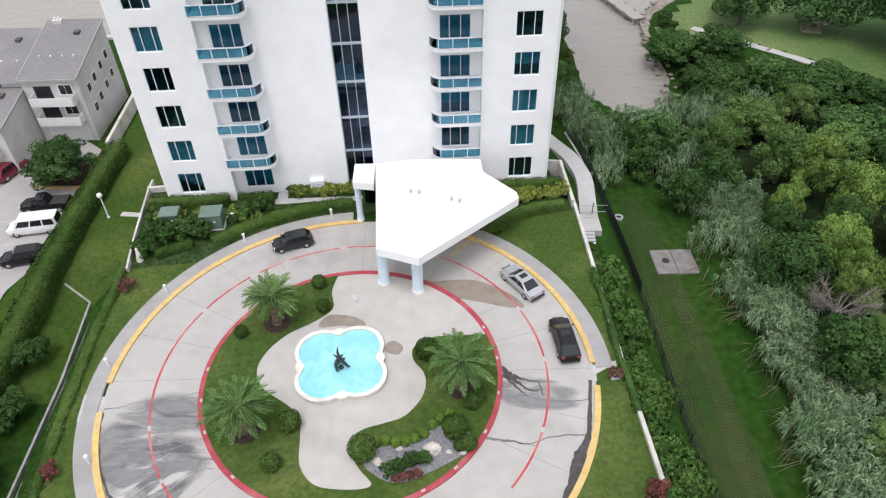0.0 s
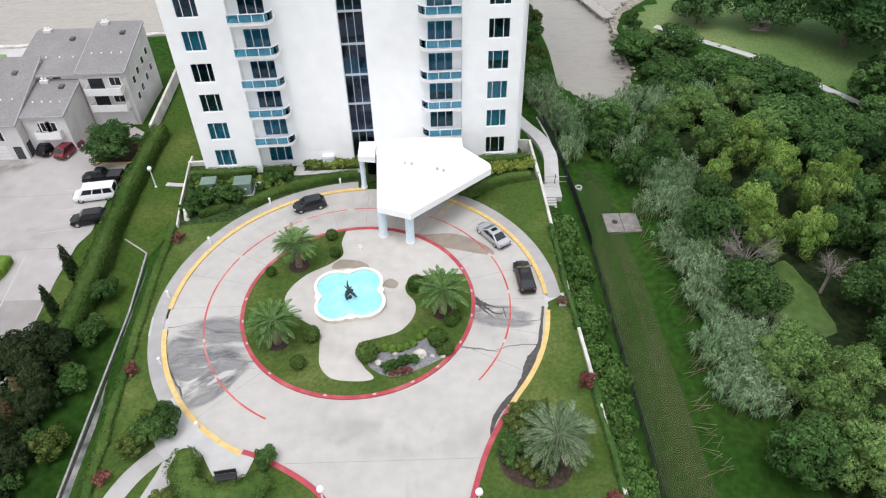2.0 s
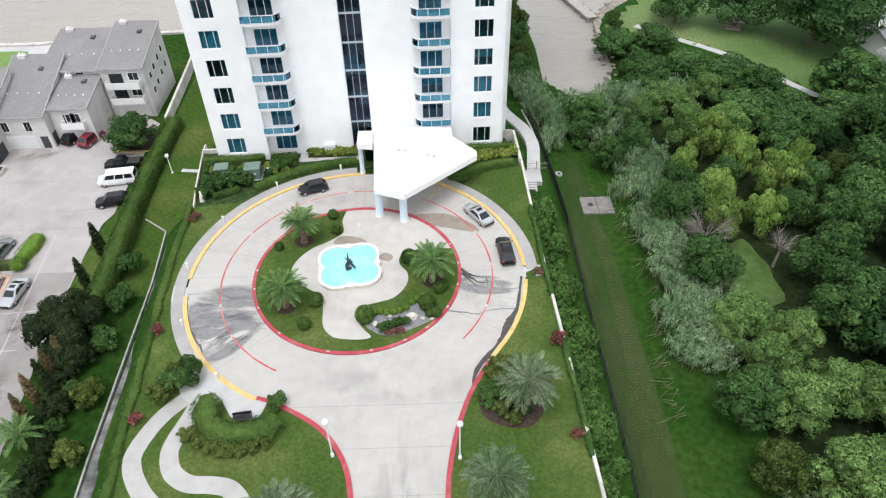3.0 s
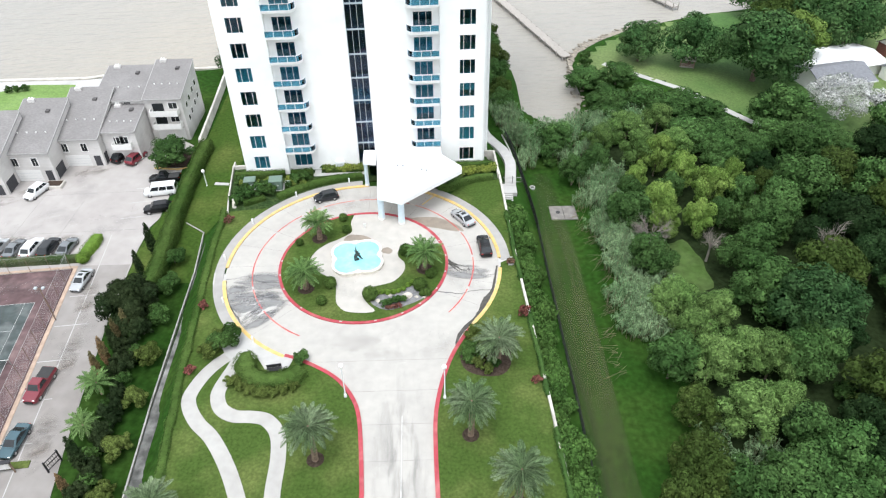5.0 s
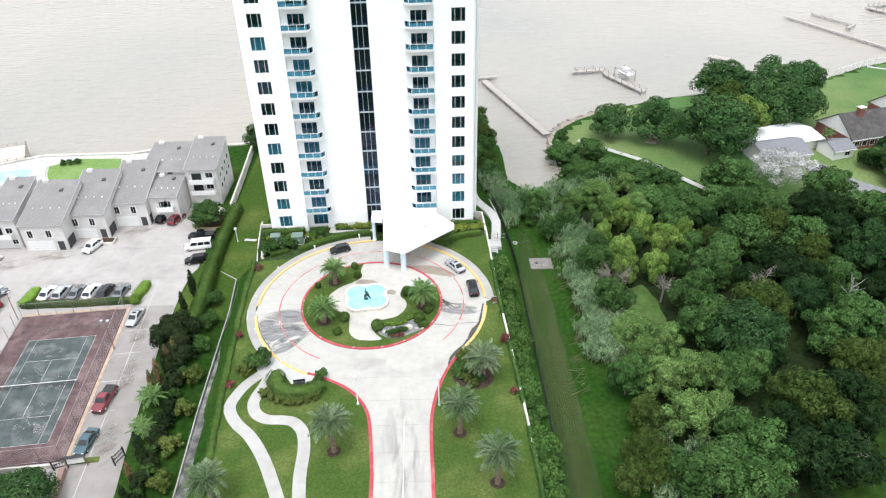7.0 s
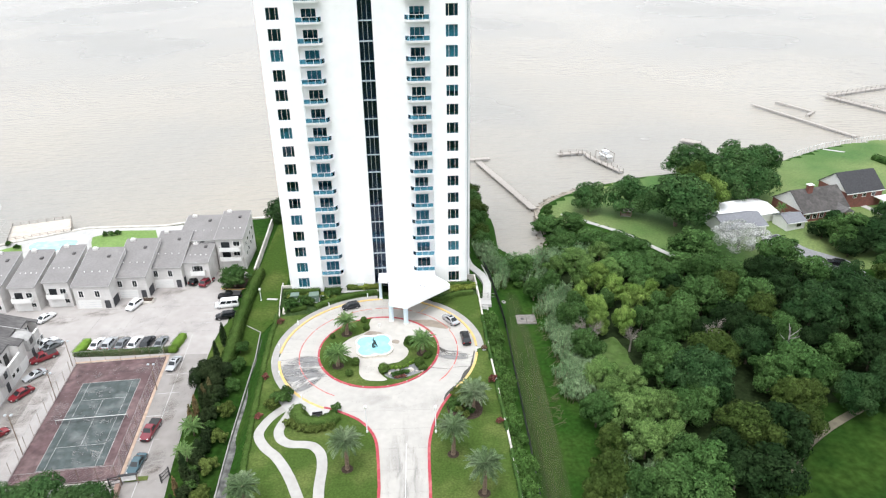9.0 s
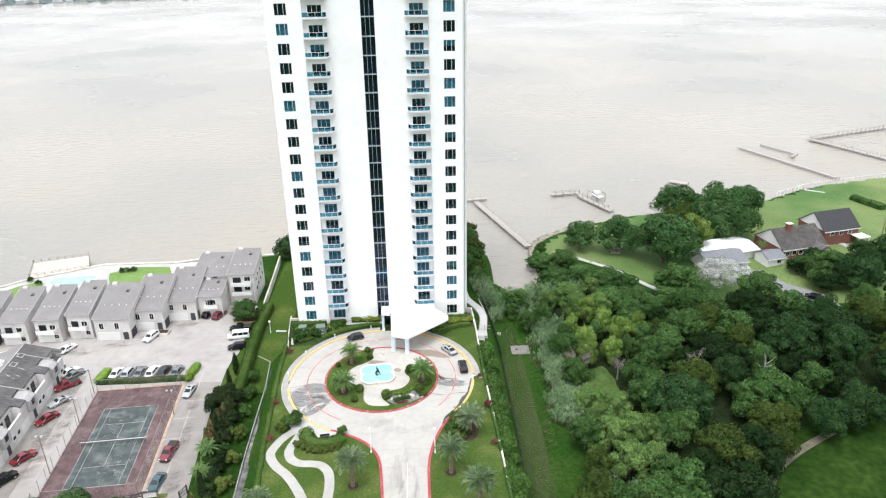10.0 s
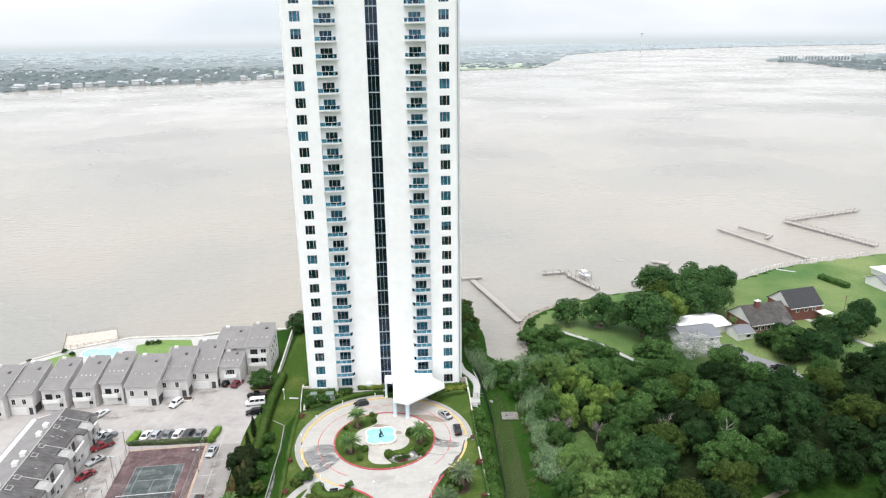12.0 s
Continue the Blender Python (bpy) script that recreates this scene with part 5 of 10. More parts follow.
# island shrubs
for x, y, s in ((-17.15, 40.1, 1.15), (-11.1, 45.9, 1.35), (-10.4, 42.9, 1.3), (-11.6, 30.7, 1.75), (-12.5, 27.3, 1.5), (-5.95, 28.1, 2.1), (0.9, 29.7, 2.0), (1.9, 28.5, 1.2), (-1.2, 37.3, 1.9), (2.3, 32.2, 1.4), (2.9, 32.9, 1.2), (1.2, 28.4, 1.0)):
    balls.put(0, x, y, 0.19, s, rnd.uniform(0, 360))
for x, y in ((-5.1, 28.9), (-4.3, 29.0), (-3.55, 28.8), (-2.8, 28.9), (-2.1, 29.15), (-1.45, 29.5), (-0.8, 30.3), (-0.2, 30.85), (0.55, 31.2), (1.25, 30.9)):
    lime_balls.put(0, x, y, 0.2, 0.68 + 0.14 * rnd.random(), rnd.uniform(0, 360))
gravel_line = smooth_line([(-5.9, 27.3), (-4.6, 28.7), (-2.4, 29.2), (-0.4, 30.3), (1.0, 30.6), (2.3, 29.0), (1.6, 28.0), (-0.8, 26.6), (-3.6, 25.7)], 4, True)
structure("gravel_bed", Geo().prism(gravel_line[::-1], 0.05, 0.205), gravel_grey, "grey gravel bed with boulders on the island", "gravel bed")
g = Geo()
for i in range(500):
    x, y = rnd.uniform(-5.2, 2.0), rnd.uniform(25.8, 30.2)
    a = [(gx_ - x, gy_ - y) for gx_, gy_ in gravel_line]
    turn_sum = sum(math.atan2(p[0] * q[1] - p[1] * q[0], p[0] * q[0] + p[1] * q[1]) for p, q in zip(a, a[1:] + a[:1]))
    if abs(turn_sum) > 3:
        s = rnd.uniform(0.05, 0.12)
        g.blob((x, y, 0.21), (s, s * 0.8, s * 0.6), 5, 3, 0.2, i)
tagged(part("gravel_stones", g, gravel_grey), "loose grey stones in the gravel bed", "gravel", kind="stuff")
for i, (x, y, s) in enumerate(((-0.85, 28.3, 0.75), (-4.8, 27.4, 0.45), (-3.3, 28.4, 0.3), (0.4, 28.0, 0.28), (-1.9, 27.4, 0.22), (1.4, 27.9, 0.25))):
    tagged(part("boulder", Geo().blob((x, y, 0.3), (s, s * 0.7, s * 0.55), 8, 5, 0.2, i), stone), "pale rounded boulder in the gravel bed", "boulder")
for i, (x, y) in enumerate(((-4.1, 26.6), (-3.4, 26.9), (-2.7, 27.1), (-2.0, 27.3), (-1.4, 27.4))):
    shrubs.put(i, x, y, 0.2, 0.42, i * 50)
for i in range(4):
    red_shrubs.put(0, -3.5 + 0.55 * i, 25.9 + 0.1 * i, 0.2, 0.55, 20 + 60 * i)

# hedges and beds before the tower
hedge("hedge", [(-30.3, 58.3), (-22.0, 58.7)], 0.66, 0.1, 1.45, hedge_leaf, "clipped green hedge under the tower windows", 1)
hedge("hedge", [(-21.0, 58.6), (-17.3, 58.9)], 0.66, 0.1, 1.45, hedge_leaf, "clipped green hedge under the tower windows", 2)
hedge("hedge", [(5.6, 59.7), (13.4, 60.1)], 0.72, 0.1, 1.45, hedge_leaf, "clipped green hedge under the tower windows", 3)
hedge("hedge", arc(CX, CY, R_WALK + 1.15, 94, 132, 28), 0.85, 0.1, 0.9, hedge_leaf, "low clipped hedge curving round the court footway", 4)
hedge("hedge", smooth_line([(4.0, 54.0), (5.7, 53.7), (7.3, 54.8), (9.1, 55.8), (10.8, 56.3), (13.2, 56.7)], 4), 0.75, 0.1, 1.1, hedge_leaf, "clipped hedge beside the canopy drive", 5)
hedge("hedge", [(-15.4, 59.75), (-8.9, 59.95)], 0.3, 0.1, 0.6, hedge_leaf, "low clipped hedge under the shrub bed", 6)
hedge("hedge", [(-27.6, 50.6), (-24.4, 52.2)], 0.6, 0.1, 0.9, hedge_leaf, "low clipped hedge at the end of the bed", 7)
canna = Kinds([tree_kind("leafy_plant", 120 + i, 0.75, 1.2, 0.0, canna_leaf, 260, (0.24, 0.09), "yellow-green broad-leaved bedding plant", "bedding plant", count=6, trunk_r=0.04) for i in range(2)])
for i in range(14):
    canna.put(i, -15.1 + 5.9 * (i % 7) / 6, 60.2 + 0.5 * (i // 7), 0.1, rnd.uniform(0.85, 1.2), rnd.uniform(0, 360))
for i in range(16):
    canna.put(i, 8.2 + 5.2 * (i % 8) / 7, 58.0 + 0.7 * (i // 8) + 0.12 * (i % 8), 0.1, rnd.uniform(0.9, 1.25), rnd.uniform(0, 360))
for i in range(16):
    canna.put(i, rnd.uniform(-29.3, -18.5), rnd.uniform(55.9, 57.3), 0.1, rnd.uniform(0.7, 1.1), rnd.uniform(0, 360))
for i, (x, y, s) in enumerate(((-25.4, 53.9, 1.05), (-24.0, 53.6, 0.9), (-27.2, 53.0, 0.85), (-28.5, 51.6, 0.9), (-28.0, 55.0, 0.7), (-20.0, 57.0, 0.75), (-18.6, 57.3, 0.8), (-21.0, 55.6, 0.55), (-29.3, 57.0, 0.7), (-28.9, 53.8, 0.7))):
    shrubs.put(i, x, y, 0.1, s, i * 77)
for i in range(3):
    shrubs.put(i, -15.8 + i * 0.2, 60.6, 0.1, 0.4, i * 40)

# clipped hedge, bush and bed by the drive
hedge("hedge", smooth_line([(-21.0, 18.0), (-20.6, 16.0), (-19.2, 14.2), (-17.0, 13.6), (-14.9, 13.9), (-13.6, 15.4)], 5), 1.25, 0.1, 1.35, hedge_leaf, "thick clipped hedge curving round a bench", 8, 70, uneven=0.13)
for i in range(13):
    f = i / 12
    round_shrubs.put(0, -22.0 + 7.8 * f, 13.9 - 2.0 * math.sin(f * 2.6) + 0.4 * (i % 2), 0.1, 0.42 + 0.12 * rnd.random(), i * 50, label="low yellow-green shrub at the foot of a hedge")
round_shrubs.put(1, -13.9, 17.2, 0.1, 0.6, 30)
for i, (x, y, s) in enumerate(((-24.6, 19.8, 0.95), (-23.3, 20.9, 0.95), (-25.7, 18.5, 0.8), (-25.2, 21.6, 0.5), (-24.4, 22.6, 0.35))):
    round_shrubs.put(1 if i < 2 else 0, x, y, 0.1, s, i * 70)
for i, (x, y, s) in enumerate(((8.8, 21.3, 0.6), (9.6, 20.2, 0.65), (8.2, 19.2, 0.6), (7.6, 17.4, 0.6), (9.2, 17.9, 0.7), (7.0, 18.4, 0.5), (8.0, 15.8, 0.5), (6.9, 16.4, 0.45), (9.0, 14.6, 0.5), (10.9, 19.6, 0.5), (7.4, 20.2, 0.55), (9.9, 15.6, 0.5), (7.9, 21.4, 0.5), (6.6, 17.4, 0.5), (10.2, 21.4, 0.5), (8.2, 18.6, 0.55), (10.0, 18.6, 0.5))):
    round_shrubs.put(i, x, y, 0.1, s, i * 61)
structure("planting_bed", Geo().prism(smooth_line([(6.2, 18.6), (9.6, 22.6), (11.8, 20.4), (12.2, 16.4), (11.0, 14.2), (8.4, 14.0), (6.2, 15.4)], 4, True)[::-1], -0.1, 0.12), mulch, "dark mulched bed round a palm", "bed")
for x, y, z in ((-29.0, 46.2, 0.0), (-28.4, 27.2, 0.05), (-27.4, 15.8, 0.05), (13.9, 34.6, 0.1), (14.6, 24.2, 0.1), (14.8, 12.8, 0.1)):
    red_shrubs.put(0, x, y, z, rnd.uniform(0.9, 1.3), rnd.uniform(0, 360))
# long low hedges at the edges of the terrace
hedge("hedge", [(float(left_edge(y)) - 0.2, float(y)) for y in np.arange(50, -30, -4.0)], 0.55, -0.6, 0.5, hedge_leaf, "trimmed hedge along the terrace edge", 9, 50, uneven=0.1)
side = Geo()
side_rows = np.concatenate([np.arange(-12, 48, 2.0), np.linspace(48, 104, 30)])
for y in side_rows:
    x0_, x1_ = float(np.interp(y, [-12, 0, 19, 30, 44, 50, 60], [-38.8, -39.6, -41.9, -42.9, -43.5, -43.0, -40.2])), float(np.interp(y, [-12, 14, 27, 38, 46.5, 52], [-31.4, -32.6, -33.0, -33.3, -34.0, -31.6]))
    for k in range(6):
        x = x0_ + (x1_ - x0_) * k / 5
        side.v.append((x, float(y), ground_at(x, y) + 0.1))
for j in range(len(side_rows) - 1):
    for k in range(5):
        side.f.append((6 * j + k, 6 * j + k + 1, 6 * j + k + 7, 6 * j + k + 6))
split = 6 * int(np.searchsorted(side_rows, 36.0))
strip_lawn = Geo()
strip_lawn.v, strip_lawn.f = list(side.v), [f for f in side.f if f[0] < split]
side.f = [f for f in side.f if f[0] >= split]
# strip green is darkened so the conifers' shade sits in the colour
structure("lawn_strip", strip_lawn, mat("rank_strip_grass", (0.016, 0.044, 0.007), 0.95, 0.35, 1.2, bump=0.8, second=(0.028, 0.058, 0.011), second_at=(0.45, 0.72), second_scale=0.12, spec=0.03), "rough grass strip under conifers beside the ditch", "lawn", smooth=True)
structure("lawn_side", side, mat("side_lawn_grass", (0.042, 0.078, 0.014), 0.9, 0.25, 2.0, bump=0.6, second=(0.082, 0.108, 0.027), second_at=(0.48, 0.72), second_scale=0.12, spec=0.04), "mown green lawn strip beside the tower and the ditch", "lawn", smooth=True)
hedge("hedge", [(-39.2, 73.5), (-39.3, 60.0), (-39.1, 50.0), (-38.5, 42.0), (-38.2, 34.0)], 1.25, -3.1, -0.55, hedge_leaf, "tall clipped hedge beside the parking area", 10, 70, (0.09, 0.055))
# hedge over the east wall, broken where the wall shows
for y0, y1 in ((-30.0, 6.0), (10.5, 25.0), (31.0, 47.0)):
    hedge("hedge", [(float(right_edge(y)) + 0.05, float(y)) for y in np.arange(y0, y1 + 0.1, 2.0)], 0.32, -0.3, 0.65, shrub_leaf, "trimmed brownish hedge over the low wall", int(y0) + 60, 50, uneven=0.14)
# shrubs tumbling over the east wall
for i in range(96):
    y = -40 + 92 * i / 95
    x = float(right_edge(y)) + rnd.uniform(0.7, 2.6)
    vines.put(i, x, y, ground_at(x, y) - 0.1, rnd.uniform(0.8, 1.3) * (1.0 if y < 50 else 0.5), rnd.uniform(0, 360), rnd.uniform(1.1, 1.6))
# strip between parking area and ditch
for i, (x, y, s) in enumerate(((-36.7, 40.4, 1.1), (-35.8, 34.6, 1.05), (-35.5, 28.4, 1.0), (-34.8, 20.8, 1.08), (-34.2, 13.7, 1.0), (-34.0, 7.0, 1.02), (-33.6, 0.8, 1.0), (-33.4, -5.5, 1.0))):
    round_shrubs.put((1, 1, 1, 0, 0, 0, 0, 0)[i], x, y, LOT, s, i * 47)
for i, (x, y, s, kind) in enumerate(((-40.6, 43.0, 1.12, 0), (-40.7, 37.4, 1.0, 0), (-39.4, 23.8, 0.95, 1), (-40.0, 20.6, 0.95, 1), (-40.4, 18.6, 0.85, 1), (-39.3, 22.2, 1.0, 0), (-37.8, 20.6, 1.05, 0), (-37.2, 4.6, 1.2, 0), (-37.8, 1.6, 0.8, 1), (-36.6, -3.0, 1.0, 0), (-38.6, 25.4, 1.0, 1))):
    cypresses.put(kind, x, y, LOT - 0.05, s, i * 40)
junipers.put(0, -39.6, 28.8, LOT, 1.02, 0, 1.05)
junipers.put(0, -38.4, 26.0, LOT, 0.66, 120)
junipers.put(0, -39.2, 32.8, LOT, 0.6, 60)
for i, (x, y, s) in enumerate(((-39.2, 15.6, 1.15), (-40.3, 16.4, 0.9), (-38.6, 9.4, 1.1), (-39.6, 10.6, 0.8))):
    palm(x, y, LOT, 1.7 * s, 2.3 * s, 22, green_fronds, "low feathery palm on the grass strip", 230 + i, 0.12)
for i in range(44):
    y = 36.0 - 40.0 * i / 43
    x = float(np.interp(y, [-5, 8, 19, 30, 36], [-35.6, -36.0, -37.2, -37.6, -38.0])) + rnd.uniform(-1.3, 0.6)
    (dark_shrubs if i % 4 else shrubs).put(i, x, y, LOT, rnd.uniform(0.6, 0.95), i * 41, rnd.uniform(0.9, 1.4))
woods.put(1, -44.5, 68.6, LOT, 0.9, 40, 0.66, "leafy tree in a bed before the townhouses")
oaks.put(0, -39.5, 107.0, WATER + 1.5, 0.85, 0, 0.95)
for i, (x, y, s) in enumerate(((-50.6, -1.8, 0.72), (-57.6, -1.2, 0.78), (-64.6, -2.4, 0.72), (-54.0, -5.6, 0.7), (-71.0, -4.5, 0.7))):
    park_oaks.put(i, x, y, LOT, s, i * 60, 0.72, "leafy green tree behind the tennis court")

# trees behind the tower and along the inlet
for i, (x, y, s) in enumerate(((17.6, 85.0, 0.55), (17.4, 90.5, 0.62), (17.0, 97.0, 0.7), (17.4, 104.0, 0.75), (16.0, 110.0, 0.8), (16.5, 117.0, 0.85), (15.0, 92.0, 0.6), (14.0, 101.0, 0.7), (19.6, 80.0, 0.4))):
    (olives if i % 2 else woods).put(i, x, y, max(ground_at(x, y), WATER + 0.4), s, i * 53)

# the wood east of the strip
def in_wood(x, y):
    if y > 60 and x < 26 + (70 - y) * 0.2:
        return False
    if y <= 60 and x < (36.0 - 0.04 * (y - 20) if y > 22 else 31.5):
        return False
    north = np.interp(x, [26, 38, 44, 49, 69, 80, 100, 112, 130, 180], [72, 78, 91, 93, 79, 74, 74, 66, 74, 84])
    if y > north:
        return False
    if 60 + 0.5 * max(0, y) < x and -12 < y < np.interp(x, [60, 70, 84, 100, 125], [8, 13, 19, 22, 16]) and x < 104:
        return False
    if 35.5 < x < 50.5 and 29 < y < 48:
        return False
    if 86 < x < 95 and 53 < y < 62:
        return False
    if 96 < x < 115 and y > 62 - (x - 96) * 0.1:
        return False
    return True


# crowns that can be told apart: x, y, half width, height
LIME_SPOTS = [(38.9, 59.5, 2, 7.49), (40.4, 52.1, 2.8, 8.83), (49.4, 53.9, 3.4, 9.7), (55.3, 58.9, 2.3, 8.06), (40, 46.2, 2.7, 8.64), (45.4, 47.1, 2.5, 8.26), (43.6, 64.8, 3.4, 9.6), (46.9, 60.2, 3, 9.02), (86.0, 107.0, 6.2, 14.5)]
PALE_SPOTS = [(41.3, 67.7, 3.8, 9.4), (47.5, 67.9, 3.8, 9.4), (37.1, 22.7, 3.2, 8.6), (38.1, 17.3, 3.5, 9), (42.9, 18.8, 3.3, 8.7), (45.8, 17, 3.6, 9.1), (39.7, 9.2, 4, 9.6), (44.3, 10.3, 3, 8.4), (41.6, 78, 4.3, 6.5)]
OLIVE_SPOTS = [(72.5, 57.3, 4.9, 10.8), (77.1, 49.5, 4, 9.6), (60, 32.4, 5.1, 11), (69.7, 20.3, 3.6, 9), (73.2, 19.6, 3.3, 8.8), (33.8, 10.1, 2.8, 8.1), (31.5, 2.6, 3.3, 8.7), (33, 0.4, 2.9, 8.2), (29.1, -1.2, 2.6, 7.8), (57, 9.4, 5.9, 11.9), (69.1, 12.8, 3.3, 8.7), (90.7, 128.6, 6.1, 10.9), (114, 60, 5.6, 9.8)]
OAK_SPOTS = [(53.7, 24, 6.2, 12.3), (87.4, 46.8, 6.4, 12.6), (97, 50.3, 6.7, 13), (99.1, 43.9, 5.4, 11.4)]
PARK_SPOTS = [(52.3, 112.5, 5.1, 10.4), (63.6, 109.4, 6.2, 12.8), (75.2, 100.6, 9.6, 17.6), (103.2, 129.6, 9.5, 16), (115.7, 138, 6.5, 12.4), (102.9, 116.5, 8.4, 14.4), (91, 136.9, 8.2, 13.5)]
DEEP_SPOTS = [(68.7, 45.2, 4.6, 10.4), (72.7, 40.8, 3.3, 8.7), (84.5, 37.2, 4, 9.6), (91.7, 31.5, 4.3, 9.9), (56.2, 20.3, 3, 8.3), (45.2, 7, 2.6, 7.8), (55.8, 0.6, 5.5, 11.5), (52.8, 6.9, 3.2, 8.6), (52.2, 1.6, 3.6, 9.1), (115, 80.5, 4.6, 7.5), (121.3, 84.9, 6.2, 11.1), (87.3, 66.3, 4.6, 9.1), (74.4, 85.4, 4.2, 6.5), (85.5, 66.9, 4.6, 8), (94.2, 65.3, 4.2, 8), (113.0, 90.5, 4, 5)]
WOOD_SPOTS = [(39.9, 86.8, 4.9, 7), (53.4, 84.5, 5.1, 7.2), (59.1, 74.1, 4.9, 7), (68, 72, 4.7, 6.8), (70.7, 66.3, 4.7, 10.5), (65.7, 54.1, 5.5, 11.4), (76.4, 54, 4.9, 10.8), (59.4, 49.3, 4.1, 9.7), (78.2, 41.8, 3.4, 8.8), (50, 37.6, 4, 9.7), (55.6, 45.1, 3.9, 9.4), (49.2, 29.7, 4.9, 10.7), (68.9, 26.3, 4.2, 9.9), (75, 28, 5.1, 11), (85.5, 32.4, 3.9, 9.5), (78, 25.7, 3.5, 9), (33.2, 17.7, 3.3, 8.7), (47.6, 88, 4.5, 6.7), (59.2, 83.1, 3.9, 6.1), (52.5, 73.9, 4.9, 7), (62.2, 68.9, 4.4, 6.6)]
WOOD_EDGE_SPOTS = [(49.3, 16.6, 3.4, 8.9), (52.7, 19.4, 3.7, 9.2), (45.3, 5.2, 3.6, 9.1), (46.7, 1.5, 4.4, 10.1), (41.2, -1.1, 4.4, 10.1), (63.7, 11.1, 4.8, 10.5), (65.3, 7.7, 2.7, 7.9), (44.6, -3.7, 4.4, 10), (36.2, -2, 3.8, 9.4), (44.6, 100.9, 4.8, 5.5), (37.4, 100.7, 4.6, 5.3), (96.8, 65.5, 4.8, 9.4), (115.5, 85.3, 6.1, 11), (74.6, 76.9, 5.4, 6.1), (78.2, 71.3, 5.4, 6), (72.5, 79.8, 5.9, 10.7)]


def grown(kinds, i, x, y, R, H, R0=TREE_R, H0=TREE_H, turn=0.0, any_kind=False):
    """Puts a tree of a given half width and height on the ground."""
    s = R / R0
    return kinds.put(i, x, y, ground_at(x, y) - 0.1, s, turn, H / H0 / s, any_kind=any_kind)


rnd = random.Random(21)
spots = []
for kinds, listed in ((limes, LIME_SPOTS), (willows, PALE_SPOTS), (olives, OLIVE_SPOTS), (oaks, OAK_SPOTS), (park_oaks, PARK_SPOTS), (deeps, DEEP_SPOTS), (woods, WOOD_SPOTS + WOOD_EDGE_SPOTS)):
    for i, (x, y, R, H) in enumerate(listed):
        spots.append((x, y, R))
        grown(deeps if kinds is woods and x > 60 and y < 24 else kinds, i, x, y, R, H, *((OAK_R, OAK_H) if kinds in (oaks, park_oaks) else (TREE_R, TREE_H)), turn=rnd.uniform(0, 360))
tries = 0
while tries < 16000 and len(spots) < 235:
    tries += 1
    x, y = rnd.uniform(26, 172), rnd.uniform(-14, 100)
    R = rnd.uniform(2.4, 3.8) if x < 62 else rnd.uniform(3.8, 6.2)
    if x > 128 and y < 30 or (x - 74.5) ** 2 + (y - 33) ** 2 < 30 or x < 62 and y < 24:
        continue
    if in_wood(x, y) and all((x - a) ** 2 + (y - b) ** 2 > (0.88 * (R + q)) ** 2 for a, b, q in spots):
        spots.append((x, y, R))
        pick = rnd.random()
        if x > 62 and pick < 0.3:
            grown(oaks, len(spots), x, y, R, 1.15 * R + 5.0, OAK_R, OAK_H, rnd.uniform(0, 360))
        else:
            grown((woods if pick < 0.6 else willows) if x < 50 and y > 26 else deeps if pick < (0.85 if x > 75 and y < 60 else 0.35) else woods if pick < 0.95 else olives, len(spots), x, y, R, 1.2 * R + 4.2, turn=rnd.uniform(0, 360))
for i in range(120):
    x, y = rnd.uniform(38, 120), rnd.uniform(-8, 72)
    if in_wood(x, y) and x > 52:
        shrubs.put(i, x, y, ground_at(x, y), rnd.uniform(0.9, 1.7), rnd.uniform(0, 360), label="dark undergrowth shrub in the wood")
for i in range(74):
    y = rnd.uniform(25, 64)
    x = float(np.interp(y, [25, 34, 43, 56, 64], [28.6, 30.2, 31.0, 28.6, 29.5])) + rnd.uniform(0.0, 6.6 if y > 30 else 5.0)
    reeds.put(i, x, y, ground_at(x, y), rnd.uniform(0.75, 1.1), rnd.uniform(0, 360))
for i in range(12):
    x, y = rnd.uniform(34, 42), rnd.uniform(-3, 6)
    reeds.put(i, x, y, ground_at(x, y), rnd.uniform(0.8, 1.1), rnd.uniform(0, 360))
# dry canes fallen over the edge of the mown strip
for i in range(10):
    y = 18.0 + 3.9 * i + rnd.uniform(-0.8, 0.8)
    x = float(np.interp(y, [18, 25, 34, 43, 56], [26.6, 26.8, 28.6, 29.2, 26.9])) + rnd.uniform(-0.4, 0.5)
    g = Geo()
    for k in range(11):
        a, ln = math.pi + rnd.uniform(-0.9, 0.9), rnd.uniform(0.7, 2.2)
        bx, by = x + rnd.uniform(-0.2, 1.0), y + rnd.uniform(-1.1, 1.1)
        z = ground_at(bx, by) + 0.12
        g.tube([(bx, by, z + rnd.uniform(0.3, 1.1)), (bx + 0.5 * ln * math.cos(a), by + 0.5 * ln * math.sin(a), z + 0.35), (bx + ln * math.cos(a), by + ln * math.sin(a), z)], [0.03, 0.025, 0.01], 3, False)
    tagged(part("fallen_reeds", g, dry_reed), "dry straw-coloured canes fallen onto the mown grass", "fallen reeds", "reeds along the wood")
for i in range(60):
    x = rnd.uniform(20, 48)
    y = 71 + (x - 24) * 0.42 + rnd.uniform(-3, 9)
    if ground_at(x, y) > WATER + 0.3:
        (reeds if rnd.random() < 0.35 else vines if rnd.random() < 0.5 else shrubs).put(i, x, y, ground_at(x, y), rnd.uniform(0.8, 1.2), rnd.uniform(0, 360))
floor_line = [(26.5, 70), (36.0, 62), (35.5, 20), (36.5, -20), (58, -20), (58, 10), (66, 17), (82, 24), (100, 27), (128, 23), (172, 30), (172, 84), (130, 73), (112, 64), (98, 72), (80, 73), (70, 78), (52, 98), (44, 97), (38, 84)]
ff = Geo()


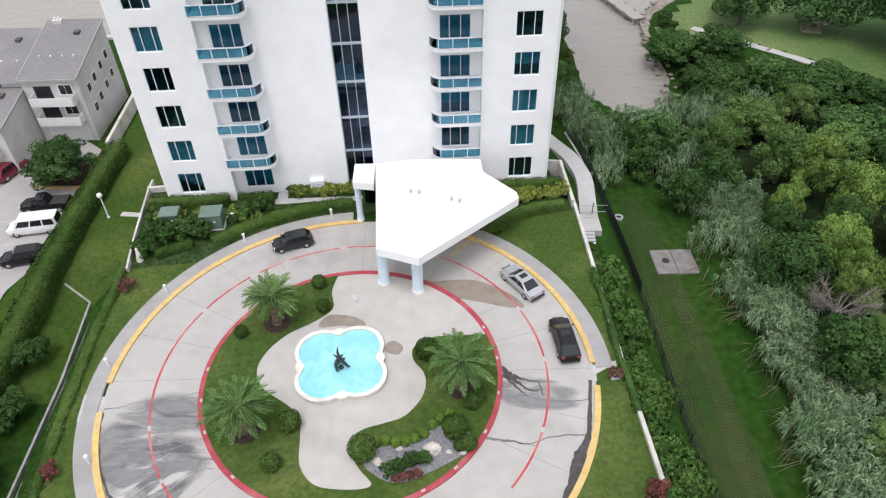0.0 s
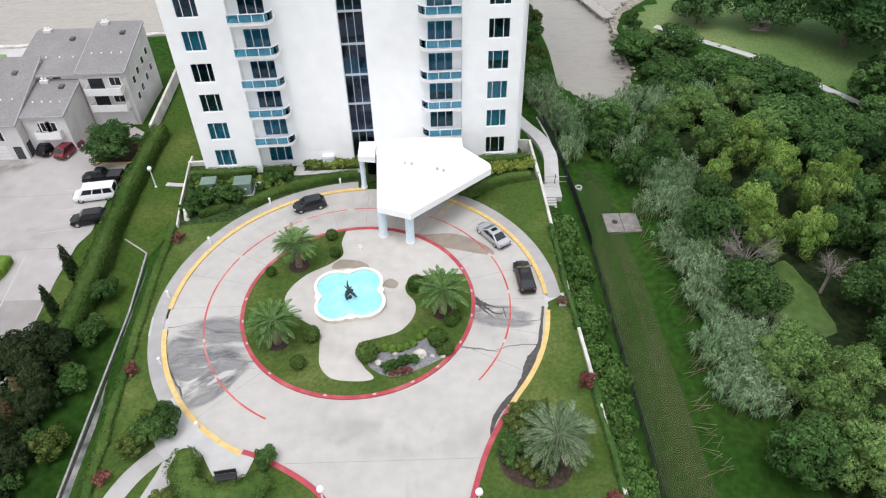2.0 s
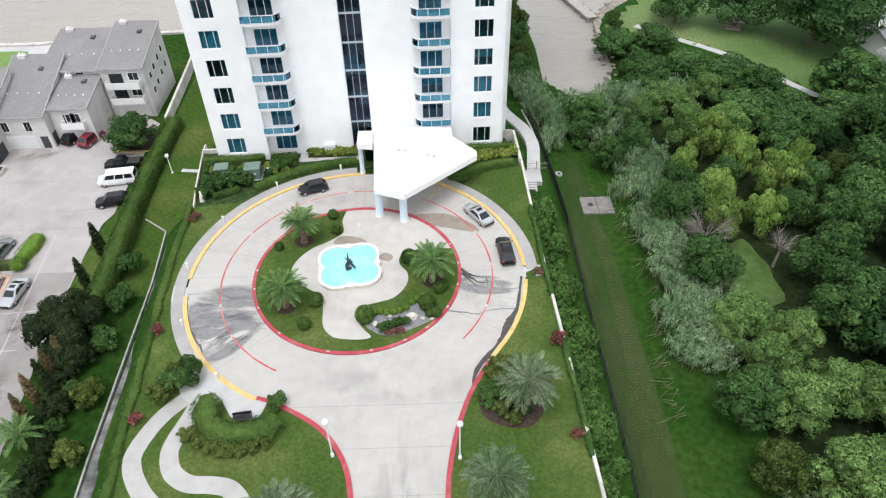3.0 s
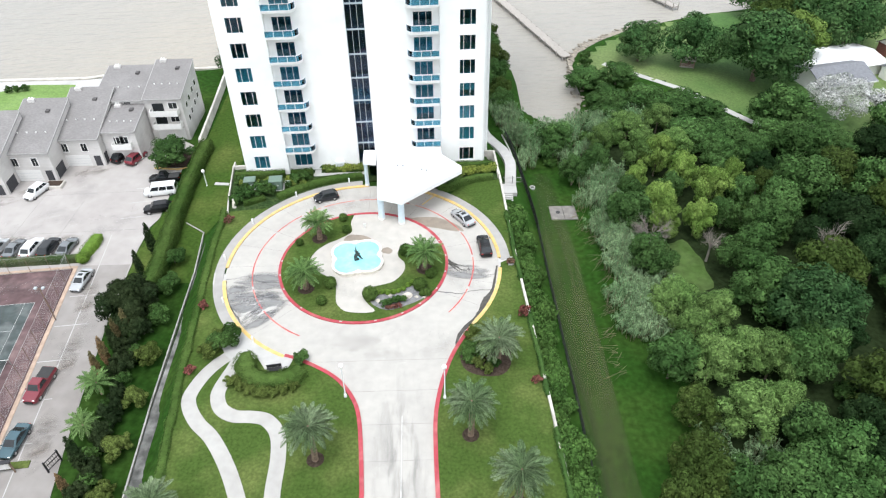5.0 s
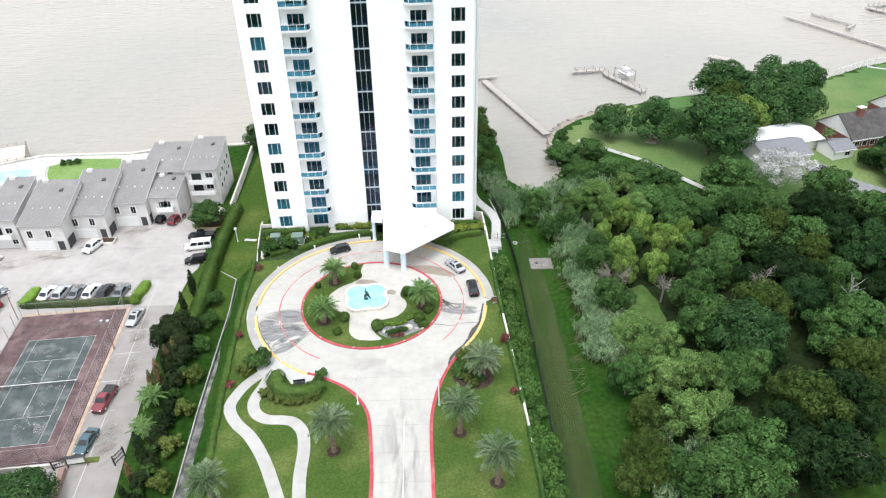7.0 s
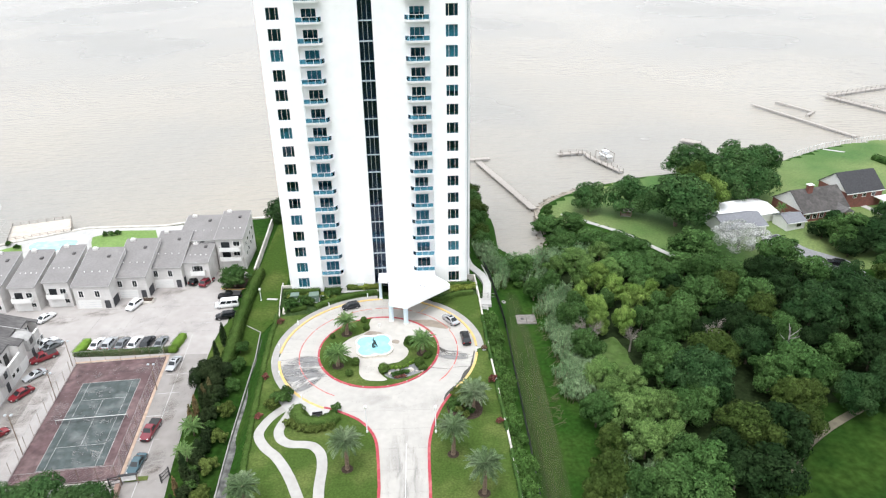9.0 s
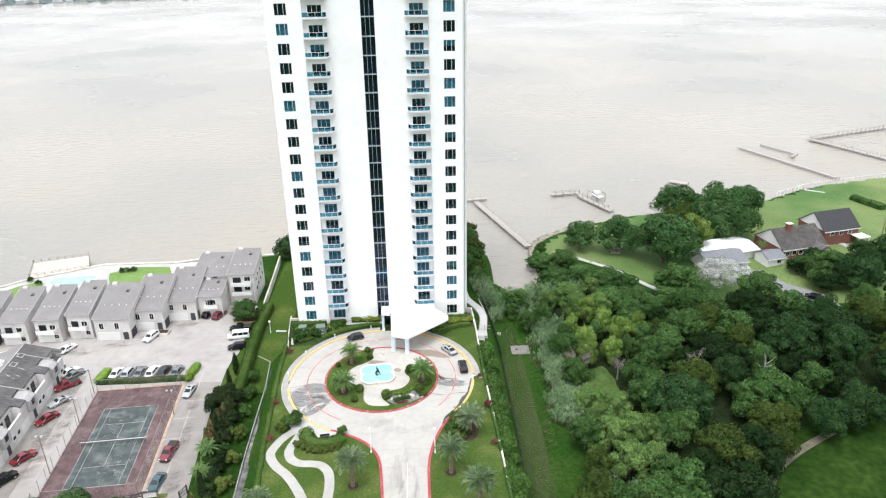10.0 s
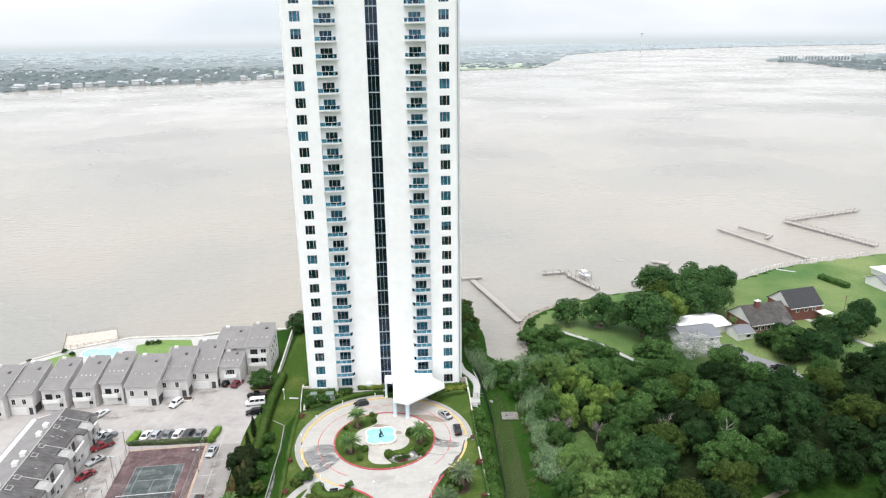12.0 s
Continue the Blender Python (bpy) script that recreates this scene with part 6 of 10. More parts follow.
def within(line, x, y):
    c = False
    for (x0, y0), (x1, y1) in zip(line, line[1:] + line[:1]):
        if (y0 > y) != (y1 > y) and x < (x1 - x0) * (y - y0) / (y1 - y0) + x0:
            c = not c
    return c


corner_x, corner_y = np.arange(27, 176, 3.0), np.arange(-14, 102, 3.0)
CXX, CYY = np.meshgrid(corner_x, corner_y)
CZZ = level(CXX, CYY) + 0.12
ff.v = [(float(a), float(b), float(c)) for a, b, c in zip(CXX.ravel(), CYY.ravel(), CZZ.ravel())]
for j in range(len(corner_y) - 1):
    for i in range(len(corner_x) - 1):
        mx, my = corner_x[i] + 1.5, corner_y[j] + 1.5
        if within(floor_line, mx, my):
            k = j * len(corner_x) + i
            ff.f.append((k, k + 1, k + 1 + len(corner_x), k + len(corner_x)))
meadow = Geo()
meadow.v = list(ff.v)
for j in range(len(corner_y) - 1):
    for i in range(len(corner_x) - 1):
        mx, my = corner_x[i] + 1.5, corner_y[j] + 1.5
        k = j * len(corner_x) + i
        if mx > 55 and my < 33 and not within(floor_line, mx, my):
            meadow.f.append((k, k + 1, k + 1 + len(corner_x), k + len(corner_x)))
# meadow green darkened to paint dim light over the clearing
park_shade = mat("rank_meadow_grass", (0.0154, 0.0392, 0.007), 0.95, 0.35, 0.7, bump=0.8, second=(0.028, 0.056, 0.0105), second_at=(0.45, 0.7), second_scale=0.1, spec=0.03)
structure("lawn_clearing", meadow, park_shade, "dark green grass clearing in the wood", "lawn", smooth=True)
glade_grass = mat("pale_glade_grass", (0.0615, 0.107, 0.0279), 0.95, 0.25, 0.8, bump=0.6, second=(0.082, 0.123, 0.041), second_at=(0.4, 0.7), second_scale=0.25, spec=0.04)


def glade(cx, cy, rx, ry, material, label):
    """Grass in an opening of the wood, its rim lost under the trees."""
    g = Geo()
    for k in range(9):
        for i in range(32):
            a = 2 * math.pi * i / 32
            q = k / 8 * (1 + 0.12 * math.sin(3 * a + cx) + 0.08 * math.sin(7 * a))
            x, y = cx + rx * q * math.cos(a), cy + ry * q * math.sin(a)
            g.v.append((x, y, ground_at(x, y) + 0.3 - 0.25 * (k / 8) ** 4))
    g.f = [(32 * k + i, 32 * k + (i + 1) % 32, 32 * k + 32 + (i + 1) % 32, 32 * k + 32 + i)[::-1] for k in range(8) for i in range(32)]
    structure("lawn_glade", g, material, label, "lawn", smooth=True)


glade(42.0, 39.5, 3.8, 6.6, glade_grass, "pale green grass glade inside the wood")
glade(90.6, 57.6, 5.0, 4.6, park_shade, "dark green grass opening inside the wood")
# sheet of litter with the wood's shade in its colour
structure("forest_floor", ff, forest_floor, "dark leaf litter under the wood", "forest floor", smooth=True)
for i in range(26):
    x = rnd.uniform(16.5, 21.5)
    y = 73 + rnd.uniform(0, 8) + (21 - x) * 1.2
    reeds.put(i, x, y, ground_at(x, y), rnd.uniform(0.7, 1.1), rnd.uniform(0, 360))
for i in range(24):
    y = 86 + 30 * i / 23
    x = float(np.interp(y, [86, 97, 112, 120], [35.5, 37.8, 37.6, 40.5])) + rnd.uniform(0.4, 2.4)
    shrubs.put(i, x, y, ground_at(x, y), rnd.uniform(0.5, 1.0), rnd.uniform(0, 360))
# trees round the houses
for i, (x, y, s) in enumerate(((121.5, 92.0, 0.58), (124.0, 80.5, 0.95), (131.0, 86.0, 0.9), (142.0, 95.0, 0.85), (136.0, 99.0, 0.6), (150.0, 101.0, 0.8), (120.5, 98.0, 0.45), (155.0, 110.0, 0.7), (128.0, 110.5, 0.32))):
    oaks.put(i, x, y, ground_at(x, y), s, i * 67)
hedge("hedge", [(163.6, 151.5), (166.0, 145.5), (168.6, 139.6)], 1.5, PARK, PARK + 2.2, shrub_leaf, "dark hedge on the far lawn", 12, 8, (0.25, 0.16))


def bare_tree(x, y, z, R, H, material, label, seed, twigs=220, limbs=9):
    """A leafless tree: trunk, limbs and many twigs."""
    r = random.Random(seed)
    t = thing("bare_tree", (x, y, z), label, "tree")
    trunk, fine = Geo().tube([(0, 0, -0.3), (0.1, 0.1, H * 0.4)], [0.22, 0.15], 7), Geo()
    ends = []
    for i in range(limbs):
        a = i * 6.3 / limbs + r.uniform(-0.3, 0.3)
        e = (R * 0.6 * math.cos(a), R * 0.6 * math.sin(a), H * r.uniform(0.6, 0.95))
        trunk.tube([(0.1, 0.1, H * 0.38), (e[0] * 0.4, e[1] * 0.4, H * 0.6), e], [0.08, 0.05, 0.02], 5)
        ends.append(e)
    for i in range(twigs):
        e = r.choice(ends)
        f = r.uniform(0.4, 1.0)
        p = Vector((e[0] * f, e[1] * f, H * 0.4 + (e[2] - H * 0.4) * f))
        d = Vector((r.uniform(-1, 1) + e[0] / R, r.uniform(-1, 1) + e[1] / R, r.uniform(0, 1.2))).normalized()
        q = p + d * r.uniform(0.6, 1.5)
        m = p.lerp(q, 0.5) + Vector((r.uniform(-0.15, 0.15), r.uniform(-0.15, 0.15), 0))
        fine.tube([p, m, q], [0.018, 0.013, 0.006], 3, False)
    part("trunk", trunk, material, t)
    part("crown", fine, material, t)
    return t


bare_tree(37.2, 43.8, STRIP, 4.2, 6.2, twig_grey, "leafless grey-brown tree at the edge of the wood", 5, 900, 14)
dead = thing("bare_tree", (74.2, 31.6, STRIP), "bleached dead tree with a broken arm above the wood", "tree")
part("trunk", Geo().tube([(0, 0, -0.3), (-0.2, 0.2, 4.0), (0.1, 0.3, 7.4), (-0.2, 0.4, 11.0)], [0.4, 0.3, 0.22, 0.09], 8), pale_bark, dead)
for z, a, ln in ((6.6, 0.5, 3.2), (7.6, 2.9, 2.4), (8.4, 5.2, 2.6), (9.2, 1.4, 2.0), (9.8, 3.9, 1.6), (8.9, 0.1, 2.6)):
    part("branch", Geo().tube([(0, 0.3, z), (0.5 * ln * math.cos(a), 0.3 + 0.5 * ln * math.sin(a), z + 0.9), (0.8 * ln * math.cos(a), 0.3 + 0.8 * ln * math.sin(a), z + 1.8)], [0.11, 0.07, 0.025], 6), pale_bark, dead)
bare_tree(45.6, 40.6, STRIP, 1.9, 6.6, twig_grey, "leafless pale tree by a grass clearing", 7, 170)
bare_tree(61.2, 37.0, STRIP, 2.2, 11.0, twig_grey, "leafless grey tree in the wood", 8, 260)
bloom = tree_kind("pale_tree", 130, 7.0, 8.4, 1.4, bloom_leaf, 9500, (0.18, 0.09), "thin pale grey tree before the white house", count=20, bark_mat=pale_bark, heart=0)
bloom.matrix_basis = pose(87.2, 85.0, PARK) @ Matrix.Diagonal((1.1, 1.05, 0.9, 1))


# ---- fountain ----
FX, FY, FTURN = -8.3, 36.45, 7.2
turquoise = mat("turquoise_basin_water", (0.27, 0.62, 0.7), 0.08, 0.06, 1.2, bump=0.12, bump_scale=3, second=(0.36, 0.71, 0.77), second_scale=0.6)
bronze = mat("dark_bronze", (0.06, 0.075, 0.07), 0.45, 0.4, 5, metal=0.6)
coping_mat = mat("white_cast_stone", (0.72, 0.68, 0.6), 0.8, 0.1, 2, bump=0.2, second=(0.58, 0.54, 0.47), second_scale=0.9)


def quatrefoil(off, r, n=120):
    """Outline of four lobes on the diagonals, with small points between them."""
    pts = []
    for i in range(n):
        a = 2 * math.pi * i / n
        d = (math.cos(a), math.sin(a))
        best = 0.0
        for k in range(4):
            c = (off * (1 if k in (0, 3) else -1), off * (1 if k < 2 else -1) * 1.02)
            b = d[0] * c[0] + d[1] * c[1]
            disc = b * b - (c[0] ** 2 + c[1] ** 2 - r * r)
            if disc > 0:
                best = max(best, b + math.sqrt(disc))
        near = abs(((a + math.pi / 4) % (math.pi / 2)) - math.pi / 4)
        if near < 0.12:
            best += 0.5 * (1 - near / 0.12) ** 0.7 if r > 2 else 0.14 * (1 - near / 0.12)
        pts.append((best * d[0], best * d[1]))
    return pts


fountain = thing("fountain", (FX, FY, 0.13, 0, 0, FTURN), "white quatrefoil fountain basin with bright turquoise water", "fountain")
outer, innerq = quatrefoil(1.42, 2.2), quatrefoil(1.42, 1.95)
n = len(outer)
g = Geo()
for ring, z in ((outer, 0.0), (outer, 0.42), ([(x * 1.025, y * 1.025) for x, y in outer], 0.44), ([(x * 1.025, y * 1.025) for x, y in outer], 0.55), (innerq, 0.55), (innerq, 0.1)):
    g.v.extend((x, y, z) for x, y in ring)
g.f = [(k * n + i, k * n + (i + 1) % n, (k + 1) * n + (i + 1) % n, (k + 1) * n + i) for k in range(5) for i in range(n)]
part("coping", g, coping_mat, fountain)
part("water", Geo().prism(innerq, 0.05, 0.4), turquoise, fountain, "bright turquoise water")
g = Geo().tube([(0.1, -0.5, 0.1), (0.1, -0.5, 0.6)], [0.34, 0.18], 14)
for i, (dx, dy, h, ph) in enumerate(((-0.3, 0.0, 1.9, 0.2), (0.3, 0.1, 2.2, 2.1), (0.05, -0.25, 1.5, 4.0))):
    pth = [(0.1 + dx + 0.38 * math.sin(ph + 3.2 * f), -0.5 + dy + 0.3 * math.cos(ph + 3.0 * f), 0.6 + h * f) for f in np.linspace(0, 1, 9)]
    g.tube(pth, [0.06, 0.12, 0.16, 0.18, 0.17, 0.14, 0.1, 0.07, 0.02], 8)
    e = Vector(pth[0])
    g.blob((e.x, e.y, e.z), (0.18, 0.1, 0.08), 8, 4, 0.1, i)
    m = Vector(pth[4])
    g.blob((m.x + 0.22, m.y, m.z), (0.2, 0.06, 0.16), 8, 4, 0.1, i)
sculpture = tagged(part("sculpture", g, bronze), "dark bronze sculpture of upright curved forms in the fountain", "sculpture")
sculpture.matrix_basis = pose(FX, FY, 0.13)

# dark water stains and cracks on the court
stain_wet = mat("wet_concrete", (0.25, 0.21, 0.17), 0.5, 0.15, 0.9)
crack = mat("dark_joint", (0.15, 0.145, 0.14), 0.9, 0.3, 3)


def splash(name, pts, z, material, label, steps=4):
    structure(name, Geo().prism(smooth_line(pts, steps, True), z - 0.02, z), material, label, "stain")


splash("road_stain", [(-5.3, 46.6), (-4.2, 47.2), (-2.4, 46.9), (-0.6, 46.3), (1.0, 46.4), (3.6, 46.2), (6.2, 44.6), (7.6, 42.8), (6.4, 42.6), (3.8, 43.4), (1.2, 44.2), (-0.2, 45.2), (-2.8, 45.6)], 0.008, stain_wet, "brown damp patch on the paving under the canopy edge")
splash("plaza_stain", [(-10.6, 40.8), (-9.9, 42.2), (-7.8, 42.0), (-6.6, 41.2), (-6.8, 40.4), (-8.4, 40.9)], 0.138, stain_wet, "brown damp patch beside the fountain")
splash("plaza_stain", [(-4.7, 38.6), (-4.0, 39.0), (-3.2, 38.3), (-3.6, 37.5), (-4.6, 37.8)], 0.138, stain_wet, "brown damp patch beside the fountain")
rnd = random.Random(8)


def sheet(name, x, y, rx, ry, turn, z, material, label, category="stain"):
    """A thin oval layer of dirt or wear on the paving."""
    ob = structure(name, Geo().add([(rx * math.cos(k * 0.2618), ry * math.sin(k * 0.2618), 0) for k in range(24)], [tuple(range(24))]), material, label, category)
    ob.matrix_basis = pose(x, y, z, 0, 0, turn)


def ragged(pts, widths, seed, z=0.012, material=None, label="dark ragged joint in the concrete", jit=0.07):
    """A crooked line of dirt, its width uneven."""
    r = random.Random(seed)
    line = [(px_ + r.uniform(-jit, jit), py_ + r.uniform(-jit, jit)) for px_, py_ in smooth_line(pts, 7)]
    w = np.interp(np.linspace(0, 1, len(line)), np.linspace(0, 1, len(widths)), widths)
    structure("road_crack", Geo().strip(line, [float(v) * r.uniform(0.75, 1.2) for v in w], z - 0.02, z), material or crack, label, "crack")


silt = mat("dark_silt", (0.06, 0.056, 0.05), 0.8, 0.4, 2)
grey_wash = stain_mat("grey_wash_stain", (0.24, 0.237, 0.234), 0.8, (0.11, 0.36, 1), (0.38, 0.54), (0.78, 1.0))
dark_wash = stain_mat("dark_wash_stain", (0.14, 0.141, 0.145), 0.65, (0.17, 0.7, 1), (0.52, 0.62), (0.62, 1.0))
pale_wash = stain_mat("pale_worn_streak", (0.47, 0.455, 0.43), 0.9, (0.28, 0.95, 1), (0.5, 0.57), (0.62, 1.0))
drive_wash = stain_mat("faint_tyre_wear", (0.24, 0.235, 0.225), 0.5, (0.9, 0.16, 1), (0.45, 0.72), (0.3, 1.0))
lot_dirt = stain_mat("brown_tyre_dirt", (0.2, 0.17, 0.145), 0.6, (0.25, 0.5, 1), (0.4, 0.68), (0.45, 1.0))
worn_specks = stain_mat("pale_worn_specks", (0.3, 0.3, 0.29), 0.55, (0.9, 0.7, 1), (0.54, 0.64), (0.4, 1.0))
patchy = stain_mat("faint_grey_patches", (0.24, 0.235, 0.225), 0.3, (0.22, 0.22, 1), (0.45, 0.75), (0.5, 1.0))
sheet("road_stain", -21.6, 29.6, 5.0, 4.9, -8, 0.0054, grey_wash, "grey streaked stain over the worn paving")
sheet("road_stain", -21.2, 30.4, 4.6, 3.8, -10, 0.0062, dark_wash, "dark streaks of dirt over the worn paving")
sheet("road_stain", -20.8, 26.8, 3.6, 2.6, 30, 0.0074, pale_wash, "pale scoured streaks on the worn paving")
sheet("road_stain", -22.9, 28.0, 2.6, 2.2, 8, 0.0066, grey_wash, "grey streaked stain over the worn paving")
sheet("road_stain", -20.9, 24.9, 3.0, 1.6, 40, 0.0058, grey_wash, "grey streaked stain over the worn paving")
sheet("road_stain", -20.4, 25.6, 3.2, 1.5, 40, 0.007, dark_wash, "dark streaks of dirt over the worn paving")
sheet("road_stain", 8.2, 31.2, 3.8, 2.8, 5, 0.006, patchy, "faint grey patches beside the kerb")
sheet("road_stain", 7.6, 33.2, 4.0, 1.6, -8, 0.0075, grey_wash, "grey worn paving beside the kerb")
sheet("road_stain", -1.4, 2.0, 3.4, 15.0, 0, 0.006, drive_wash, "faint tyre wear along the drive")
sheet("road_stain", -3.0, 19.5, 9.5, 3.2, 0, 0.0065, patchy, "faint grey patches on the paving")
sheet("road_stain", -12.0, 51.5, 8.0, 3.4, 22, 0.006, patchy, "faint grey patches on the paving")
sheet("plaza_stain", -9.5, 31.0, 2.6, 3.2, 0, 0.1345, patchy, "faint grey patches on the plaza")
for i, (x, y) in enumerate(((-58, 54), (-66, 50), (-50, 52), (-47, 26), (-60, 62), (-78, 24), (-47, 8))):
    sheet("pavement_stain", x, y, 6.0, 3.6, i * 37, LOT + 0.014, patchy, "faint grey patches on the parking area")
TIDES = [[(-27.0, 32.9), (-25.3, 33.0), (-24.3, 33.4), (-22.1, 33.5), (-20.4, 34.0), (-19.3, 34.4)], [(-25.4, 32.3), (-23.1, 32.6), (-22.1, 33.4), (-19.5, 33.8)], [(-25.1, 30.4), (-23.0, 30.5), (-20.9, 30.8), (-18.9, 31.6)],
         [(-24.8, 29.5), (-22.7, 29.4), (-21.0, 29.6), (-19.4, 30.1)], [(-24.7, 29.0), (-23.0, 29.1), (-21.2, 28.9), (-18.1, 30.0)], [(-24.4, 28.3), (-22.3, 28.1), (-18.1, 28.2), (-16.9, 28.1)], [(-23.8, 27.2), (-22.5, 27.7), (-20.5, 27.9)],
         [(-23.5, 26.5), (-21.6, 27.3), (-20.5, 27.1)], [(-22.5, 25.4), (-20.2, 26.8), (-18.8, 27.4), (-16.7, 27.4)], [(-21.4, 25.2), (-19.9, 25.7), (-18.9, 26.3)]]
tide = mat("grey_tide_mark", (0.19, 0.19, 0.195), 0.9, 0.35, 1.5)
for i, line in enumerate(TIDES):
    ragged(line, [0.02, 0.07, 0.05, 0.02] if i % 3 else [0.04, 0.03, 0.05, 0.03], 30 + i, 0.0118 + 0.0002 * i, tide, "grey ragged tide mark on the worn paving", 0.08)
ragged([(-24.4, 28.3), (-22.3, 28.1), (-20.1, 27.9), (-18.1, 28.2), (-16.9, 28.1)], [0.02, 0.03, 0.02, 0.05], 2, 0.0145)
ragged([(8.1, 32.7), (9.6, 32.4), (11.8, 32.5)], [0.02, 0.05, 0.03], 6)
ragged([(3.2, 29.2), (4.9, 29.0), (6.5, 28.7), (8.5, 29.3), (10.8, 29.3)], [0.09, 0.1, 0.03, 0.05, 0.06], 5)
ragged([(5.1, 29.0), (6.9, 28.5)], [0.03, 0.01], 13)
ragged([(4.9, 36.0), (5.7, 35.1), (6.8, 34.6), (7.9, 34.4)], [0.2, 0.22, 0.07, 0.03], 7, 0.013, silt, "dark branching dirt stain on the paving")
ragged([(5.0, 35.2), (6.0, 34.5), (6.9, 33.6), (8.0, 33.6)], [0.3, 0.14, 0.1, 0.02], 8, 0.0135, silt, "dark branching dirt stain on the paving")
ragged([(5.3, 34.8), (6.2, 33.6), (6.8, 32.9)], [0.12, 0.07, 0.02], 9, 0.014, silt, "dark branching dirt stain on the paving")
ragged([(7.8, 34.2), (8.0, 33.0)], [0.05, 0.03], 14, 0.0145, silt, "dark branching dirt stain on the paving")
ragged([(11.95, 34.4), (11.45, 31.8), (10.9, 29.3), (10.15, 27.9), (9.5, 26.5), (8.95, 25.2), (8.1, 23.9), (6.9, 22.4), (5.9, 20.9), (5.4, 19.2)], [0.12, 0.14, 0.2, 0.42, 0.46, 0.3, 0.22, 0.3, 0.26, 0.08], 10, 0.0125, silt, "dark silt along the kerb", 0.02)
ragged([(-26.6, 32.6), (-25.9, 29.6), (-24.6, 26.8), (-23.0, 24.4)], [0.05, 0.05, 0.08, 0.1], 11, 0.0125, silt, "dark silt along the kerb")
# joints between the paving slabs of the court and the drive
joint = mat("paving_joint", (0.25, 0.242, 0.23), 0.9, 0.2, 2)
for a in range(-30, 240, 15):
    structure("paving_joint", Geo().strip([(CX + q * math.cos(radians(a)), CY + q * math.sin(radians(a))) for q in (R_ISLE + 0.3, R_KERB - 0.26)], 0.018, -0.01, 0.004), joint, "thin joint between paving slabs", "joint")
for y in (17.0, 12.2, 7.4, 2.6, -2.2, -7.0):
    x0_, x1_ = float(np.interp(y, [-8, 5, 12, 16.4, 18], [-5.0, -5.5, -7.3, -11.6, -14.0])), float(np.interp(y, [-8, 8, 15, 18], [2.5, 2.4, 3.7, 4.8]))
    structure("paving_joint", Geo().strip([(x0_, y), (x1_, y)], 0.018, -0.01, 0.004), joint, "thin joint between paving slabs", "joint")
for y in (60.5, 49.5, 38.0, 26.5, 15.0, 3.5):
    structure("paving_joint", Geo().strip([(-74.0 if y > 42 else -50.0, y - 1.2), (-43.8 + 0.05 * (44 - y), y)], 0.03, LOT - 0.01, LOT + 0.004), joint, "thin joint between paving slabs", "joint")
for x in (-72.0, -64.5, -57.0):
    structure("paving_joint", Geo().strip([(x, 58.0 - 0.2 * (x + 57)), (x - 0.6, 46.8)], 0.03, LOT - 0.01, LOT + 0.0045), joint, "thin joint between paving slabs", "joint")
for x, y, rx, ry, a in ((-58.6, 67.6, 4.0, 2.0, 30), (-66.0, 62.0, 4.4, 1.8, 28), (-72.5, 58.0, 4.6, 1.8, 10), (-47.5, 33.0, 1.6, 5.0, 6), (-45.8, 22.0, 1.5, 4.5, 6), (-44.0, 9.0, 1.8, 5.0, 6), (-76.0, 36.0, 3.2, 10.0, 5), (-73.0, 18.0, 3.4, 12.0, 5), (-72.0, 28.0, 1.8, 9.0, 5), (-81.0, 55.0, 5.0, 2.0, 10), (-62.0, 47.4, 9.0, 1.2, 3)):
    sheet("pavement_stain", x, y, rx, ry, a, LOT + 0.011, lot_dirt, "brown tyre dirt on the parking area")
ragged([(3.0, 53.4), (6.6, 50.6), (9.2, 47.4)], [0.1, 0.16, 0.06], 12, 0.0125, silt, "dark silt along the kerb")

# ---- small things of the court ----
bollard = thing("bollard_light", (0, 0, 0), "short white bollard light on the footway", "bollard light", "lights round the court")
part("post", Geo().tube([(0, 0, 0), (0, 0, 0.72)], 0.11, 12), metal_white, bollard)
part("cap", Geo().tube([(0, 0, 0.72), (0, 0, 0.78), (0, 0, 0.9), (0, 0, 0.95)], [0.09, 0.15, 0.15, 0.05], 12), metal_white, bollard)
bollard_spots = [(-11.0, 56.3), (-19.35, 52.7), (-25.2, 45.7), (-27.65, 37.15), (-26.0, 28.1), (-20.6, 20.7)]
for x, y in bollard_spots[1:]:
    copy_thing(bollard, pose(x, y, 0.13))
bollard.matrix_basis = pose(*bollard_spots[0], 0.13)
sign = thing("sign_post", (-7.6, 43.6, 0.13), "small white sign on a post on the plaza", "sign")
part("post", Geo().box(-0.04, -0.04, 0, 0.04, 0.04, 0.8), metal_white, sign)
part("board", Geo().box(-0.22, -0.06, 0.5, 0.22, -0.04, 1.1), white_paint, sign)


def street_lamp(x, y, z, h, label):
    l = thing("street_lamp", (x, y, z), label, "street lamp", "lamps by the drive")
    part("base", Geo().tube([(0, 0, -0.1), (0, 0, 0.35)], [0.2, 0.16], 12), metal_white, l)
    part("pole", Geo().tube([(0, 0, 0.3), (0, 0, h)], [0.085, 0.06], 10), metal_white, l)
    part("globe", Geo().blob((0, 0, h + 0.26), (0.3, 0.3, 0.3), 14, 9, 0.0), white_paint, l, "white globe")
    return l


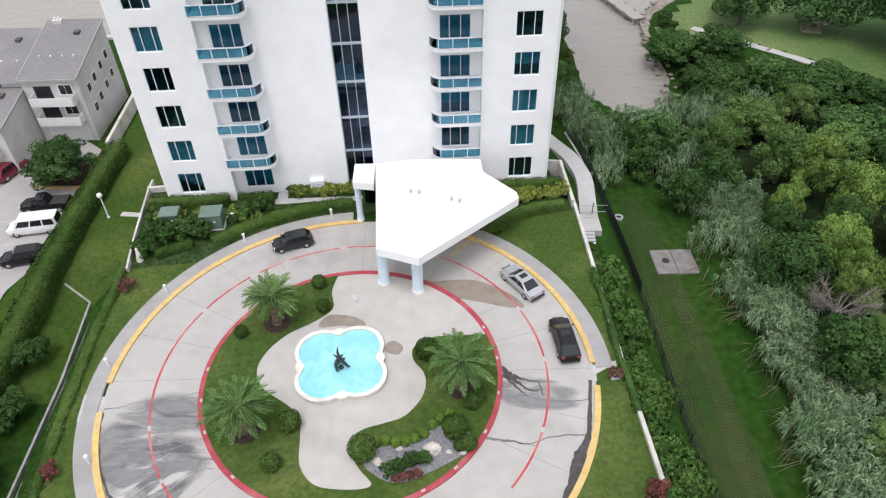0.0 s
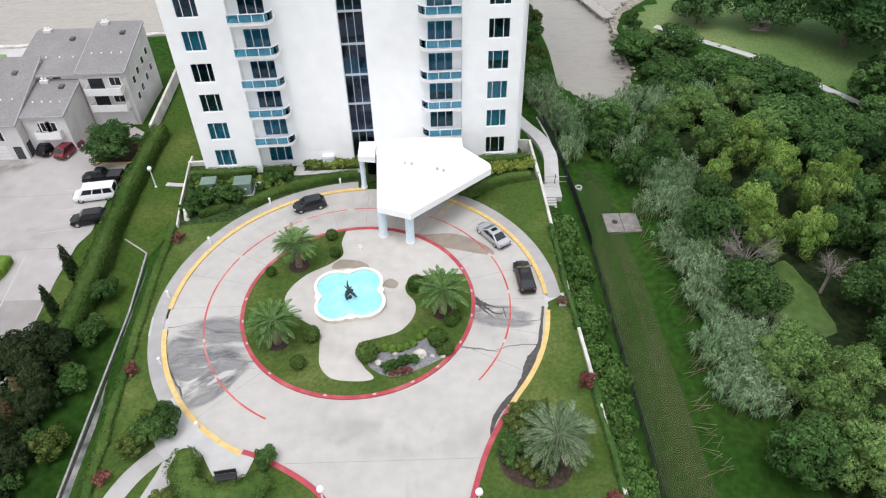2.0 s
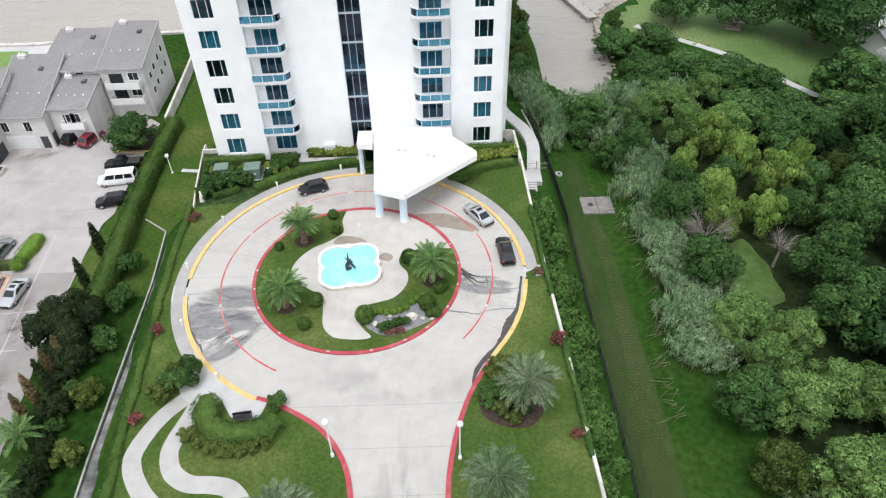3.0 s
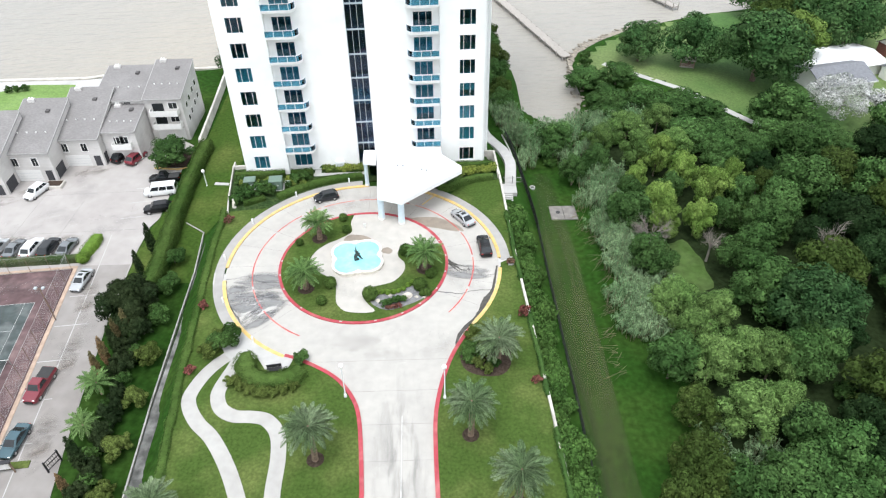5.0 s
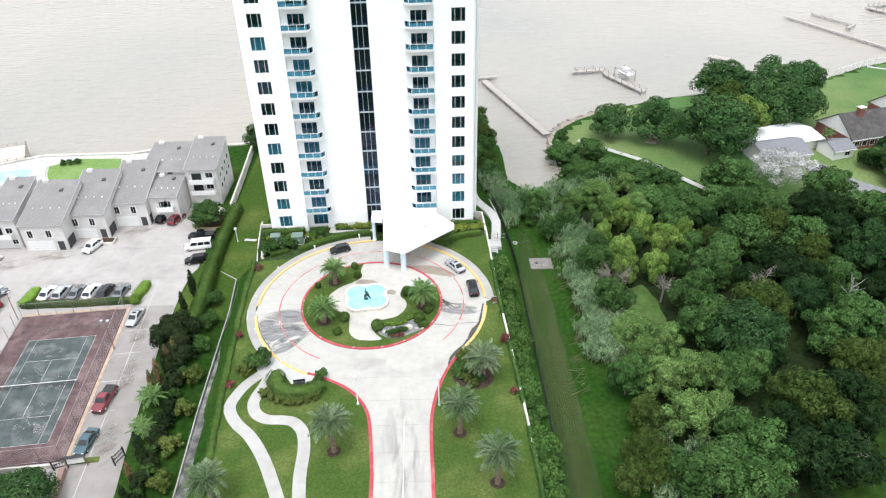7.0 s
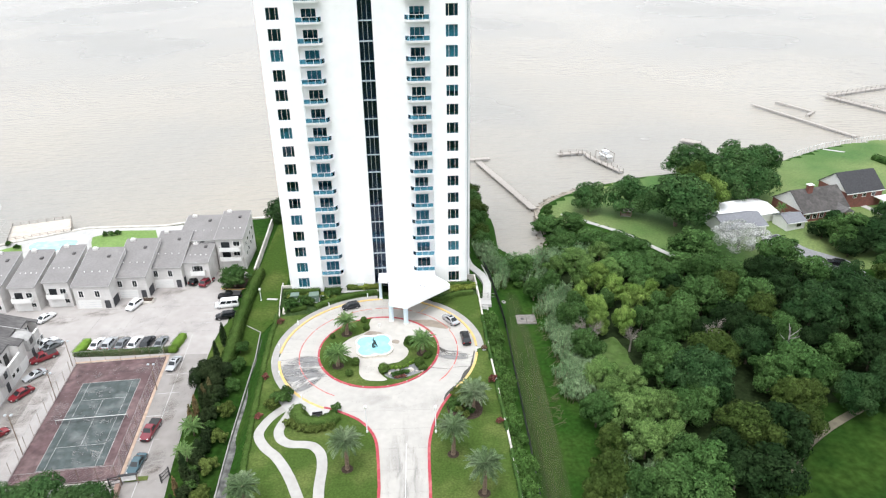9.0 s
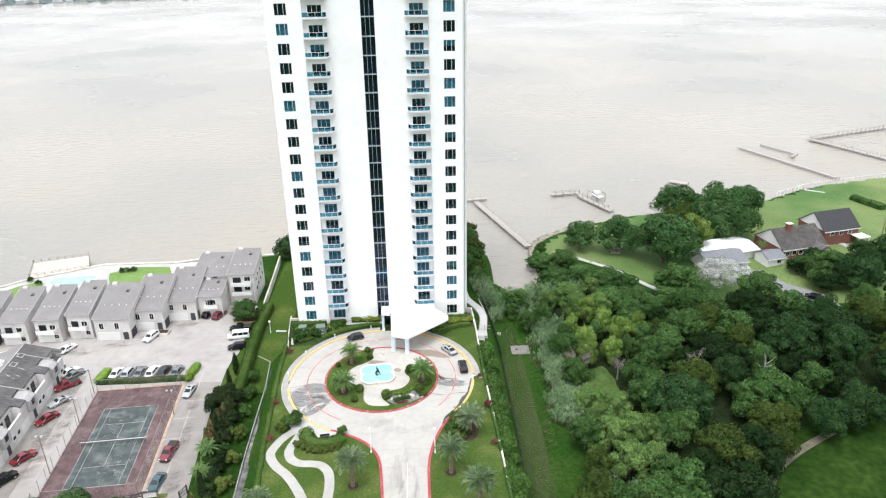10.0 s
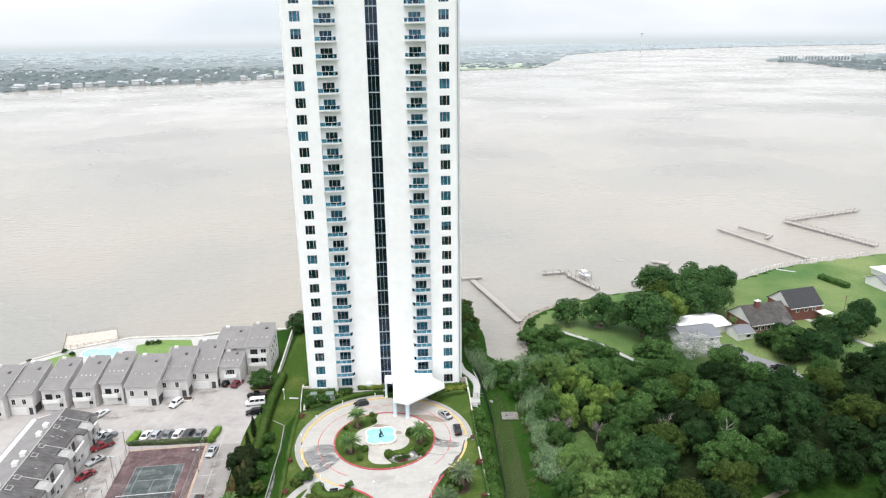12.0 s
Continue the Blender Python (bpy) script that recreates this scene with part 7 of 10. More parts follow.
street_lamp(-8.0, 11.5, 0.1, 5.2, "tall white globe lamp beside the red kerb")
street_lamp(3.75, 10.9, 0.1, 5.2, "tall white globe lamp beside the red kerb")
street_lamp(-36.4, 60.4, -2.7, 3.0, "white globe lamp on the side lawn")
structure("lamp_pad", Geo().box(-37.0, 58.9, -3.0, -35.9, 59.7, -2.56), walk_conc, "small concrete pad by the lamp", "pad")
box = thing("utility_box", (-33.8, 60.6, -2.65, 0, 0, -8), "long pale grey flat utility cover on the grass", "utility box")
part("body", Geo().soft_box(-1.3, -0.35, -0.1, 1.3, 0.35, 0.4, 0.05), walk_conc, box)
part("leg", Geo().box(-1.2, -0.3, -0.3, -1.0, 0.3, 0.0), metal_white, box)

green_box = mat("green_painted_steel", (0.13, 0.19, 0.15), 0.5, 0.12, 2)
for x, y, s in ((-27.4, 55.9, 0.95), (-23.0, 55.5, 1.08)):
    tr = thing("transformer_box", (x, y, 0.1, 0, 0, 4), "green steel transformer cabinet among shrubs", "transformer box", "transformers in the bed")
    part("body", Geo().soft_box(-0.95 * s, -0.8 * s, 0, 0.95 * s, 0.8 * s, 1.55 * s, 0.05), green_box, tr)
    part("lid", Geo().soft_box(-1.02 * s, -0.87 * s, 1.5 * s, 1.02 * s, 0.87 * s, 1.68 * s, 0.05), green_box, tr)
    part("plinth", Geo().box(-1.15 * s, -1.0 * s, -0.2, 1.15 * s, 1.0 * s, 0.06), walk_conc, tr)
    part("label_plate", Geo().box(0.2 * s, -0.815 * s, 0.8 * s, 0.42 * s, -0.8 * s, 1.0 * s), white_paint, tr)
for x, y in ((-25.4, 55.4), (-21.2, 55.9)):
    ac = thing("meter_box", (x, y, 0.1), "small white service box among shrubs", "meter box")
    part("body", Geo().soft_box(-0.35, -0.25, 0, 0.35, 0.25, 0.85, 0.04), metal_white, ac)
    part("lid", Geo().soft_box(-0.38, -0.28, 0.85, 0.38, 0.28, 0.92, 0.03), metal_white, ac)
vent = thing("vent_box", (-12.8, 60.65, 0.1, 0, 0, 2.3), "white louvred vent box against the tower wall", "vent box")
part("body", Geo().soft_box(-0.75, -0.4, 0, 0.75, 0.4, 1.7, 0.05), metal_white, vent)
for i in range(5):
    part("slat", Geo().box(-0.6, -0.43, 0.4 + 0.2 * i, 0.6, -0.4, 0.5 + 0.2 * i), metal_grey, vent)
figure = Geo().tube([(0, 0, 0), (0, 0, 0.4)], [0.35, 0.3], 10).tube([(0, 0, 0.4), (0.05, 0, 0.9), (0, 0.05, 1.25)], [0.3, 0.24, 0.14], 9).blob((0, 0.05, 1.4), (0.15, 0.15, 0.18), 8, 6, 0.05)
fig = tagged(part("statue", figure, coping_mat), "small white garden statue by the planter wall", "statue")
fig.matrix_basis = pose(-29.0, 50.2, 0.1)

bench = thing("bench", (-17.0, 15.6, 0.14, 0, 0, 8), "dark slatted bench in front of the curved hedge", "bench")
for i in range(4):
    part("slat", Geo().box(-0.9, -0.3 + 0.16 * i, 0.42, 0.9, -0.17 + 0.16 * i, 0.47), black_metal, bench)
for x in (-0.8, 0.8):
    part("leg", Geo().box(x - 0.04, -0.3, 0, x + 0.04, 0.3, 0.42), black_metal, bench)
part("backrest", Geo().box(-0.9, 0.3, 0.5, 0.9, 0.36, 0.95), black_metal, bench)

# garden path gate, steps and black fence east of the terrace
fence = thing("fence", (0, 0, 0), "black metal picket fence with a low kerb along the strip", "fence")
fl = [(17.0, 76.0), (18.4, 68.0), (19.3, 60.0), (19.8, 54.0), (20.1, 48.5)]
fpts = smooth_line(fl, 10)
for i, (x, y) in enumerate(fpts[::2]):
    z = ground_at(x, y)
    part("post", Geo().box(x - 0.04, y - 0.04, z - 0.2, x + 0.04, y + 0.04, z + 1.7), black_metal, fence)
picket = Geo().box(-0.015, -0.015, 0.1, 0.015, 0.015, 1.65).mesh("picket")
picket.materials.append(black_metal)
for a, b in zip(fpts[:-1:2], fpts[2::2]):
    za, zb = ground_at(*a), ground_at(*b)
    for h in (0.3, 1.5):
        part("rail", Geo().tube([(a[0], a[1], za + h), (b[0], b[1], zb + h)], 0.03, 4), black_metal, fence)
    for k in range(1, 13):
        f = k / 13
        part("picket", picket, None, fence).location = (a[0] + (b[0] - a[0]) * f, a[1] + (b[1] - a[1]) * f, za + (zb - za) * f)
# black posts and rails carry a dark line on beside the shrubs
rail_line = thing("fence", (0, 0, 0), "low black rail fence behind shrubs along the strip", "fence")
spots = [(20.1 - 0.006 * (48.5 - y), float(y)) for y in np.arange(48.5, -40, -2.9)]
for i, (x, y) in enumerate(spots):
    z = ground_at(x, y)
    part("post", Geo().box(x - 0.05, y - 0.05, z - 0.2, x + 0.05, y + 0.05, z + 1.35), black_metal, rail_line)
    if i:
        x0, y0 = spots[i - 1]
        for h in (0.3, 0.75, 1.25):
            part("rail", Geo().tube([(x0, y0, ground_at(x0, y0) + h), (x, y, z + h)], 0.05, 4), black_metal, rail_line)
structure("fence_kerb", Geo().add([p for q in fpts for p in ((q[0] - 0.45, q[1], ground_at(*q) + 0.25), (q[0] - 0.25, q[1], ground_at(*q) + 0.25), (q[0] - 0.25, q[1], ground_at(*q) - 0.6), (q[0] - 0.45, q[1], ground_at(*q) - 0.6))],
          [(4 * i + j, 4 * i + (j + 1) % 4, 4 * i + 4 + (j + 1) % 4, 4 * i + 4 + j) for i in range(len(fpts) - 1) for j in range(4)]), walk_conc, "low concrete kerb under a fence", "kerb")
gate = thing("metal_gate", (15.2, 58.4, -2.2), "black metal gate and railing on the landing", "gate")
for x in (0.0, 1.6, 3.2):
    part("post", Geo().box(x - 0.04, -0.04, 0, x + 0.04, 0.04, 1.5), black_metal, gate)
part("rail", Geo().box(0, -0.025, 1.1, 3.2, 0.025, 1.16), steel, gate)
part("rail", Geo().box(0, -0.025, 0.25, 3.2, 0.025, 0.3), steel, gate)
structure("landing", Geo().box(14.6, 55.6, -4, 17.4, 58.4, -2.25), walk_conc, "concrete landing beside the planter wall", "landing")
for i in range(6):
    structure("steps", Geo().box(15.2, 55.6 - 0.34 * (i + 1), -5, 16.6, 55.6 - 0.34 * i, -2.42 - 0.17 * i), walk_conc, "concrete steps beside the planter wall", "steps")
tank = thing("cable_reel", (20.9, 61.6, STRIP + 0.2), "round pale concrete pipe cap in the grass", "pipe cap")
part("ring", Geo().ring(0, 0, 0.32, 0.5, -0.3, 0.3, n=20), walk_conc, tank)
part("core", Geo().tube([(0, 0, -0.3), (0, 0, 0.2)], 0.32, 16), black_metal, tank)


# ---- cars ----
tyre_mat = mat("tyre_rubber", (0.02, 0.02, 0.02), 0.85, 0.2, 6)
rim_mat = mat("alloy_rim", (0.5, 0.5, 0.5), 0.35, 0.1, 6, metal=0.8)
car_glass = mat("dark_car_glass", (0.015, 0.018, 0.02), 0.06, 0.1, 3)
lamp_clear = mat("headlamp_lens", (0.7, 0.7, 0.7), 0.15, 0.05, 4)
lamp_red = mat("tail_lamp_lens", (0.4, 0.02, 0.02), 0.2, 0.1, 4)
under_mat = mat("dark_plastic", (0.03, 0.03, 0.03), 0.8, 0.1, 3)
paints = {}


def paint(colour):
    if colour not in paints:
        rgb = {"white": (0.75, 0.75, 0.75), "silver": (0.42, 0.43, 0.44), "grey": (0.16, 0.17, 0.18), "dark": (0.025, 0.027, 0.03), "black": (0.006, 0.006, 0.007), "red": (0.18, 0.012, 0.018), "maroon": (0.16, 0.015, 0.025), "teal": (0.05, 0.1, 0.12), "blue_grey": (0.1, 0.13, 0.16)}[colour]
        m = mat(colour + "_car_paint", rgb, 0.22, 0.04, 2, metal=0.3 if colour in ("silver", "grey", "teal", "blue_grey") else 0.0)
        m.node_tree.nodes["Principled BSDF"].inputs["Coat Weight"].default_value = 0.35 if colour in ("black", "dark") else 0.6
        if colour in ("black", "dark"):
            m.node_tree.nodes["Principled BSDF"].inputs["Specular IOR Level"].default_value = 0.2
        paints[colour] = m
    return paints[colour]


# length, width, height, belt, bonnet height, nose, cabin (base front, roof front, roof back, base back as shares from the front), tail height
SHAPES = {
    "sedan": (4.75, 1.82, 1.45, 0.92, 0.84, 0.66, (0.25, 0.43, 0.67, 0.87), 0.95),
    "hatch": (3.95, 1.70, 1.50, 0.95, 0.92, 0.72, (0.22, 0.38, 0.86, 0.97), 1.0),
    "suv": (4.75, 1.90, 1.70, 1.08, 1.02, 0.84, (0.24, 0.38, 0.83, 0.965), 1.1),
    "estate": (4.8, 1.86, 1.5, 0.96, 0.88, 0.7, (0.23, 0.42, 0.8, 0.98), 1.0),
    "coupe": (4.5, 1.85, 1.30, 0.86, 0.80, 0.6, (0.33, 0.5, 0.68, 0.86), 0.9),
    "van": (5.6, 2.0, 2.1, 1.2, 1.12, 0.95, (0.16, 0.27, 0.97, 0.995), 1.25),
    "pickup": (5.5, 1.95, 1.82, 1.12, 1.08, 0.9, (0.25, 0.36, 0.56, 0.62), 1.12),
}


def car(shape, colour, x, y, z, heading, label, bed_cover=None):
    L, W, H, belt, bonnet, nose, (c0, c1, c2, c3), tail = SHAPES[shape]
    c = thing("car" if shape not in ("van", "pickup") else {"van": "van", "pickup": "pickup_truck"}[shape], (x, y, z, 0, 0, heading), label, {"van": "van", "pickup": "pickup truck"}.get(shape, "car"), "parked cars")
    p = paint(colour)
    fx = lambda s: L / 2 - s * L
    st = [(0.0, nose * 0.72, 0.6), (0.012, nose * 0.92, 0.74), (0.035, nose, 0.86), (0.09, bonnet - 0.09, 0.96), (0.16, bonnet - 0.03, 0.99), (c0, bonnet, 1.0), (c1, belt, 1.0), (0.5 * (c1 + c2), belt, 1.0), (c2, belt + 0.02, 1.0), (min(c3, 0.95), tail, 0.98), (0.972, tail - 0.03, 0.94), (0.99, tail - 0.1, 0.86), (1.0, tail * 0.68, 0.76)]
    if shape == "pickup":
        st = st[:8] + [(c3, belt, 1.0), (0.66, belt, 1.0), (0.985, tail, 0.97), (1.0, tail * 0.7, 0.95)]
    g, rows = Geo(), []
    for s, top, w in st:
        hw = W / 2 * w
        low = 0.3 if 0.02 < s < 0.98 else 0.38
        rows.append([(fx(s), -hw * 0.93, low), (fx(s), -hw, low + 0.22), (fx(s), -hw, top - 0.2), (fx(s), -hw * 0.93, top - 0.04), (fx(s), -hw * 0.6, top), (fx(s), hw * 0.6, top), (fx(s), hw * 0.93, top - 0.04), (fx(s), hw, top - 0.2), (fx(s), hw, low + 0.22), (fx(s), hw * 0.93, low)])
    k = 10
    pts = [q for r in rows for q in r]
    fs = [(i * k + j, i * k + (j + 1) % k, (i + 1) * k + (j + 1) % k, (i + 1) * k + j) for i in range(len(rows) - 1) for j in range(k)]
    fs += [tuple(range(k))[::-1], tuple(range(k * (len(rows) - 1), k * len(rows)))]
    body = part("body", g.add(pts, fs), p, c, smooth=True)
    body.data.set_sharp_from_angle(angle=radians(38))
    hb, hr = W / 2 * 0.93, W / 2 * (0.74 if shape != "van" else 0.84)
    zb, zr = belt - 0.05, H - 0.05
    base = [(fx(c0), hb * 0.9), (fx(c0 + 0.03), hb), (fx(c3 - 0.02), hb), (fx(c3), hb * 0.92)]
    roof = [(fx(c1), hr * 0.92), (fx(c1 + 0.04), hr), (fx(c2 - 0.03), hr), (fx(c2), hr * 0.94)]
    ring = lambda q, zz: [(a, b, zz) for a, b in q] + [(a, -b, zz) for a, b in reversed(q)]
    B, R = ring(base, zb), ring(roof, zr)
    g = Geo().add(B + R, [(i, (i + 1) % 8, 8 + (i + 1) % 8, 8 + i) for i in range(8)])
    part("cabin", g, p, c)
    mid_x = (fx(c1) + fx(c2)) / 2
    top = [(mid_x + (a - mid_x) * 0.9, b * 0.78, zr + 0.055) for a, b, _ in R]
    part("roof", Geo().add(R + top, [(i, (i + 1) % 8, 8 + (i + 1) % 8, 8 + i) for i in range(8)] + [tuple(range(8, 16))]), p, c)

    def pane(name, a, b, d, e, lift=0.012):
        q = [Vector(v) for v in (a, b, d, e)]
        nrm = (q[1] - q[0]).cross(q[3] - q[0]).normalized()
        m = sum(q, Vector()) / 4
        if nrm.dot(m - Vector((0, 0, zb))) < 0:
            nrm = -nrm
        q2 = [v + nrm * lift for v in q]
        part(name, Geo().add(list(q) + q2, [(4, 5, 6, 7), (0, 1, 5, 4), (1, 2, 6, 5), (2, 3, 7, 6), (3, 0, 4, 7)]), car_glass, c, "dark glass")

    def mixp(a, b, t):
        return tuple(a[i] + (b[i] - a[i]) * t for i in range(3))
    # ends and sides, set in from the corners
    for name, i, j in (("windscreen", 7, 0), ("rear_window", 3, 4)):
        pane(name, mixp(mixp(B[i], B[j], 0.06), mixp(R[i], R[j], 0.06), 0.1), mixp(mixp(B[i], B[j], 0.94), mixp(R[i], R[j], 0.94), 0.1), mixp(mixp(B[i], B[j], 0.94), mixp(R[i], R[j], 0.94), 0.92), mixp(mixp(B[i], B[j], 0.06), mixp(R[i], R[j], 0.06), 0.92))
    cuts = [(0.03, 0.48), (0.52, 0.97)] if shape not in ("suv", "van", "estate") else [(0.03, 0.34), (0.38, 0.66), (0.7, 0.97)]
    for i, j in ((1, 2), (6, 5)):
        for a, b in cuts:
            lo = lambda t: mixp(mixp(B[i], B[j], t), mixp(R[i], R[j], t), 0.14)
            hi = lambda t: mixp(mixp(B[i], B[j], t), mixp(R[i], R[j], t), 0.9)
            pane("side_window", lo(a), lo(b), hi(b), hi(a))
    wheel_r = 0.33 if shape in ("sedan", "hatch", "coupe", "estate") else 0.38
    for sx in (fx(0.19), fx(0.81)):
        for sy in (-1, 1):
            yy = sy * (W / 2 - 0.13)
            wheel = part("wheel", Geo().tube([(sx, yy - 0.12, wheel_r), (sx, yy + 0.12, wheel_r)], wheel_r, 16), tyre_mat, c)
            part("rim", Geo().tube([(sx, yy + sy * 0.05, wheel_r), (sx, yy + sy * 0.135, wheel_r)], [wheel_r * 0.62, wheel_r * 0.55], 12), rim_mat, wheel)
    for sy in (-1, 1):
        part("headlight", Geo().soft_box(fx(0.05), sy * W * 0.32 - 0.15, nose - 0.17, fx(0.016), sy * W * 0.32 + 0.15, nose - 0.01, 0.03), lamp_clear, c, "clear lens")
        part("tail_light", Geo().soft_box(fx(0.996), sy * W * 0.34 - 0.14, tail - 0.3, fx(0.97), sy * W * 0.34 + 0.14, tail - 0.1, 0.03), lamp_red, c, "red lens")
        part("mirror", Geo().blob((fx(c0 + 0.05), sy * (W / 2 + 0.06), belt + 0.02), (0.09, 0.12, 0.08), 8, 5, 0.0), p, c)
    part("bumper", Geo().soft_box(fx(0.99), -W * 0.42, 0.32, fx(1.01), W * 0.42, 0.5, 0.03), under_mat, c)
    part("grille", Geo().soft_box(fx(0.004), -W * 0.26, 0.42, fx(-0.004), W * 0.26, nose - 0.12, 0.02), under_mat, c)
    if shape == "pickup":
        part("bed", Geo().box(fx(0.97), -W * 0.43, belt - 0.02, fx(0.645), W * 0.43, belt + 0.02 + (0.02 if bed_cover else -0.005)), bed_cover or under_mat, c, "dark load bed")
    if shape == "estate" or colour == "silver" and shape == "sedan":
        part("sunroof", Geo().box(fx(c1 + 0.17), -hr * 0.55, zr + 0.045, fx(c1 + 0.06), hr * 0.55, zr + 0.058), car_glass, c, "dark glass panel")
    return c


car("hatch", "dark", -14.4, 51.9, 0.0, 198, "small dark grey hatchback on the court paving")
car("sedan", "silver", 7.55, 45.4, 0.0, 123, "silver saloon car beside the yellow kerb")
car("estate", "black", 10.4, 38.4, 0.0, 95, "black estate car beside the yellow kerb")
for x, col, shp in ((-68.2, "white", "sedan"), (-65.5, "silver", "suv"), (-62.8, "grey", "sedan"), (-60.0, "white", "suv"), (-57.4, "dark", "suv"), (-54.6, "grey", "sedan")):
    car(shp, col, x, 44.6, LOT, 84, col + " car parked nose to the hedge row")
car("sedan", "silver", -49.4, 36.7, LOT, -96, "silver car parked by the tennis court fence")
car("pickup", "maroon", -47.2, 16.8, LOT, -96, "maroon pickup truck with a dark bed cover", under_mat)
car("sedan", "teal", -46.7, 8.6, LOT, -96, "dark teal saloon parked by the court fence")
car("van", "white", -44.2, 59.4, LOT, 188, "long white passenger van by the tall hedge")
car("pickup", "black", -44.6, 63.4, LOT, 184, "black pickup truck by the tall hedge", under_mat)
car("suv", "black", -43.2, 54.4, LOT, 192, "black minivan by the tall hedge")
car("suv", "black", -54.7, 71.4, LOT, 68, "black car under the town house wall")
car("suv", "maroon", -51.9, 70.6, LOT, 70, "dark red car under the town house wall")
car("suv", "white", -66.0, 60.2, LOT, 252, "white car before the garages")
car("pickup", "red", -77.4, 40.2, LOT, 222, "red pickup truck by the balcony house", under_mat)
car("coupe", "silver", -76.4, 34.2, LOT, 236, "silver coupe by the balcony house")
car("sedan", "red", -76.0, 28.3, LOT, 238, "red car by the balcony house")
car("sedan", "grey", -77.6, 44.4, LOT, 60, "grey car by the balcony house")
car("sedan", "red", -74.6, 16.6, LOT, 56, "red car by the balcony house")
car("suv", "black", -75.0, 10.6, LOT, 56, "black car by the balcony house")
car("sedan", "white", -79.3, 45.6, LOT, 60, "white car by the balcony house")
car("sedan", "white", -84.4, 55.8, LOT, 66, "white car beside the town houses")


# ---- town houses by the lake ----
siding = mat("pale_grey_siding", (0.6, 0.58, 0.562), 0.85, 0.06, 1.0, bump=0.2, streak=(0.3, 0.3, 9), second=(0.48, 0.46, 0.44), second_scale=0.3)
shingle = mat("grey_shingle", (0.2, 0.19, 0.186), 0.95, 0.14, 2.5, bump=0.5, streak=(1, 2, 1), second=(0.225, 0.215, 0.21), second_scale=0.3)
dark_shingle = mat("dark_grey_shingle", (0.0963, 0.0909, 0.09), 0.95, 0.3, 1.2, bump=0.5, streak=(0.5, 3, 1), second=(0.135, 0.129, 0.126), second_scale=0.3, spec=0.2)
edge_grey = mat("weathered_grey_trim", (0.36, 0.35, 0.34), 0.8, 0.12, 1.5)
trim_white = mat("white_trim", (0.74, 0.73, 0.71), 0.7, 0.05, 2)
garage_white = mat("white_garage_door", (0.7, 0.69, 0.67), 0.7, 0.05, 1, streak=(1, 1, 10))
# flat panels of this dark tone paint the shade of open entries
house_dark = mat("dark_interior", (0.05, 0.05, 0.055), 0.9, 0.2, 1)
brick_red = mat("red_brick", (0.2, 0.085, 0.068), 0.9, 0.25, 4, bump=0.4, second=(0.16, 0.078, 0.066), second_scale=0.8, spec=0.2)


def house_window(parent, x, y, z, w, h, name="window", facing="south"):
    """A framed window standing proud of a wall that faces -y, or +x."""
    turn = {"south": 0, "east": 90}[facing]
    wnd = part(name, Geo().box(-w / 2 - 0.15, -0.05, -h / 2 - 0.15, w / 2 + 0.15, 0.0, h / 2 + 0.15), trim_white, parent)
    wnd.matrix_basis = pose(x, y, z, 0, 0, turn)
    for a, b in ((-w / 2, -0.03), (0.03, w / 2)):
        part("pane", Geo().box(a, -0.065, -h / 2, b, -0.05, h / 2), car_glass, wnd, "dark glass")
    return wnd


def balcony_box(parent, x0, x1, y, z, depth=1.3):
    b = part("balcony", Geo().box(x0, y - depth, z - 0.2, x1, y, z), trim_white, parent)
    part("rail_panel", Geo().box(x0, y - depth, z, x1, y - depth + 0.08, z + 0.95), trim_white, b)
    part("rail_panel", Geo().box(x0, y - depth + 0.08, z, x0 + 0.08, y, z + 0.95), trim_white, b)
    part("rail_panel", Geo().box(x1 - 0.08, y - depth + 0.08, z, x1, y, z + 0.95), trim_white, b)
    part("door", Geo().box(x0 + 0.35, y - 0.05, z + 0.02, x0 + 0.35 + (x1 - x0) * 0.4, y - 0.01, z + 1.9), car_glass, b, "dark glass door")
    return b


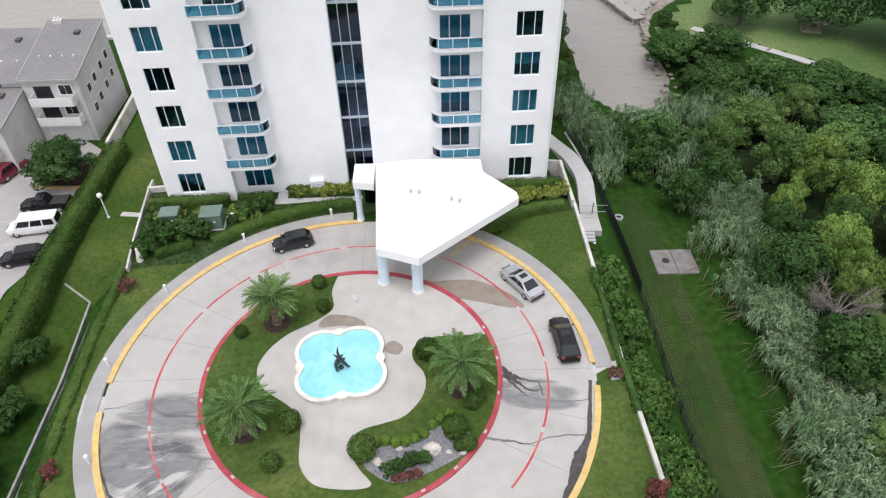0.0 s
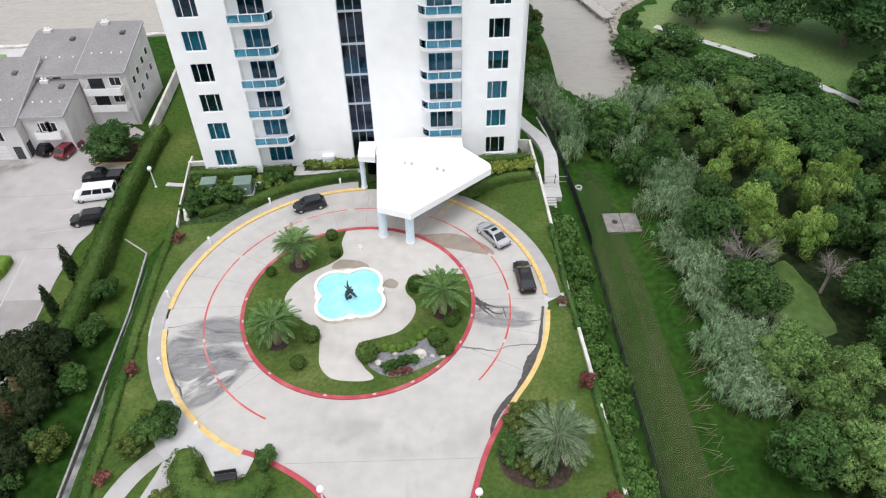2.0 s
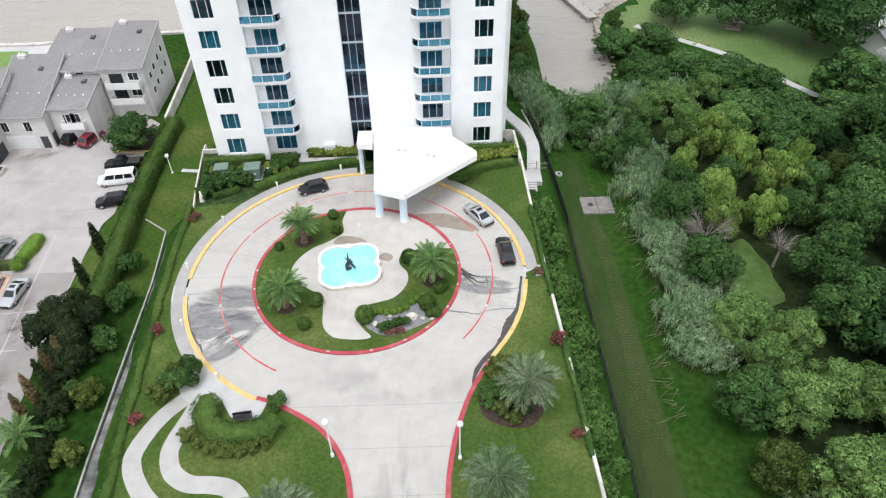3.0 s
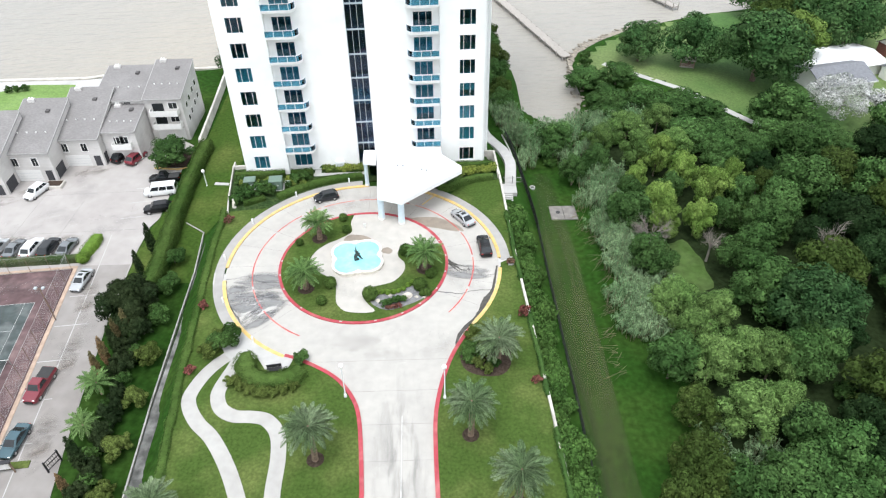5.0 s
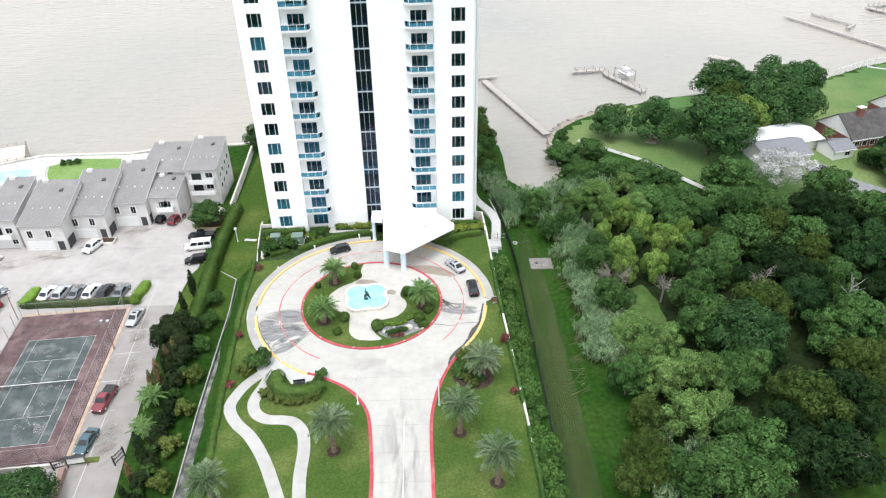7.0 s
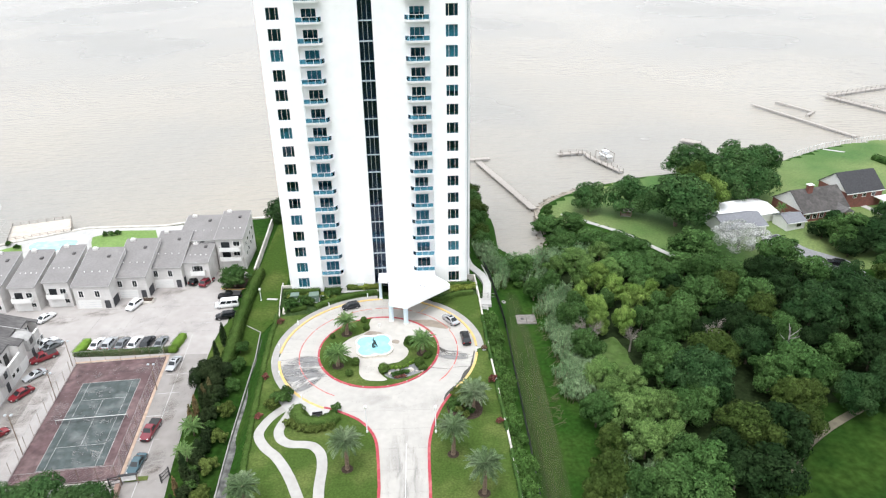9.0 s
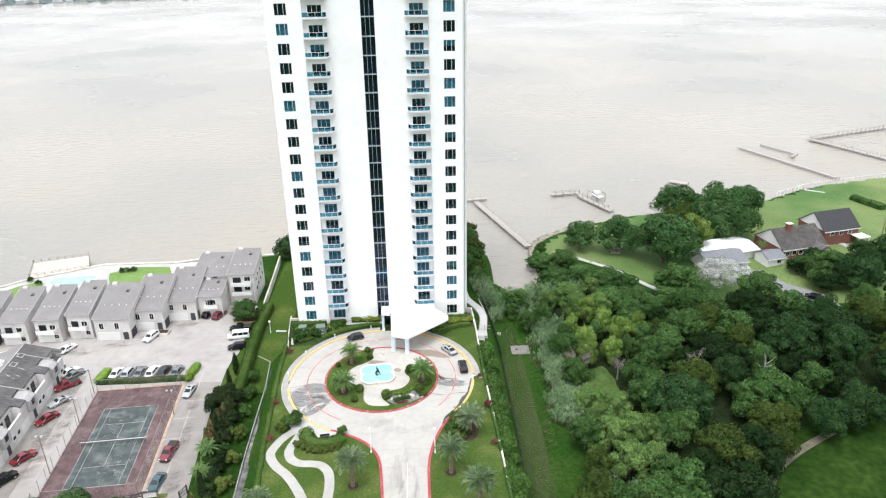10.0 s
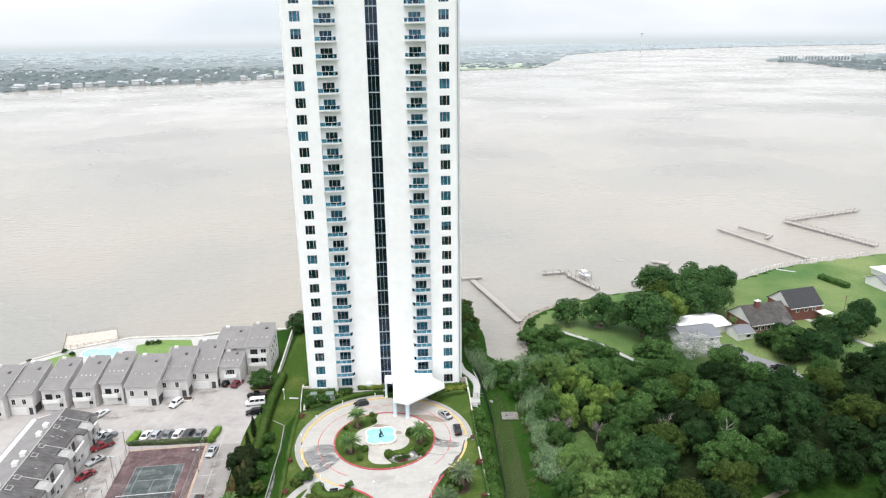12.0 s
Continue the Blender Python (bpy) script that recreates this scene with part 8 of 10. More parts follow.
def shed_house(x0, x1, yf, depth, eave, ridge, style, label, base=LOT, at=None):
    """A town house under one slope of roof that rises from the front eave to the back."""
    h = thing("town_house", at or (0, 0, 0), label, "town house", "town houses by the lake")
    slope = (ridge - eave) / depth
    prof = [(yf, base - 0.4), (yf, eave), (yf + depth, ridge), (yf + depth, base - 0.4)]
    g = Geo()
    g.add([(x0, y, z) for y, z in prof] + [(x1, y, z) for y, z in prof], [(0, 1, 2, 3)[::-1], (4, 5, 6, 7), (0, 4, 5, 1)[::-1], (3, 7, 6, 2), (1, 2, 6, 5)[::-1]])
    part("wall", g, siding, h)
    o = 0.35
    r = Geo().add([(x0 - 0.1, yf - o, eave - o * slope + 0.03), (x1 + 0.1, yf - o, eave - o * slope + 0.03), (x1 + 0.1, yf + depth + 0.2, ridge + 0.2 * slope + 0.03), (x0 - 0.1, yf + depth + 0.2, ridge + 0.2 * slope + 0.03)] +
                  [(x0 - 0.1, yf - o, eave - o * slope + 0.25), (x1 + 0.1, yf - o, eave - o * slope + 0.25), (x1 + 0.1, yf + depth + 0.2, ridge + 0.2 * slope + 0.25), (x0 - 0.1, yf + depth + 0.2, ridge + 0.2 * slope + 0.25)],
                  [(3, 2, 1, 0), (4, 5, 6, 7), (0, 1, 5, 4), (1, 2, 6, 5), (2, 3, 7, 6), (3, 0, 4, 7)])
    roof = part("roof", r, shingle, h)
    part("fascia", Geo().box(x0 - 0.1, yf - o - 0.06, eave - o * slope - 0.02, x1 + 0.1, yf - o - 0.001, eave - o * slope + 0.27), edge_grey, h)
    for xx in (x0 - 0.21, x1 + 0.102):
        part("bargeboard", Geo().add([(xx + d, y, z) for d in (0, 0.11) for y, z in ((yf - o, eave - o * slope), (yf - o, eave - o * slope + 0.29), (yf + depth, ridge + 0.29), (yf + depth, ridge))],
                                     [(0, 1, 2, 3), (7, 6, 5, 4), (0, 4, 5, 1), (1, 5, 6, 2), (2, 6, 7, 3), (3, 7, 4, 0)]), edge_grey, h)
    w = x1 - x0
    for i in range(4):
        f = 0.18 + 0.21 * i
        yy = yf + depth * 0.35
        zz = eave + (yy - yf) * slope + 0.2
        part("roof_vent", Geo().tube([(x0 + w * f, yy, zz), (x0 + w * f, yy, zz + 0.22)], 0.13, 8), trim_white, roof, "small white vent")
    yy = yf + depth * 0.72
    part("skylight", Geo().soft_box(x0 + w * 0.62, yy, eave + (yy - yf) * slope + 0.2, x0 + w * 0.62 + 0.7, yy + 0.9, eave + (yy - yf) * slope + 0.62, 0.04), dark_shingle, roof, "dark box skylight")
    ch = part("chimney", Geo().box(x0 + w * 0.12, yf + depth - 0.9, ridge - 1.0, x0 + w * 0.12 + 1.2, yf + depth - 0.1, ridge + 0.55), siding, h)
    for k in (0, 1):
        part("chimney_cap", Geo().tube([(x0 + w * 0.12 + 0.35 + 0.5 * k, yf + depth - 0.5, ridge + 0.5), (x0 + w * 0.12 + 0.35 + 0.5 * k, yf + depth - 0.5, ridge + 0.85)], 0.15, 8), trim_white, ch)
    if style == "garage":
        door = part("garage_door", Geo().box(x0 + w * 0.06, yf - 0.04, base + 0.05, x0 + w * 0.68, yf - 0.002, base + 2.35), garage_white, h, "wide white garage door")
        for i in range(1, 4):
            part("panel_line", Geo().box(x0 + w * 0.06, yf - 0.046, base + 0.55 * i, x0 + w * 0.68, yf - 0.041, base + 0.55 * i + 0.03), metal_grey, door)
        # entries are flat dark panels, the recess shade put into colour
        part("entry", Geo().box(x0 + w * 0.78, yf - 0.03, base + 0.05, x0 + w * 0.93, yf - 0.002, base + 2.15), house_dark, h, "dark recessed entry")
        part("side_entry", Geo().box(x1 - 0.02, yf + 0.5, base + 0.05, x1 + 0.03, yf + 3.4, base + 2.3), house_dark, h, "dark side entry")
        for f in (0.2, 0.64):
            house_window(h, x0 + w * f, yf, base + 3.95, 0.95, 1.55)
    elif style == "balcony":
        part("garage_door", Geo().box(x0 + w * 0.08, yf - 0.04, base + 0.05, x0 + w * 0.7, yf - 0.002, base + 2.3), garage_white, h, "wide white garage door")
        balcony_box(h, x0 + w * 0.1, x0 + w * 0.85, yf, base + 3.0)
        house_window(h, x0 + w * 0.72, yf, base + 4.2, 1.3, 1.2)
        house_window(h, x0 + w * 0.8, yf, base + 1.6, 1.0, 1.0)
    elif style == "tall":
        balcony_box(h, x0 + w * 0.14, x0 + w * 0.9, yf, base + 3.2, 1.4)
        balcony_box(h, x0 + w * 0.14, x0 + w * 0.9, yf, base + 5.9, 1.4)
        house_window(h, x0 + w * 0.75, yf, base + 7.3, 1.5, 1.2)
        house_window(h, x0 + w * 0.72, yf, base + 4.5, 1.5, 1.1)
        part("garage_door", Geo().box(x0 + w * 0.15, yf - 0.04, base + 0.05, x0 + w * 0.9, yf - 0.002, base + 2.5), garage_white, h, "wide white garage door")
    elif style == "low":
        balcony_box(h, x0 + w * 0.28, x0 + w * 0.85, yf, base + 3.0, 1.0)
        house_window(h, x0 + w * 0.5, yf, base + 4.3, 1.2, 1.3)
        house_window(h, x0 + w * 0.64, yf, base + 4.3, 1.2, 1.3)
    for k, yy in enumerate((yf + depth * 0.2, yf + depth * 0.38, yf + depth * 0.6, yf + depth * 0.8)):
        if style == "tall":
            for zz in (base + 3.6, base + 6.3):
                house_window(h, x1, yy, zz + 0.4 * k, 0.8, 1.0, facing="east")
    return h


shed_house(-50.6, -43.7, 77.8, 11.5, 5.4, 7.8, "tall", "pale grey three-storey town house with white balconies")
shed_house(-60.2, -50.75, 78.4, 11.0, 4.9, 6.7, "plain", "pale grey town house behind a lower wing")
shed_house(-56.9, -50.8, 70.6, 7.7, 2.7, 4.0, "low", "low grey town house wing with a small balcony")
shed_house(-64.9, -57.0, 69.0, 12.4, 2.35, 6.1, "garage", "pale grey town house with a white garage door")
shed_house(-71.8, -63.9, 64.4, 12.6, 2.5, 6.2, "garage", "pale grey town house with a white garage door")
shed_house(-79.2, -70.7, 60.1, 12.2, 2.7, 6.3, "garage", "pale grey town house with a white garage door")
shed_house(-86.2, -80.5, 61.3, 12.2, 3.4, 6.6, "balcony", "pale grey town house with a white balcony")
shed_house(-93.4, -87.5, 59.8, 12.2, 3.0, 6.3, "balcony", "pale grey town house with a white balcony")
shed_house(-101.2, -95.1, 59.0, 12.2, 3.0, 6.3, "balcony", "pale grey town house with a white balcony")
shed_house(-109.0, -102.6, 57.0, 12.2, 3.0, 6.3, "garage", "pale grey town house with a white garage door")
shed_house(-117.0, -109.2, 55.0, 12.2, 3.0, 6.3, "balcony", "pale grey town house with a white balcony")
for x in (-58.0, -54.0):
    clere = part("clerestory", Geo().box(x - 0.55, 78.33, 4.35, x + 0.55, 78.39, 4.75), car_glass)
    tagged(clere, "small dark clerestory window in the wall", "window", kind="structure")
planter = thing("planter_box", (-63.8, 62.6, LOT), "low timber planter between the garages", "planter")
part("frame", Geo().soft_box(-1.5, -1.0, 0, 1.5, 1.0, 0.6, 0.05), pebble_wall, planter)
part("soil", Geo().box(-1.3, -0.8, 0.55, 1.3, 0.8, 0.63), mulch, planter)
structure("kerb_bed", Geo().strip([(-47.8, 67.6), (-43.6, 67.0), (-41.0, 67.6)], 0.12, LOT - 0.2, LOT + 0.18), yellow_paint, "yellow edged planting bed kerb", "kerb")
structure("planting_bed", Geo().prism([(-47.6, 67.8), (-41.2, 67.6), (-41.2, 73.0), (-46.5, 73.0)], LOT - 0.2, LOT + 0.12), mulch, "mulched bed under a tree", "bed")

# lane wall between the houses and the side lawn
structure("wall_lane", Geo().strip([(-40.6, 73.5), (-41.2, 88.0), (-42.0, 103.5)], 0.2, -6, -0.9), pebble_wall, "pale rendered wall beside the town houses", "wall")

# the balcony house west of the tennis court
bh = thing("balcony_house", (-80.2, 45.6, LOT, 0, 0, 4.7), "long pale grey house with a dark shingled roof and white balconies", "apartment house")
LEN, EAVE_Z, RIDGE_Z = 66.0, 6.1, 8.3
part("wall", Geo().box(-15.5, -LEN, -0.4, -1.7, 0, EAVE_Z), siding, bh)
part("wall", Geo().box(-1.7, -LEN, -0.4, 0, 0, 3.0), siding, bh)
part("gable", Geo().add([(-15.5, 0, EAVE_Z), (0, 0, EAVE_Z), (-7.3, 0, RIDGE_Z - 0.3), (-15.5, -0.2, EAVE_Z), (0, -0.2, EAVE_Z), (-7.3, -0.2, RIDGE_Z - 0.3)], [(0, 1, 2)[::-1], (3, 4, 5), (0, 3, 4, 1), (1, 4, 5, 2), (2, 5, 3, 0)]), siding, bh)


FALL = (RIDGE_Z - EAVE_Z) / 7.3


def slope_z(x):
    return RIDGE_Z - FALL * (x + 7.3)


def slope_slab(name, y0, y1, x_low, material=dark_shingle, up=0.0, x_high=-7.3):
    """A slab of the front roof slope between two cross lines, down to x_low."""
    v = [(x, y, slope_z(x) + up + d) for d in (0, -0.22) for x, y in ((x_high, y0), (x_low, y0), (x_low, y1), (x_high, y1))]
    return part(name, Geo().add(v, [(0, 3, 2, 1), (4, 5, 6, 7), (0, 1, 5, 4), (1, 2, 6, 5), (2, 3, 7, 6), (3, 0, 4, 7)]), material, bh)


part("roof", Geo().add([(-7.3, 0.6, RIDGE_Z), (-16.4, 0.6, 5.4), (-16.4, -LEN - 0.6, 5.4), (-7.3, -LEN - 0.6, RIDGE_Z), (-7.3, 0.6, RIDGE_Z - 0.22), (-16.4, 0.6, 5.18), (-16.4, -LEN - 0.6, 5.18), (-7.3, -LEN - 0.6, RIDGE_Z - 0.22)],
                       [(0, 1, 2, 3), (7, 6, 5, 4), (0, 4, 5, 1), (1, 5, 6, 2), (2, 6, 7, 3)]), shingle, bh)
part("ridge_cap", Geo().box(-7.42, -LEN - 0.6, RIDGE_Z - 0.02, -7.2, 0.6, RIDGE_Z + 0.06), edge_grey, bh)
streaks = random.Random(17)
north = 0.6
for i in range(6):
    y = -5.0 - 11.7 * i
    top = min(y + 7.6, -0.3)
    if north > top:
        slope_slab("roof", north, top, 0.3)
        part("wall", Geo().box(-1.7, top, 3.0, 0, min(north, 0), EAVE_Z - 0.05), siding, bh)
    if top < 0 and i == 0:
        part("end_wall", Geo().box(-1.7, top, 3.0, 0, -0.02, EAVE_Z - 0.05), siding, bh)
    # deep balcony under the cut-back eave
    slope_slab("roof", top - 0.01, y + 1.5, -1.55)
    slope_slab("party_trim", y + 1.49, y + 1.32, 0.1, edge_grey, 0.07)
    slope_slab("roof", y + 1.31, y - 1.6, -2.3)
    north = y - 1.61
    b = part("balcony", Geo().box(-1.68, y + 1.42, 3.01, 0.0, top, 3.08), walk_conc, bh, "recessed balcony floor")
    part("rail_panel", Geo().soft_box(-0.16, y + 1.42, 3.08, 0.06, top, 4.5, 0.03), siding, b)
    part("rail_cap", Geo().box(-0.24, y + 1.42, 4.5, 0.14, top, 4.58), trim_white, b)
    part("door", Geo().box(-1.69, y + 2.2, 3.1, -1.64, y + 4.0, 5.4), car_glass, b, "dark glass door")
    part("door", Geo().box(-1.69, y + 4.9, 3.1, -1.64, min(y + 6.4, top - 0.3), 5.4), car_glass, b, "dark glass door")
    bay = part("bay", Geo().add([(x, v, z) for v in (y - 1.55, y + 1.4) for x, z in ((-2.25, 2.9), (0.75, 2.9), (0.75, EAVE_Z - 0.75), (-0.2, EAVE_Z - 0.05), (-2.25, EAVE_Z + 0.3))], [(0, 1, 2, 3, 4), (9, 8, 7, 6, 5), (1, 6, 7, 2), (2, 7, 8, 3), (3, 8, 9, 4), (0, 4, 9, 5), (0, 5, 6, 1)]), edge_grey, bh, "pale grey bay under a sloping cap")
    part("pane", Geo().box(0.755, y - 0.7, 3.9, 0.77, y + 0.6, 5.2), car_glass, bay, "dark glass")
    for d in (3.4, 5.2):
        house_window(bh, 0.0, y + d, 1.9, 0.9, 0.8, facing="east")
    part("garage_door", Geo().box(0.0, y - 5.2, 0.05, 0.05, y - 1.9, 2.3), garage_white, bh, "white garage door")
    # flat dark panel paints the entry's shade
    part("entry", Geo().box(0.0, y + 0.2, 0.05, 0.06, y + 1.3, 2.3), house_dark, bh, "dark recessed entry")
    for d in (1.0, -2.6):
        sk = slope_slab("skylight", y + d + 0.75, y + d - 0.75, -5.6, edge_grey, 0.07, -6.8)
        part("pane", Geo().add([(x, y + d + v, slope_z(x) + 0.085) for x, v in ((-6.65, -0.6), (-5.75, -0.6), (-5.75, 0.6), (-6.65, 0.6))], [(0, 1, 2, 3)]), dark_shingle, sk, "dark pane")
    for d in (-2.3, -6.0):
        ch = part("chimney", Geo().soft_box(-9.3, y + d - 0.6, 6.8, -8.1, y + d + 0.6, RIDGE_Z + 0.5, 0.06), trim_white, bh)
        part("chimney_cap", Geo().tube([(-8.7, y + d, RIDGE_Z + 0.5), (-8.7, y + d, RIDGE_Z + 0.85)], 0.22, 8), trim_white, ch)
    for k in range(7):
        x, v, ln = streaks.uniform(-6.2, -4.4), y - streaks.choice((2.6, 3.2, 6.0, 6.6, 7.2)) + streaks.uniform(-0.3, 0.3), streaks.uniform(0.7, 1.8)
        pts = [(x, v - 0.1), (x + ln, v - 0.1 - 0.3 * ln), (x + ln, v + 0.03 - 0.3 * ln), (x, v + 0.12)]
        part("pale_streak", Geo().add([(a, c, slope_z(a) + 0.012) for a, c in pts], [(0, 1, 2, 3)]), pale_wash, bh, "pale streak on the shingles")
slope_slab("roof", north, -LEN - 4.0, 0.3)

# ---- tennis court ----
court_red = mat("faded_maroon_court", (0.092, 0.054, 0.056), 0.9, 0.3, 0.8, second=(0.15, 0.1, 0.097), second_at=(0.45, 0.7), second_scale=0.2)
court_green = mat("worn_dark_green_court", (0.055, 0.069, 0.067), 0.9, 0.3, 0.8, second=(0.135, 0.145, 0.143), second_at=(0.5, 0.75), second_scale=0.35)
court_line = mat("faded_court_line", (0.42, 0.42, 0.41), 0.9, 0.3, 1.5)
TC = pose(-59.1, 20.3, LOT, 0, 0, 5.4)
court = thing("tennis_court", TC, "worn tennis court with a dark green play area and maroon surround", "tennis court")
part("surround", Geo().box(-9.2, -15.6, -0.3, 8.9, 18.9, 0.03), court_red, court)
part("play_area", Geo().box(-5.49, -11.9, 0.02, 5.49, 11.9, 0.036), court_green, court, "worn dark green paint")
for name, a in (("line", (-5.52, -11.92, 5.52, -11.84)), ("line", (-5.52, 11.84, 5.52, 11.92)), ("line", (-5.52, -11.84, -5.44, 11.84)), ("line", (5.44, -11.84, 5.52, 11.84)), ("line", (-4.15, -11.84, -4.08, 11.84)), ("line", (4.08, -11.84, 4.15, 11.84)),
                ("line", (-4.08, -6.44, 4.08, -6.36)), ("line", (-4.08, 6.36, 4.08, 6.44)), ("line", (-0.04, -6.36, 0.04, 6.36))):
    part(name, Geo().box(a[0] + 0.012, a[1] + 0.012, 0.03, a[2] - 0.012, a[3] - 0.012, 0.042), court_line, court)
for i, (x, y, rx, ry, m) in enumerate(((-2, 8, 4, 3, worn_specks), (1.5, 1.0, 4.5, 2.6, worn_specks), (-1.5, 3.0, 3.0, 2.0, worn_specks), (-7, 6, 2, 10, patchy), (0, 15.2, 8, 2.6, patchy), (2, -7, 4.5, 4.5, worn_specks))):
    part("worn_patch", Geo().add([(x + rx * math.cos(k * 0.2618), y + ry * math.sin(k * 0.2618), 0.046 + 0.001 * i) for k in range(24)], [tuple(range(24))]), m, court, "pale worn patch")
net = thing("tennis_net", TC @ pose(0, 0, 0.036), "white-topped tennis net across the court", "tennis net")
part("tape", Geo().box(-6.2, -0.03, 0.88, 6.2, 0.03, 0.97), white_paint, net)
mesh_net = Geo()
for i in range(63):
    mesh_net.box(-6.2 + 0.2 * i - 0.006, -0.006, 0.02, -6.2 + 0.2 * i + 0.006, 0.006, 0.88)
for i in range(6):
    mesh_net.box(-6.2, -0.005, 0.1 + 0.14 * i, 6.2, 0.005, 0.112 + 0.14 * i)
part("netting", mesh_net, black_metal, net)
for x in (-6.3, 6.3):
    part("post", Geo().tube([(x, 0, 0), (x, 0, 1.05)], 0.05, 8), steel, net)
cf = thing("court_fence", TC, "tall rusty wire fence round the tennis court", "fence")
corners = [(-9.0, -15.4), (8.7, -15.4), (8.7, 18.7), (-9.0, 18.7)]
for a, b in zip(corners, corners[1:] + corners[:1]):
    L_ = math.dist(a, b)
    k = max(2, round(L_ / 3.1))
    for i in range(k):
        x, y = a[0] + (b[0] - a[0]) * i / k, a[1] + (b[1] - a[1]) * i / k
        part("post", Geo().tube([(x, y, 0), (x, y, 3.0)], 0.04, 6), rust_pole, cf)
    for z in (0.15, 3.0):
        part("rail", Geo().tube([(a[0], a[1], z), (b[0], b[1], z)], 0.025, 5), steel, cf)
    wire = Geo()
    m = int(L_ / 0.5)
    for i in range(m):
        for s in (1, -1):
            f0, f1 = i / m, min(max((i + s * 6) / m, 0), 1)
            wire.tube([(a[0] + (b[0] - a[0]) * f0, a[1] + (b[1] - a[1]) * f0, 0.15), (a[0] + (b[0] - a[0]) * f1, a[1] + (b[1] - a[1]) * f1, 3.0)], 0.006, 3, False)
    part("wire_mesh", wire, steel, cf, "thin grey chain link")
structure("kerb_court", Geo().box(8.9, -15.6, -0.3, 9.45, 19.4, 0.06), mat("orange_stained_edge", (0.42, 0.31, 0.235), 0.9, 0.2, 1), "stained pale concrete edging", "kerb").matrix_basis = TC
structure("kerb_court", Geo().box(-9.4, 18.95, -0.3, 8.9, 19.5, 0.06), bpy.data.materials["orange_stained_edge"], "stained pale concrete edging", "kerb").matrix_basis = TC
for (x, y, h) in ((-68.9, 27.1, 6.0), (-67.6, 12.2, 8.6), (-50.3, 29.0, 6.0), (-70.4, 37.6, 6.0)):
    lp = thing("floodlight_pole", (x, y, LOT), "thin rusty floodlight pole by the tennis court", "floodlight")
    part("pole", Geo().tube([(0, 0, -0.1), (0, 0, h)], [0.09, 0.06], 8), rust_pole, lp)
    part("arm", Geo().box(-0.6, -0.04, h - 0.1, 0.6, 0.04, h), rust_pole, lp)
    for s in (-0.5, 0.5):
        part("lamp_head", Geo().soft_box(s - 0.2, -0.2, h, s + 0.2, 0.2, h + 0.22, 0.04), metal_grey, lp)
hedge("hedge", [(-71.4, 41.2), (-60.0, 41.4), (-50.4, 42.0)], 0.75, LOT, LOT + 1.15, dark_hedge_leaf, "clipped dark hedge row behind parked cars", 13, 22)
for x, y, h in ((-71.2, 43.6, 5.0), (-51.2, 45.0, 4.4)):
    hedge("hedge", [(x, y - h / 2), (x + 0.5, y + h / 2)], 1.15, LOT, LOT + 1.15, lime_hedge, "bright green clipped hedge block beside parked cars", int(h * 10), 26)
copy_thing(lime_balls.made[0], pose(-51.0, 41.6, LOT) @ Matrix.Diagonal((2.0, 2.0, 1.8, 1)))
board = thing("notice_board", (-46.4, 4.6, LOT, 0, 0, 8), "dark roofed notice board with a pale panel", "notice board")
part("roof", Geo().soft_box(-1.5, -0.25, 2.0, 1.5, 0.25, 2.12, 0.04), black_metal, board)
part("panel", Geo().box(-1.1, -0.05, 0.8, 1.1, 0.05, 1.9), white_paint, board)
for x in (-1.3, 1.3):
    part("post", Geo().box(x - 0.07, -0.07, 0, x + 0.07, 0.07, 2.0), rust_pole, board)

structure("planting_bed", Geo().prism([(-47.6, 5.0), (-43.9, 5.3), (-44.0, 6.2), (-47.7, 5.9)], LOT - 0.2, LOT + 0.14), grass, "narrow green bed behind a notice board", "bed")
structure("wall_court_end", Geo().strip([(-66.0, 3.4), (-49.4, 4.6)], 0.14, LOT - 0.3, LOT + 0.7), pebble_wall, "low pale wall behind the tennis court", "wall")
structure("wall_gate", Geo().strip([(-48.0, 3.9), (-47.4, 0.4), (-47.2, -6.0)], 0.35, LOT - 0.3, LOT + 0.9), mat("brown_brick_wall", (0.26, 0.17, 0.135), 0.9, 0.2, 3, bump=0.4), "low brown brick wall beside the lane gate", "wall")
for x, y, turn in ((-48.6, 4.4, 20), (-40.9, 5.4, 65)):
    gate = thing("lane_gate", (x, y, LOT, 0, 0, turn), "open dark metal gate leaf beside the lane", "gate")
    for a in (-0.9, 0.9):
        part("post", Geo().box(a - 0.09, -0.09, -0.1, a + 0.09, 0.09, 1.9), black_metal, gate)
    for z in (0.3, 1.0, 1.65):
        part("rail", Geo().box(-0.81, -0.04, z, 0.81, 0.04, z + 0.1), black_metal, gate)
    for a in range(5):
        part("bar", Geo().box(-0.62 + 0.3 * a, -0.02, 0.4, -0.58 + 0.3 * a, 0.02, 1.65), black_metal, gate)

# ---- pool terrace on the lake ----
bright_lawn = mat("bright_lawn", (0.13, 0.22, 0.05), 0.9, 0.2, 2, second=(0.16, 0.25, 0.07), second_scale=0.2)
structure("lawn_lake", Geo().prism([(-140.0, 78.0), (-106.5, 80.0), (-105.0, 86.0), (-110.2, 95.2), (-115.2, 91.6), (-119.4, 86.8), (-124.5, 83.8), (-140.0, 81.5)], -6, -3.2), bright_lawn, "bright green lawn by the lake", "lawn")
structure("lawn_lake", Geo().prism([(-86.5, 86.0), (-70.0, 86.0), (-73.0, 97.0), (-75.5, 102.6), (-86.1, 103.0), (-92.1, 99.0), (-91.0, 95.5)], -6, -3.2), bright_lawn, "bright green lawn by the lake", "lawn")
